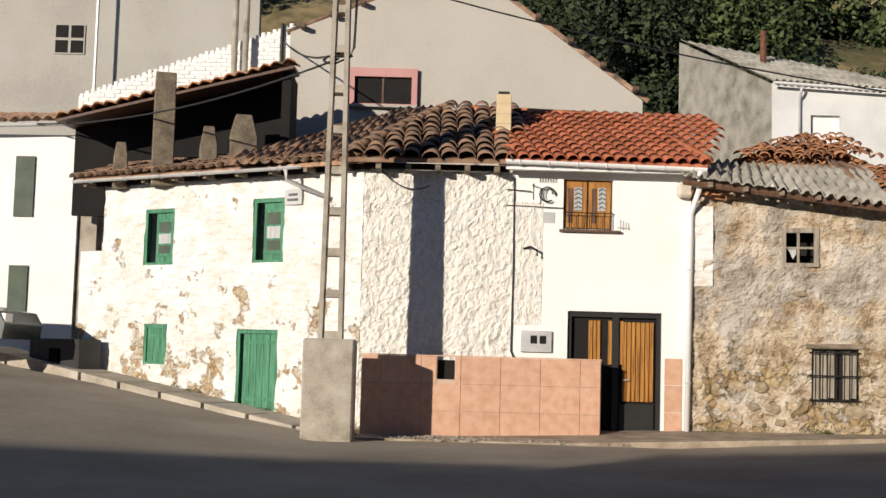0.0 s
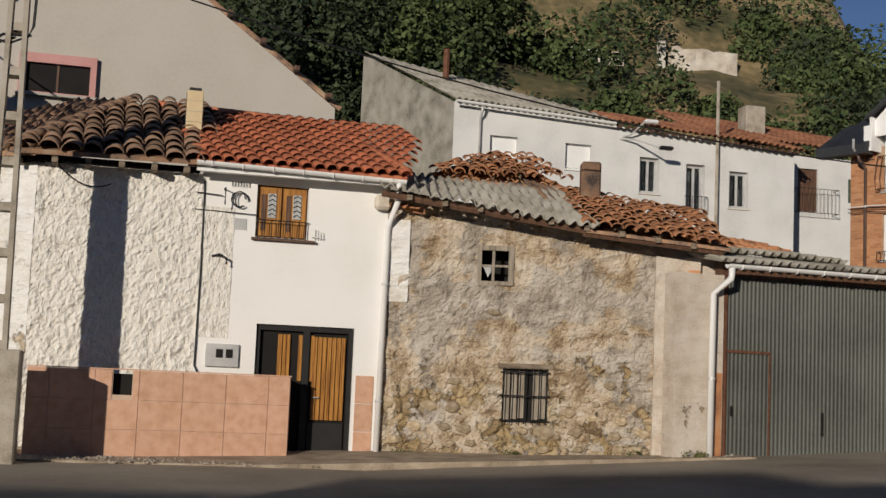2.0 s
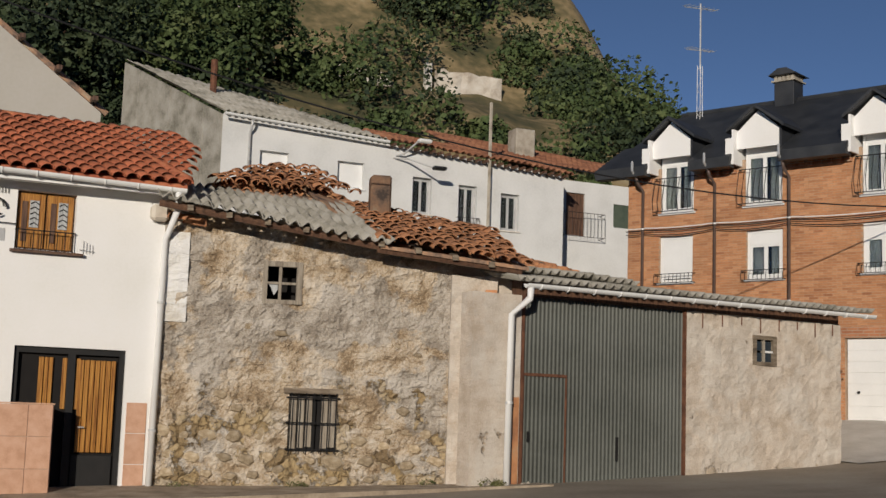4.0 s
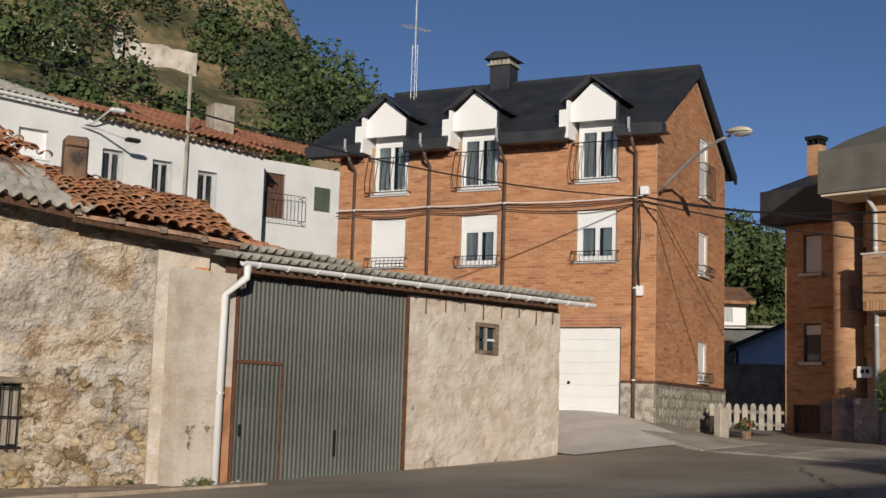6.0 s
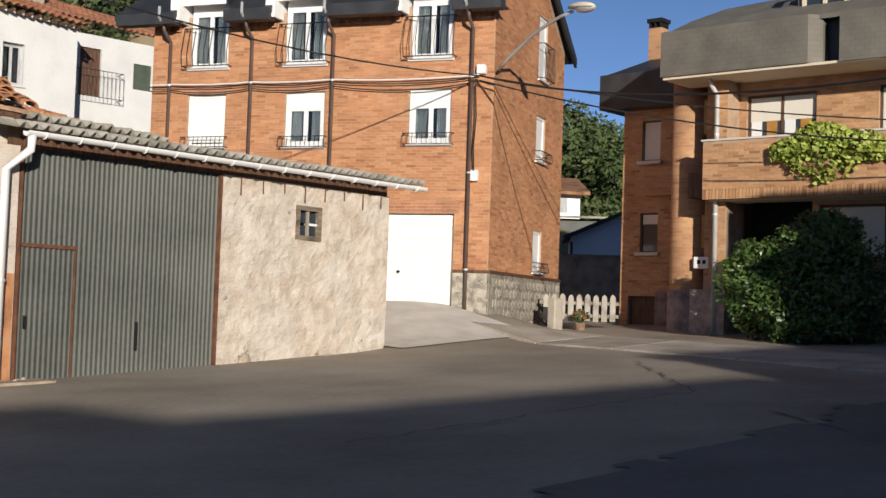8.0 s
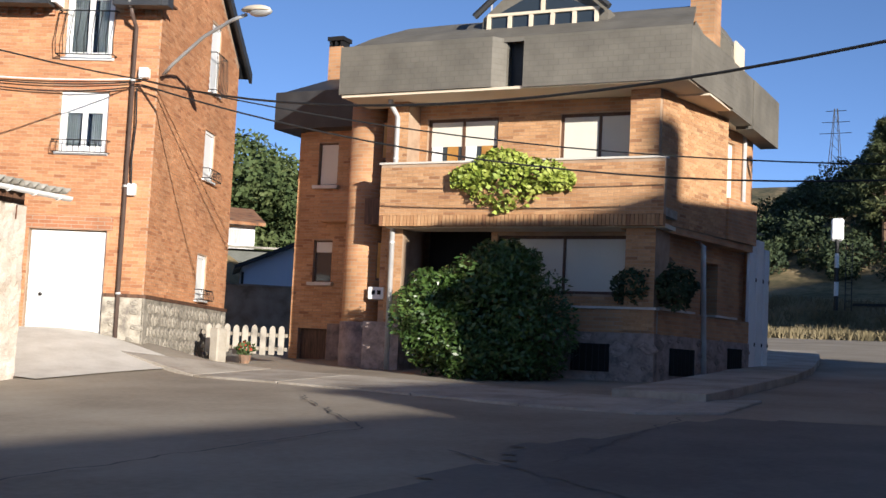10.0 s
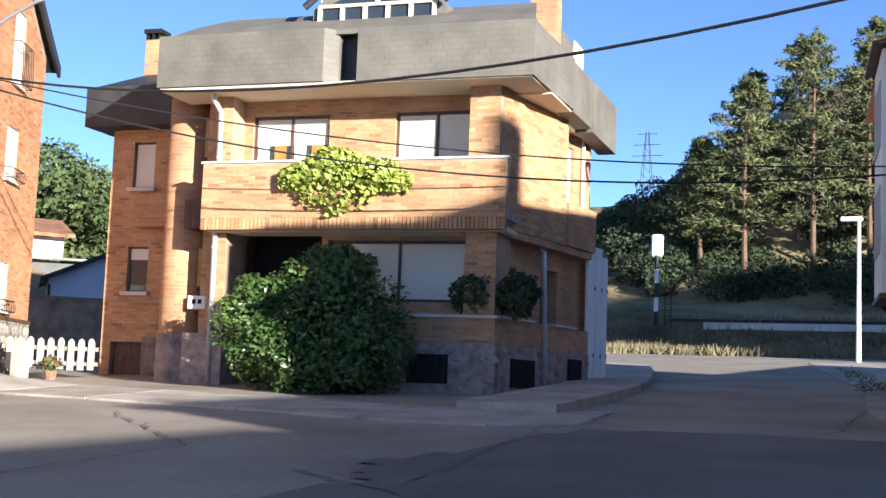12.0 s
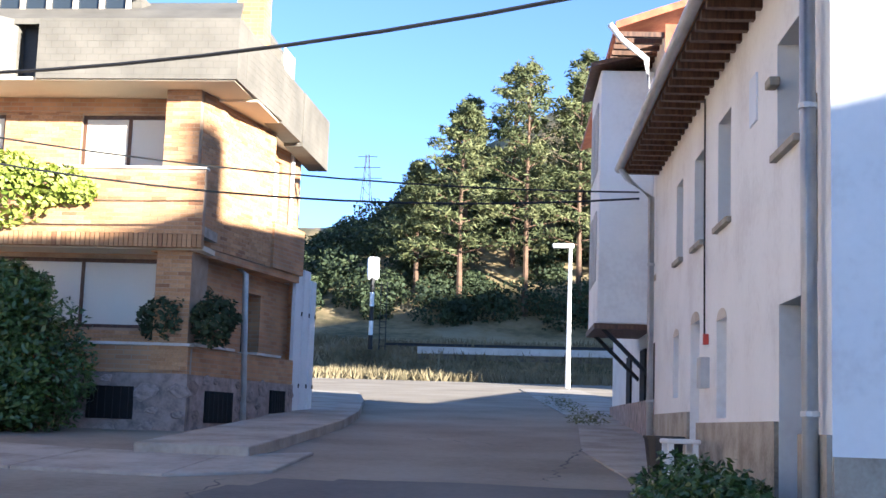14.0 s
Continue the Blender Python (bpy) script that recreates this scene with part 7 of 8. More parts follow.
wave_sheet("roof", (-9, -0.5, 6.95), (0.3, -0.5, 7.3), (-9, 3, 8.0), (0.3, 3, 8.0), 0.26, 0.05, 8, M["old_tile"], left, "old tile roof", 0.04, 0.03, True)
gutter(left, (-9, -0.55, 6.85), (0.2, -0.55, 7.15), "gutter", 0.07)
part("pier", B(0.02, 0.45, 0.1, 0.5, 0.8, 6.9), M["concrete"], left)
tub = WALL_A @ Vector((-7.3, -0.5, 0))
single("stone_trough", holed(bmesh.new(), -0.75, 0.75, 0.62, -0.2, -0.3, 0.3, [(-0.15, 0.2, 0.05, 0.42)]), M["grey_plastic"], "dark low trough beside the house wall", "trough", Matrix.Translation((tub.x, tub.y, ground_z(tub.x, tub.y))) @ pose(0, 0, 0, 0, 0, -32))
# parked car
car = thing("car", Matrix.Translation((-10.55, 27.2, ground_z(-10.55, 27.2) + 0.02)) @ pose(0, 0, 0, 0, 0, -10), "dark green parked car", "car")
part("body", prism(bmesh.new(), [(-2.1, 0.3), (2.05, 0.3), (2.1, 0.6), (1.95, 0.85), (1.0, 1.0), (0.3, 1.42), (-1.5, 1.42), (-2.05, 1.0)], -0.8, 0.8), M["car_paint"], car)
for x in (-1.3, 1.3):
    w = part("wheel", tube(bmesh.new(), [(x, -0.84, 0.32), (x, -0.62, 0.32)], 0.32, 16), M["black_rubber"], car)
    part("rim", tube(bmesh.new(), [(x, -0.86, 0.32), (x, -0.84, 0.32)], 0.2, 12), M["steel"], w)
part("headlight", B(1.92, 2.08, -0.75, -0.45, 0.62, 0.8), M["steel"], car)

# ---- white house on the shaded side of the street ----
WALL_H = at_wall(16.6, 7.4, 83.0)
street = thing("street_house", WALL_H, "long white rendered house with grey plinth on the shaded side", "house")
H_WIN = [(0.69, 1.55, 4.42, 5.42), (3.95, 4.78, 4.26, 5.45), (5.84, 6.61, 4.28, 5.40), (7.70, 8.36, 4.31, 5.39), (4.16, 4.8, 2.15, 3.22), (6.1, 6.85, 0.9, 3.34), (8.0, 8.55, 2.45, 3.29)]
H_DOOR = (0.62, 1.48, 0.9, 3.1)
part("wall", holed(bmesh.new(), -0.35, 10.8, 6.15, 0.6, -0.4, 0.0, H_WIN + [H_DOOR], 0.6, 0.008), M["shade_white"], street)
for i, (a, b, c, d) in enumerate(H_WIN):
    w = part("window", B(a, b, -0.30, -0.24, c, d), M["shade_white"] if i > 3 else M["grey_wood"], street, "recessed window" if i < 4 else "blocked-up white niche")
    if i < 4:
        part("pane", B(a + 0.08, b - 0.08, -0.239, -0.23, c + 0.08, d - 0.08), M["glass"], w)
        part("sill", B(a - 0.05, b + 0.05, -0.2, 0.06, c - 0.06, c), M["concrete"], w)
# panel closes the doorway; the shade inside is its near-black
part("door", B(H_DOOR[0], H_DOOR[1], -0.34, -0.28, 0.9, 3.1), M["dark"], street, "doorway filled near-black for the shade inside")
for a, b in ((1.49, 6.08), (6.87, 10.8), (-0.35, 0.6)):
    part("plinth", B(a, b, 0.001, 0.04, 0.6, 2.0 + 0.028 * (a + b) / 2), M["concrete"], street, "grey cement plinth")
# wall in shade; the sky's blue light on it is put into the colour
part("end_wall", B(-0.35, 0.05, -9.0, -0.41, 0.3, 8.2), M["pale_blue"], street, "end wall with the sky's blue on its shade painted in")
part("end_plinth", B(-0.40, -0.351, -9.0, 0.0, 0.3, 1.85), M["concrete"], street)
part("rear_wall", B(0.41, 28, -9.0, -8.6, 0.3, 6.2), M["shade_white"], street)
part("roof", slab(bmesh.new(), [(-0.45, 0.55, 6.2), (10.9, 0.55, 6.2), (10.9, -4.5, 8.6), (-0.45, -4.5, 8.6)], 0.12), M["orange_tile"], street)
part("roof", slab(bmesh.new(), [(-0.1, -9.4, 6.2), (10.9, -9.4, 6.2), (10.9, -4.5, 8.6), (-0.45, -4.5, 8.6)], 0.12), M["orange_tile"], street)
for k in range(31):
    part("rafter", B(-0.3 + 0.36 * k, -0.2 + 0.36 * k, 0.0, 0.52, 5.98, 6.07), M["brown"], street)
part("eave_boards", B(-0.4, 10.8, 0.0, 0.52, 6.07, 6.09), M["brown"], street)
gutter(street, (-0.4, 0.60, 6.12), (10.9, 0.60, 6.12), "gutter", 0.07)
downpipe(street, [(-0.12, 0.6, 6.05), (-0.12, 0.5, 5.9), (-0.12, 0.12, 5.6), (-0.12, 0.10, 1.0)], "gutter", 0.06)
downpipe(street, [(10.5, 0.6, 6.05), (10.5, 0.5, 5.9), (10.5, 0.12, 5.6), (10.5, 0.10, 1.4)], "gutter", 0.05)
part("plate", B(2.45, 2.80, 0.001, 0.02, 4.95, 5.42), M["pale_blue"], street, "small pale blue plate")
part("wall_cable", tube(bmesh.new(), [(5.6, 0.03, 5.95), (5.55, 0.03, 4.0), (5.5, 0.03, 3.0)], 0.012, 5), M["black_rubber"], street)
part("meter_box", B(5.3, 5.62, 0.0, 0.1, 2.5, 2.85), M["gutter"], street)
part("red_lamp", B(5.38, 5.44, 0.0, 0.06, 3.0, 3.12), M["red_plastic"], street)
part("spalled_edge", holed(bmesh.new(), 0.06, 0.17, 4.6, 3.3, 0.001, 0.012, (), 0.1, 0.006, 2.0, 6.0), M["concrete"], street, "cracked plaster beside the pipe")
part("cable_clamp", B(1.42, 1.62, 0.0, 0.10, 5.02, 5.10, 0.01), M["concrete"], street)
for u, w, z0, z1 in ((4.16, 0.64, 3.22, 3.34), (6.1, 0.75, 3.34, 3.47), (8.0, 0.55, 3.29, 3.39)):
    arch = [(u + w / 2 + w / 2 * math.cos(math.pi * k / 8), z0 + (z1 - z0) * math.sin(math.pi * k / 8)) for k in range(9)]
    part("arch_head", prism(bmesh.new(), arch, 0.001, 0.006), M["plaster"], street, "shallow arched head of a blocked opening")
bay = thing("bay_house", WALL_H, "tall white house with an overhanging bay and red roof", "house")
part("wall", holed(bmesh.new(), 10.85, 20, 8.4, 0.8, -0.6, -0.1, [(11.2, 11.75, 4.5, 5.6)]), M["shade_white"], bay)
w = part("window", B(11.2, 11.75, -0.35, -0.3, 4.5, 5.6), M["grey_wood"], bay, "narrow shuttered window")
part("sill", B(11.15, 11.8, -0.3, -0.05, 4.44, 4.5), M["concrete"], w)
by = part("bay", B(12.2, 14.4, -0.1, 0.82, 3.75, 8.1, 0.02), M["shade_white"], bay, "overhanging enclosed white bay")
part("bay_floor", B(12.15, 14.45, -0.1, 0.86, 3.66, 3.749), M["brown"], by)
for z in (4.5, 6.4):
    for u in (12.5, 13.4):
        part("bay_window", B(u, u + 0.7, 0.821, 0.84, z, z + 1.2), M["curtain"], by)
part("bay_eave", slab(bmesh.new(), [(12.0, 1.0, 8.18), (14.6, 1.0, 8.18), (14.6, -0.1, 8.45), (12.0, -0.1, 8.45)], 0.07), M["brown"], by)
for x in (12.35, 14.2):
    part("bracket", tube(bmesh.new(), [(x, -0.1, 2.9), (x, 0.7, 3.68)], 0.04, 5), M["iron"], bay)
# near-black panels painted as the shade inside open doorways
for x in (11.3, 12.9, 15.5):
    part("door", B(x, x + 0.8, -0.099, -0.06, 1.5, 3.4), M["dark"], bay, "doorway filled near-black for the shade inside")
part("plinth", B(10.9, 19.9, -0.099, -0.04, 0.8, 2.5), M["stone_dado"], bay)
part("roof", slab(bmesh.new(), [(10.7, 0.7, 8.5), (20.2, 0.7, 8.5), (20.2, -5, 10.5), (10.7, -5, 10.5)], 0.12), M["red_tile"], bay, "red tile roof")
for k in range(14):
    part("rafter", B(10.85 + 0.36 * k, 10.95 + 0.36 * k, -0.1, 0.66, 8.30, 8.38), M["brown"], bay)
part("red_gable", B(10.80, 10.849, -5, -0.1, 6.2, 8.5), M["red_paint"], bay, "red painted gable above the lower roof")
downpipe(bay, [(10.7, 0.8, 8.45), (10.72, 0.6, 8.2), (10.75, 0.2, 7.9), (10.78, 0.1, 7.0)], "pvc", 0.05, clips=False)

# ---- plain unseen houses across the street, behind the viewer, sized to cast its shade ----
for x0, x1, top in ((-48, -21, 8.8), (-20.8, -14.2, 9.6), (-14, -3.2, 9.0), (-3, 2.0, 10.0), (2.2, 14, 13.0)):
    row = thing("opposite_house", Matrix.Translation((x0, -14.4, 0)), "plain unseen house across the street that casts its shade", "house", "houses across the street")
    part("wall", B(0, x1 - x0, -9, 0, -0.5, top - 0.2), M["shade_white"], row)
    part("roof", slab(bmesh.new(), [(-0.1, 0.4, top), (x1 - x0 + 0.1, 0.4, top), (x1 - x0 + 0.1, -9.4, top), (-0.1, -9.4, top)], 0.2), M["orange_tile"], row)
    if x0 == 2.2:
        part("chimney", B(3.2, 3.9, -0.4, 0.3, top, top + 1.6), M["brick_f"], row)

# ---- plants ----
bush = thing("laurel_bush", Matrix.Translation((25.3, 18.75, 1.5)), "large rounded glossy laurel bush before the house", "bush")
lumps = [(-0.35, 1.2, 1.35, 0.7, 0.7, 0.9), (0, 0, 1.25, 1.0, 1.15, 1.15), (-0.1, 0.8, 1.05, 0.8, 0.85, 0.9), (0.1, -0.75, 1.1, 0.85, 0.8, 1.0), (0, 0.1, 1.9, 0.75, 0.85, 0.85), (-0.3, 0, 0.6, 0.8, 1.0, 0.6), (0.1, -0.2, 2.2, 0.5, 0.6, 0.6)]
leaf_mass("crown", lumps, M["laurel"], 4200, 0.055, bush, seed=3, narrow=0.42)
bm = bmesh.new()
for k in range(5):
    tube(bm, [(0.1 * math.cos(k), 0.1 * math.sin(k), 0), (0.5 * math.cos(k * 1.3), 0.6 * math.sin(k * 1.3), 1.3)], 0.04, 5, 0.015)
part("stems", bm, M["bark"], bush)
for i, (u, y) in enumerate(((1.78, -0.42), (2.56, -0.36))):
    sh = thing("clipped_shrub", WALL_F @ Matrix.Translation((u, y, 3.14)), "dark clipped round shrub on the ledge", "shrub", "clipped shrubs")
    leaf_mass("crown", [(0, 0, 0.40, 0.46 - 0.06 * i, 0.40, 0.42)], M["dark_shrub"], 1500, 0.05, sh, seed=9 + i)
    part("stem", tube(bmesh.new(), [(0, 0, 0), (0, 0, 0.4)], 0.04, 6), M["bark"], sh)
vine = thing("vine", WALL_F @ Matrix.Translation((0, -0.95, 0)), "yellow-green vine spilling over the balcony", "vine")
leaf_mass("leaves", [(-0.8, -0.05, 5.45, 0.75, 0.22, 0.55), (-0.1, -0.05, 5.6, 0.7, 0.2, 0.35), (-1.5, -0.05, 5.6, 0.5, 0.15, 0.25), (-0.8, -0.05, 5.9, 0.55, 0.2, 0.25), (0.35, -0.05, 5.5, 0.35, 0.12, 0.2)], M["vine"], 800, 0.055, vine, seed=4, narrow=0.75)
part("stem", tube(bmesh.new(), [(-0.8, 0.1, 5.0), (-0.8, -0.02, 5.9)], 0.02, 5), M["bark"], vine)
hedge = thing("garden_shrub", Matrix.Translation((17.0, 8.35, 1.1)), "dark green conifer shrub beside the white house", "shrub")
leaf_mass("crown", [(0.5, 0, 0.3, 0.6, 0.45, 0.42), (-0.3, -0.3, 0.25, 0.55, 0.4, 0.38), (1.2, -0.1, 0.2, 0.5, 0.4, 0.35)], M["laurel"], 2600, 0.035, hedge, seed=6)
for k in range(3):
    part("stem", tube(bmesh.new(), [(0.5 * k - 0.1, 0, -0.1), (0.5 * k, -0.05, 0.3)], 0.025, 5), M["bark"], hedge)
rnd = random.Random(17)
crowns = [[], []]
for k in range(420):
    x, y = rnd.uniform(-22, 47), rnd.uniform(53, 98)
    if noise.noise(Vector((x * 0.09, y * 0.09, 7))) < -0.12 or (38 < x and y < 62) or (25 < x < 38 and 64 < y < 75):
        continue
    r = rnd.uniform(0.8, 2.6)
    crowns[k % 2].append((x, y, hill_z(x, y) + r * 0.45, r * 1.2, r, r * 0.85))
for k in range(46):
    x, r = -4 + 0.78 * k + rnd.uniform(-0.4, 0.4), rnd.uniform(1.3, 2.3)
    y = rnd.uniform(55.5, 61)
    if x > 25:
        continue
    crowns[1].append((x, y, hill_z(x, y) + r * 0.6, r * 1.2, r, r * 0.95))
for k in range(26):
    x, y, r = rnd.uniform(38.5, 45), rnd.uniform(66, 78), rnd.uniform(0.9, 1.7)
    crowns[0].append((x, y, hill_z(x, y) + r * 0.4, r * 1.2, r, r * 0.8))
for k, mt in ((0, "shrub"), (1, "dark_shrub")):
    leaf_mass("hill_shrubs", crowns[k], M[mt], 560, 0.17, None, "green and olive shrubs scattered over the hillside", "shrubs", "stuff", 20 + k, narrow=0.6)
trees = [(22, 58, 2.2), (3, 56, 4.0), (8, 60, 4.2), (14, 62, 3.4), (36, 80, 2.6), (30, 86, 3.6), (18, 66, 3.2), (38, 88, 3.0)]
for i, (x, y, r) in enumerate(trees):
    tr = thing("hill_tree", Matrix.Translation((x, y, hill_z(x, y))), "broad dark green tree on the hillside", "tree", "hillside trees")
    leaf_mass("crown", [(rnd.uniform(-r, r) * 0.6, rnd.uniform(-r, r) * 0.6, r * rnd.uniform(0.7, 1.5), r * 0.6, r * 0.6, r * 0.55) for _ in range(7)], M["dark_shrub"] if i % 3 else M["shrub"], 1100, 0.15, tr, seed=40 + i, narrow=0.6)
    part("trunk", tube(bmesh.new(), [(0, 0, -0.5), (0.1, 0, r)], 0.18, 6, 0.08), M["bark"], tr)
for i, (x, y, w, h) in enumerate(((34.5, 74.0, 4.4, 1.3), (27.4, 73.0, 2.8, 0.9), (20.0, 74.0, 2.5, 3.0))):
    z = hill_z(x, y)
    rn = thing("ruined_wall", Matrix.Translation((x - w / 2, y, z)), "pale ruined masonry wall on the hillside", "ruin", "ruins")
    part("wall", holed(bmesh.new(), 0, w, lambda u, h=h: h + 0.2 * noise.noise(Vector((u * 1.6, i, 0))), -1.5, 0, 0.5, (), 0.4, 0.1), M["rock"] if i == 2 else M["plaster"], rn)
    part("post", B(-0.8, -0.4, 0, 0.4, -1, h + 0.3), M["pale_slab"], rn)
rocks = STONES
for k in range(70):
    x, y, s = rnd.uniform(3.5, 10.5), rnd.uniform(36.5, 45), rnd.uniform(0.4, 1.3)
    ob = tagged(new("boulder", rocks[k % 6]), "pale rubble boulder on the slope", "boulder", "boulders")
    ob.matrix_world = Matrix.Translation((x, y, hill_z(x, y) + 0.1)) @ pose(0, 0, 0, rnd.uniform(0, 90), rnd.uniform(0, 90), rnd.uniform(0, 90)) @ Matrix.Diagonal((s, s, s, 1))
# pines on the slope beyond the street
def pine(x, y, h, seed):
    """A pine with bare lower trunk, rising limbs and flat sprays of needles in uneven tiers."""
    z = pine_hill_z(x, y)
    tr = thing("pine_tree", Matrix.Translation((x, y, z)), "tall pine with open tiered branches", "tree", "pines")
    r = random.Random(seed)
    lean = r.uniform(-0.3, 0.3)
    part("trunk", tube(bmesh.new(), [(0, 0, -1), (lean, 0.1, h * 0.5), (lean * 0.4, 0, h)], 0.24, 7, 0.04), M["bark"], tr)
    lumps, limbs = [], bmesh.new()
    n = 40
    for k in range(n):
        t = 0.26 + 0.72 * k / (n - 1)
        reach = h * 0.21 * (1 - ((t - 0.26) / 0.74) ** 1.7) * r.uniform(0.55, 1.15) + 0.35
        if t < 0.42:
            reach *= r.uniform(0.4, 1.0)
        a = k * 2.399 + r.uniform(-0.5, 0.5)
        rise = reach * (0.05 + 0.55 * t)
        d = Vector((math.cos(a), math.sin(a), 0))
        tip = Vector((lean * 0.7, 0, h * t)) + d * reach + Vector((0, 0, rise))
        tube(limbs, [(lean * 0.7, 0, h * t), tip], 0.05, 4, 0.015)
        for q in (0.55, 0.8, 1.0):
            c = Vector((lean * 0.7, 0, h * t)).lerp(tip, q) + Vector((r.uniform(-0.25, 0.25), r.uniform(-0.25, 0.25), r.uniform(0, 0.2)))
            w = 0.35 + 0.24 * reach * (1.25 - q * 0.4)
            lumps.append((c.x, c.y, c.z, w, w, 0.22 + 0.12 * w))
    lumps.append((lean * 0.4, 0, h, 0.3, 0.3, 0.7))
    part("branchwork", limbs, M["bark"], tr)
    leaf_mass("crown", lumps, M["needles"], 46, 0.26, tr, seed=seed, narrow=0.2)


for i, (x, y, h) in enumerate(((96, 18.2, 17.5), (95, 22.6, 14.5), (97, 14.6, 16.5), (98, 10, 16.5), (103, 20, 15), (105, 8, 17), (97, 26, 9.5), (102, 4, 17), (108, 15, 15), (99, -2, 16), (106, 24, 11), (110, 11, 16), (104, 13, 15), (100, 7, 16))):
    pine(x, y, h, 70 + i)
lump = []
for k in range(240):
    x, y = rnd.uniform(90, 125), rnd.uniform(-8, 45)
    r = rnd.uniform(0.9, 2.2)
    lump.append((x, y, pine_hill_z(x, y) + 0.5 * r, r * 1.2, r, r * 0.8))
leaf_mass("slope_shrubs", lump, M["dark_shrub"], 800, 0.14, None, "dark undergrowth on the wooded slope", "shrubs", "stuff", 91, narrow=0.6)
verts, faces = [], []
for k in range(30000):
    x, y = rnd.uniform(67, 84), rnd.uniform(-6, 40)
    z = max(ground_z(x, y), pine_hill_z(x, y) if x > 74 else 0)
    h, a = rnd.uniform(0.2, 0.55) * (1 + 0.9 * max(0, noise.noise(Vector((x * 0.5, y * 0.5, 2))))), rnd.uniform(0, 3.14)
    dx, dy = 0.035 * math.cos(a), 0.07 * math.sin(a)
    i = len(verts)
    verts += [(x - dx, y - dy, z), (x + dx, y + dy, z), (x + rnd.uniform(-0.3, 0.3), y + rnd.uniform(-0.3, 0.3), z + h)]
    faces.append((i, i + 1, i + 2))
me = bpy.data.meshes.new("dry_grass")
me.from_pydata(verts, [], faces)
me.materials.append(M["dry_grass"])
tagged(new("dry_grass", me), "tall dry straw-coloured grass along the far road", "grass", kind="stuff")

# ---- street furniture far off, wires, pavement ----
lampost = thing("street_lamp", Matrix.Translation((60.72, 12.55, 0)), "pale steel street lamp post", "street lamp")
part("post", tube(bmesh.new(), [(0, 0, 3.2), (0, 0, 9.4)], 0.11, 8, 0.07), M["pvc"], lampost)
part("head", B(-0.2, 0.2, -0.15, 0.75, 9.4, 9.58, 0.05), M["pvc"], lampost)
sig = thing("rail_signal", Matrix.Translation((78.4, 24.9, 0)), "railway signal with white head and ladder", "signal")
for k in range(5):
    part("post_band", tube(bmesh.new(), [(0, 0, 6.0 + 0.8 * k), (0, 0, 6.8 + 0.8 * k)], 0.13, 6), M["pvc"] if k % 2 else M["iron"], sig)
part("head", B(-0.1, 0.1, -0.35, 0.35, 9.9, 11.2, 0.1), M["pvc"], sig)
for yy in (-0.85, -0.5):
    part("ladder_rail", tube(bmesh.new(), [(0, yy, 6.0), (0, yy, 9.8)], 0.03, 4), M["iron"], sig)
for k in range(11):
    part("rung", tube(bmesh.new(), [(0, -0.85, 6.2 + 0.34 * k), (0, -0.5, 6.2 + 0.34 * k)], 0.02, 4), M["iron"], sig)
rail = thing("trackside_wall", Matrix.Translation((80.5, 0, 0)), "low stone wall with white rail along the track", "wall")
part("wall", B(0, 0.5, -10, 22.6, 3.5, 5.95), M["sooty_stone"], rail)
part("coping", B(-0.1, 0.6, -10, 22.6, 5.951, 6.35, 0.03), M["pale_slab"], rail)
part("rail", B(0.2, 0.3, -10, 24.5, 6.40, 6.55), M["iron"], rail)
pyl = thing("pylon", Matrix.Translation((295, 76.6, 44)), "distant lattice power pylon", "pylon")
for sx, sy in ((-1, -1), (1, -1), (1, 1), (-1, 1)):
    part("leg", tube(bmesh.new(), [(sx * 1.6, sy * 1.6, 0), (sx * 0.3, sy * 0.3, 18.5)], 0.08, 4), M["iron"], pyl)
for z, w in ((13, 3.5), (15.5, 3.0), (18, 2.2)):
    part("cross_arm", tube(bmesh.new(), [(0, -w, z), (0, w, z)], 0.07, 4), M["iron"], pyl)
for k in range(8):
    w = 1.6 - 1.3 * k / 8
    part("brace", tube(bmesh.new(), [(-w, -w, 2.2 * k), (-w, w, 2.2 * k + 2.2)], 0.05, 4), M["iron"], pyl)
EB = WALL_E @ Vector((-1.25, -0.25, 7.15))
for nm, a, b, d, r in (("overhead_cable", (-1.88, 22.4, 8.6), EB, 1.1, 0.016), ("overhead_cable", EB, (16.5, 8.2, 5.55), 0.75, 0.020), ("overhead_cable", EB, WALL_H @ Vector((10.6, 0.3, 5.7)), 0.55, 0.014), ("overhead_cable", EB + Vector((0, 0, -0.1)), WALL_H @ Vector((10.6, 0.3, 5.6)), 0.85, 0.017), ("overhead_cable", (-1.9, 22.3, 7.0), (-9.5, 30.2, 7.1), 0.3, 0.02), ("overhead_cable", (-1.9, 22.3, 7.1), (-4.2, 33.3, 9.9), 0.2, 0.022)):
    single(nm, tube(bmesh.new(), sag(a, b, d, 18), r, 5), M["black_rubber"], "black overhead cable across the street", "cable", group="overhead cables")
walkway("kerb", [(21.6, 24.6), (21.0, 20.5), (20.3, 17.5), (19.7, 15.4), (19.5, 13.6), (20.4, 12.7)], (1, 0.1), 2.6, 0.035, M["pave"], "low worn cement apron round the houses", 2.6)
walkway("kerb", [(22.0, 13.5), (23.6, 13.6), (28.7, 14.0), (32.5, 14.6), (38.0, 15.8), (41.6, 16.7), (44.0, 17.4)], (0.02, 1), 1.5, 0.15, M["pave"], "worn raised kerb along the side street", 2.4)
PATCH = [(19.7, 12.5), (19.9, 8.4), (8.0, 3.5), (2.0, 2.5), (2.0, 9.0), (9.0, 12.2), (15.0, 12.7)]
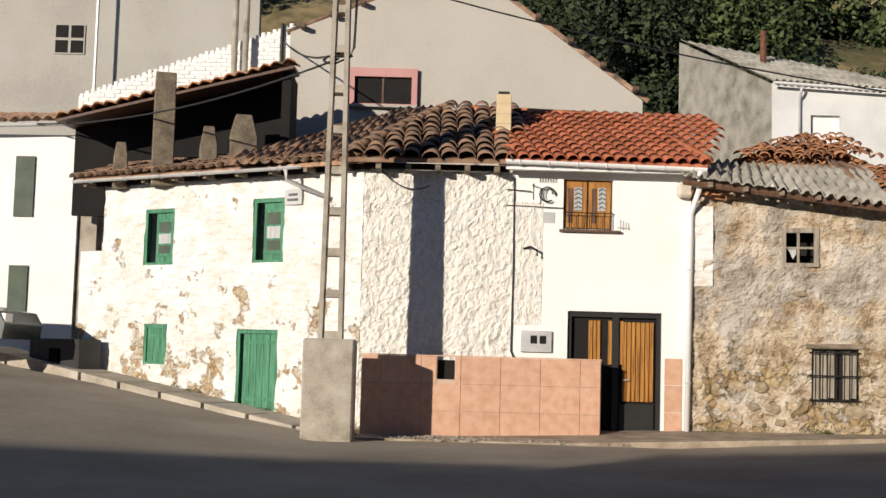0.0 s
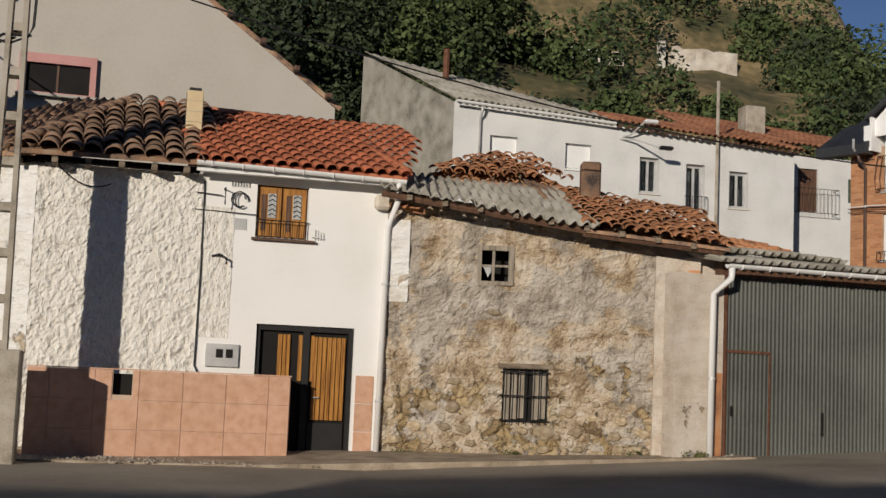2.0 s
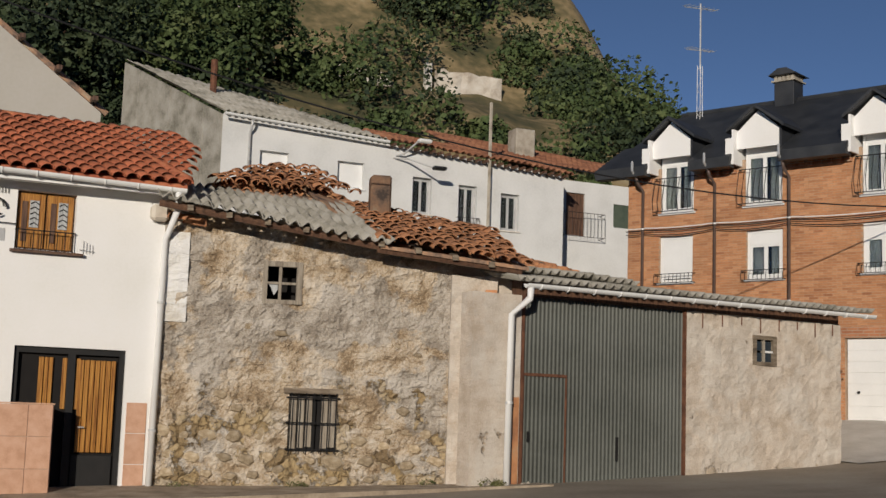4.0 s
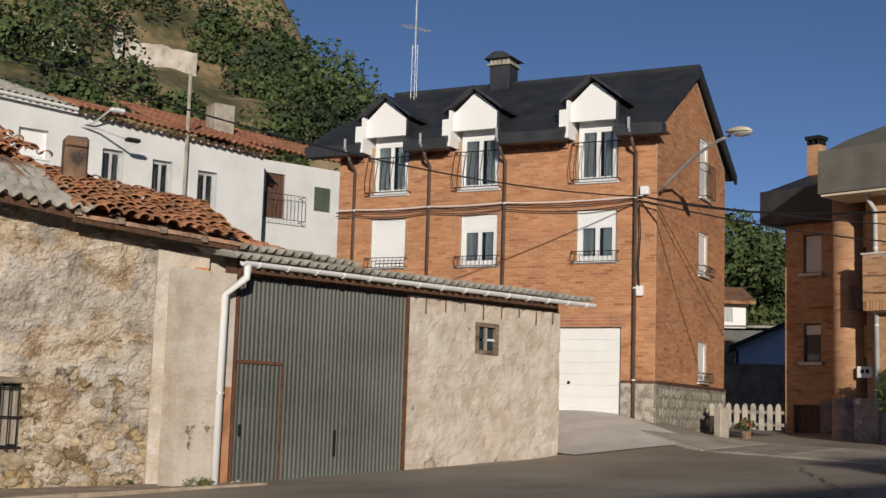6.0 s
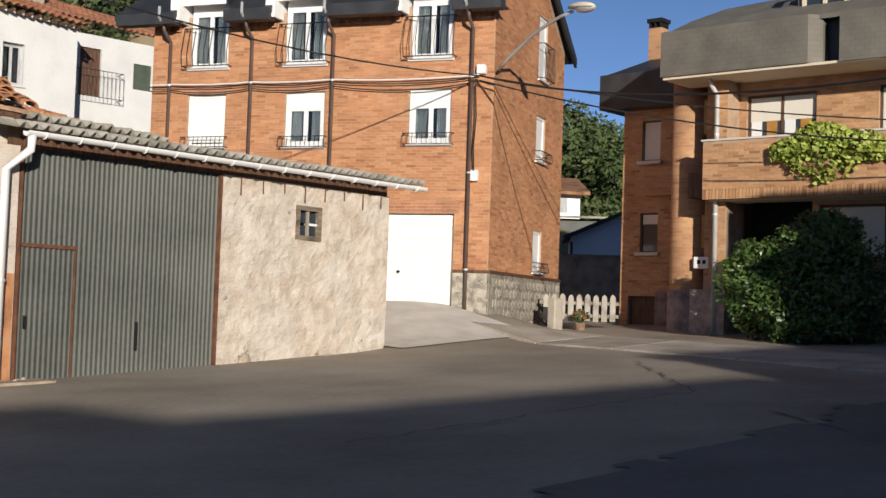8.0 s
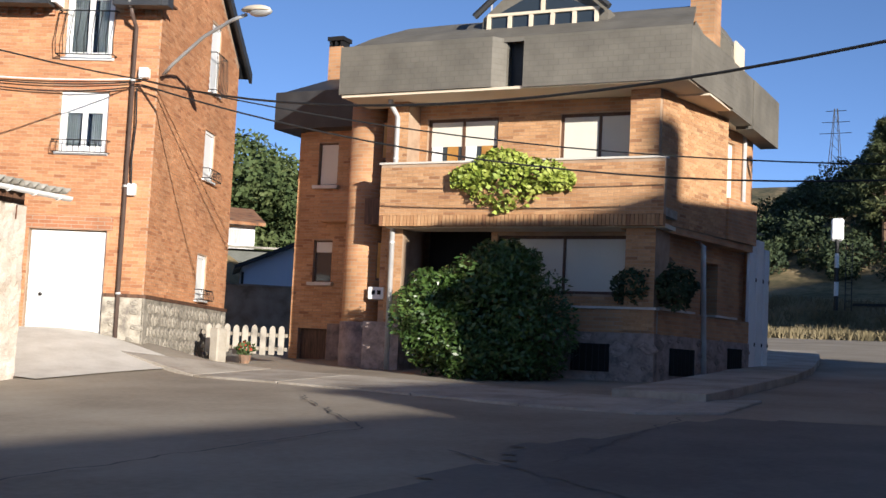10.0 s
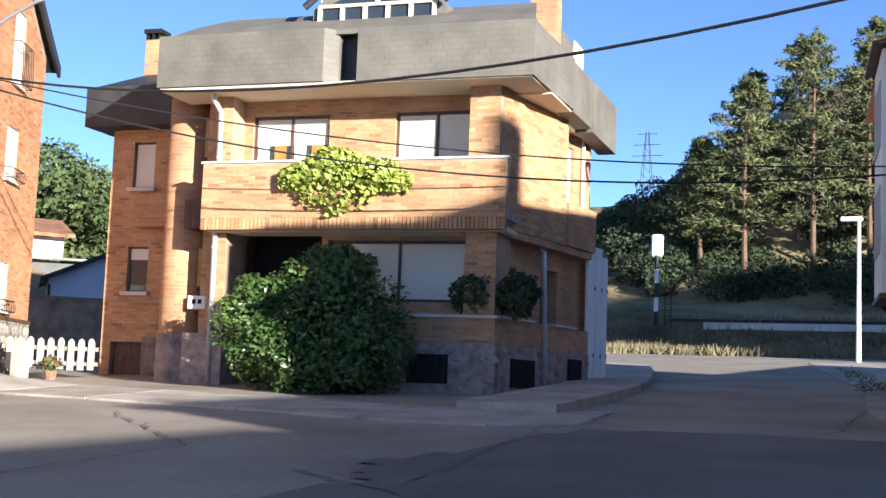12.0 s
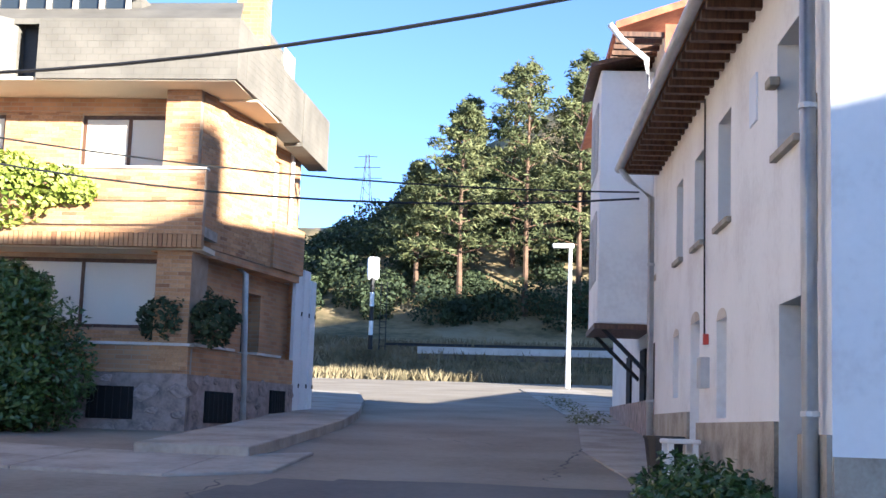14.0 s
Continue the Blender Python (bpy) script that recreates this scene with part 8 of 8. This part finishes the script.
def in_patch(x, y):
    inside = False
    for (x0, y0), (x1, y1) in zip(PATCH, PATCH[1:] + PATCH[:1]):
        if (y0 > y) != (y1 > y) and x < x0 + (x1 - x0) * (y - y0) / (y1 - y0):
            inside = not inside
    return inside


bm, cells = bmesh.new(), {}
for i in range(90):
    for k in range(56):
        x, y = 1.5 + 0.21 * i, 2.0 + 0.21 * k
        d = Vector((noise.noise(Vector((x, y, 4)) * 0.9), noise.noise(Vector((x, y, 8)) * 0.9), 0)) * 0.3
        if in_patch(x + d.x, y + d.y):
            q = []
            for di, dk in ((0, 0), (1, 0), (1, 1), (0, 1)):
                if (i + di, k + dk) not in cells:
                    px, py = 1.5 + 0.21 * (i + di), 2.0 + 0.21 * (k + dk)
                    cells[i + di, k + dk] = bm.verts.new((px, py, ground_z(px, py) + 0.014 + 0.012 * noise.noise(Vector((px * 0.9, py * 0.9, 0)))))
                q.append(cells[i + di, k + dk])
            bm.faces.new(q)
single("resurfaced_road", bm, M["dark_asphalt"], "darker resurfaced asphalt in the junction", "road", kind="structure", smooth=True)
ground_patch("side_verge", [(19.5, 8.6), (25.3, 9.7), (33.4, 10.3), (45.0, 12.2), (57.0, 14.1), (58.5, 12.0), (40.0, 9.0), (19.0, 6.9)], 0.02, M["pave"], "pale dusty cement verge beside the white houses", "pavement")
for k, pts in enumerate((((20.6, 9.75), (25.6, 9.72)), ((25.0, 9.8), (27.4, 13.4)), ((14.0, 12.2), (19.4, 12.9)), ((11.5, 9.6), (14.2, 13.4)), ((15.5, 15.2), (19.0, 18.6)), ((9.5, 15.0), (15.5, 15.2)))):
    rn = random.Random(300 + k)
    (xa, ya), (xb, yb) = pts
    nx, ny = -(yb - ya), xb - xa
    ln = math.hypot(nx, ny)
    mid_pts = [(xa + (xb - xa) * t / 40 + nx / ln * 0.16 * noise.noise(Vector((t * 0.35, k * 7.0, 0))), ya + (yb - ya) * t / 40 + ny / ln * 0.16 * noise.noise(Vector((t * 0.35, k * 7.0, 0))), rn.uniform(0.006, 0.022)) for t in range(41)]
    bm = bmesh.new()
    rows = [[bm.verts.new((x + sd * nx / ln * w, y + sd * ny / ln * w, ground_z(x, y) + 0.022)) for sd in (-1, 1)] for x, y, w in mid_pts]
    for p0, p1 in zip(rows, rows[1:]):
        bm.faces.new((p0[0], p0[1], p1[1], p1[0]))
    single("road_crack", bm, M["patch_asphalt"], "dark tarred crack in the road", "road crack", group="road cracks", kind="structure")
yard = thing("garden_fence", Matrix.Translation((26.3, 25.6, 0)) @ pose(0, 0, 0, 0, 0, -62), "low pale picket fence between the houses", "fence")
PICKET = mesh_of(prism(bmesh.new(), [(0, 1.9), (0.13, 1.9), (0.13, 2.44), (0.115, 2.50), (0.065, 2.54), (0.015, 2.50), (0, 2.44)], 0, 0.04), "picket", M["picket"])
for k in range(9):
    part("picket", PICKET, None, yard, m=Matrix.Translation((-0.7 + 0.2 * k, 0, 0.01 * (k % 3))))
for z in (2.0, 2.3):
    part("rail", B(-0.8, 1.1, 0.041, 0.08, z, z + 0.08), M["grey_wood"], yard)
post = single("gate_post", B(-0.16, 0.16, -0.12, 0.12, 1.2, 2.42, 0.03), M["concrete"], "weathered concrete gate post beside the fence", "post", Matrix.Translation((25.35, 25.35, 0)))
pot = thing("flower_pot", Matrix.Translation((25.9, 25.05, 1.66)), "clay flower pot with red blossoms by the fence", "flower pot")
part("pot", tube(bmesh.new(), [(0, 0, 0), (0, 0, 0.22)], 0.10, 10, 0.14), M["old_tile"], pot)
leaf_mass("leaves", [(0, 0, 0.36, 0.2, 0.2, 0.16)], M["shrub"], 240, 0.05, pot, seed=31)
leaf_mass("blossoms", [(0, 0, 0.40, 0.18, 0.18, 0.12)], M["red_plastic"], 40, 0.035, pot, "red blossoms", seed=32, narrow=0.9)
YARD = Matrix.Translation((33, 31.5, 0)) @ pose(0, 0, 0, 0, 0, -50)
gwall = thing("garden_wall", YARD, "grey cement garden wall behind the fence", "wall")
part("wall", B(-4, 5, 0, 0.3, 1.2, 3.86), M["concrete"], gwall)
part("coping", B(-4.02, 5.02, -0.04, 0.34, 3.861, 3.92), M["fibre"], gwall)
bshed = thing("blue_shed", YARD @ Matrix.Translation((0, 5.5, 0)), "pale blue rendered shed with a dark sloping roof", "shed")
part("wall", prism(bmesh.new(), [(0.6, 1.5), (5.0, 1.5), (5.0, 6.80), (0.6, 4.80)], 0, 3.0), M["pale_blue"], bshed)
part("roof", slab(bmesh.new(), [(0.35, -0.3, 4.80), (5.2, -0.3, 7.0), (5.2, 3.2, 7.0), (0.35, 3.2, 4.80)], 0.14), M["slate"], bshed, "dark roof edge")
part("downpipe", tube(bmesh.new(), [(0.62, -0.05, 4.6), (0.62, -0.05, 2.0)], 0.04, 6), M["iron"], bshed)
barn = thing("sheet_barn", YARD @ Matrix.Translation((0, 12, 0)), "dark corrugated sheet barn behind the garden wall", "barn")
part("wall", B(-5.0, 3.0, 0, 3, 1.5, 5.88), M["sheet"], barn)
part("roof", slab(bmesh.new(), [(-5.2, -0.4, 5.92), (3.2, -0.4, 5.98), (3.2, 3.2, 6.25), (-5.2, 3.2, 6.2)], 0.08), M["fibre"], barn)
far = thing("far_house", YARD @ Matrix.Translation((0, 22, 0)), "small white house with an orange roof far behind", "house")
part("wall", B(-4.5, 1.5, 0, 4, 2, 7.9), M["white"], far)
part("roof", slab(bmesh.new(), [(-4.9, -0.6, 7.95), (1.95, -0.6, 7.85), (1.5, 4.5, 9.0), (-4.9, 4.5, 9.2)], 0.15), M["orange_tile"], far)
part("window", B(0.2, 0.9, -0.02, 0.05, 6.9, 7.6), M["curtain"], far)
for i, (x, y, r) in enumerate(((66, 62, 5.5), (73, 60, 5), (78, 66, 6), (70, 70, 6), (84, 62, 5))):
    tr = thing("leafy_tree", Matrix.Translation((x, y, 3.5)), "leafy green tree beyond the houses", "tree", "far trees")
    leaf_mass("crown", [(rnd.uniform(-r, r) * 0.5, rnd.uniform(-r, r) * 0.5, r * rnd.uniform(0.6, 1.9), r * 0.5, r * 0.5, r * 0.45) for _ in range(9)], M["shrub"], 1500, 0.19, tr, seed=140 + i, narrow=0.6)
    part("trunk", tube(bmesh.new(), [(0, 0, -1), (0, 0, r)], 0.3, 6, 0.1), M["bark"], tr)
# bin and stool by the white house
bz = ground_z(22.0, 8.6) + 0.02
bn = thing("bin", Matrix.Translation((22.0, 8.55, bz)), "black plastic bin on the pavement", "bin")
part("tub", tube(bmesh.new(), [(0, 0, 0), (0, 0, 0.40)], 0.18, 14, 0.23), M["grey_plastic"], bn)
part("rim", tube(bmesh.new(), [(0, 0, 0.40), (0, 0, 0.43)], 0.245, 14), M["grey_plastic"], bn)
st = thing("stool", Matrix.Translation((20.85, 8.38, ground_z(20.85, 8.38) + 0.02)) @ pose(0, 0, 0, 0, 0, 12), "small white plastic stool on the pavement", "stool")
part("seat", B(-0.2, 0.2, -0.18, 0.18, 0.42, 0.47, 0.012), M["pvc"], st)
for sx in (-0.15, 0.15):
    for sy in (-0.13, 0.13):
        part("leg", B(sx - 0.028, sx + 0.028, sy - 0.028, sy + 0.028, 0, 0.42), M["pvc"], st)
part("shelf", B(-0.12, 0.12, -0.1, 0.1, 0.16, 0.19), M["pvc"], st)
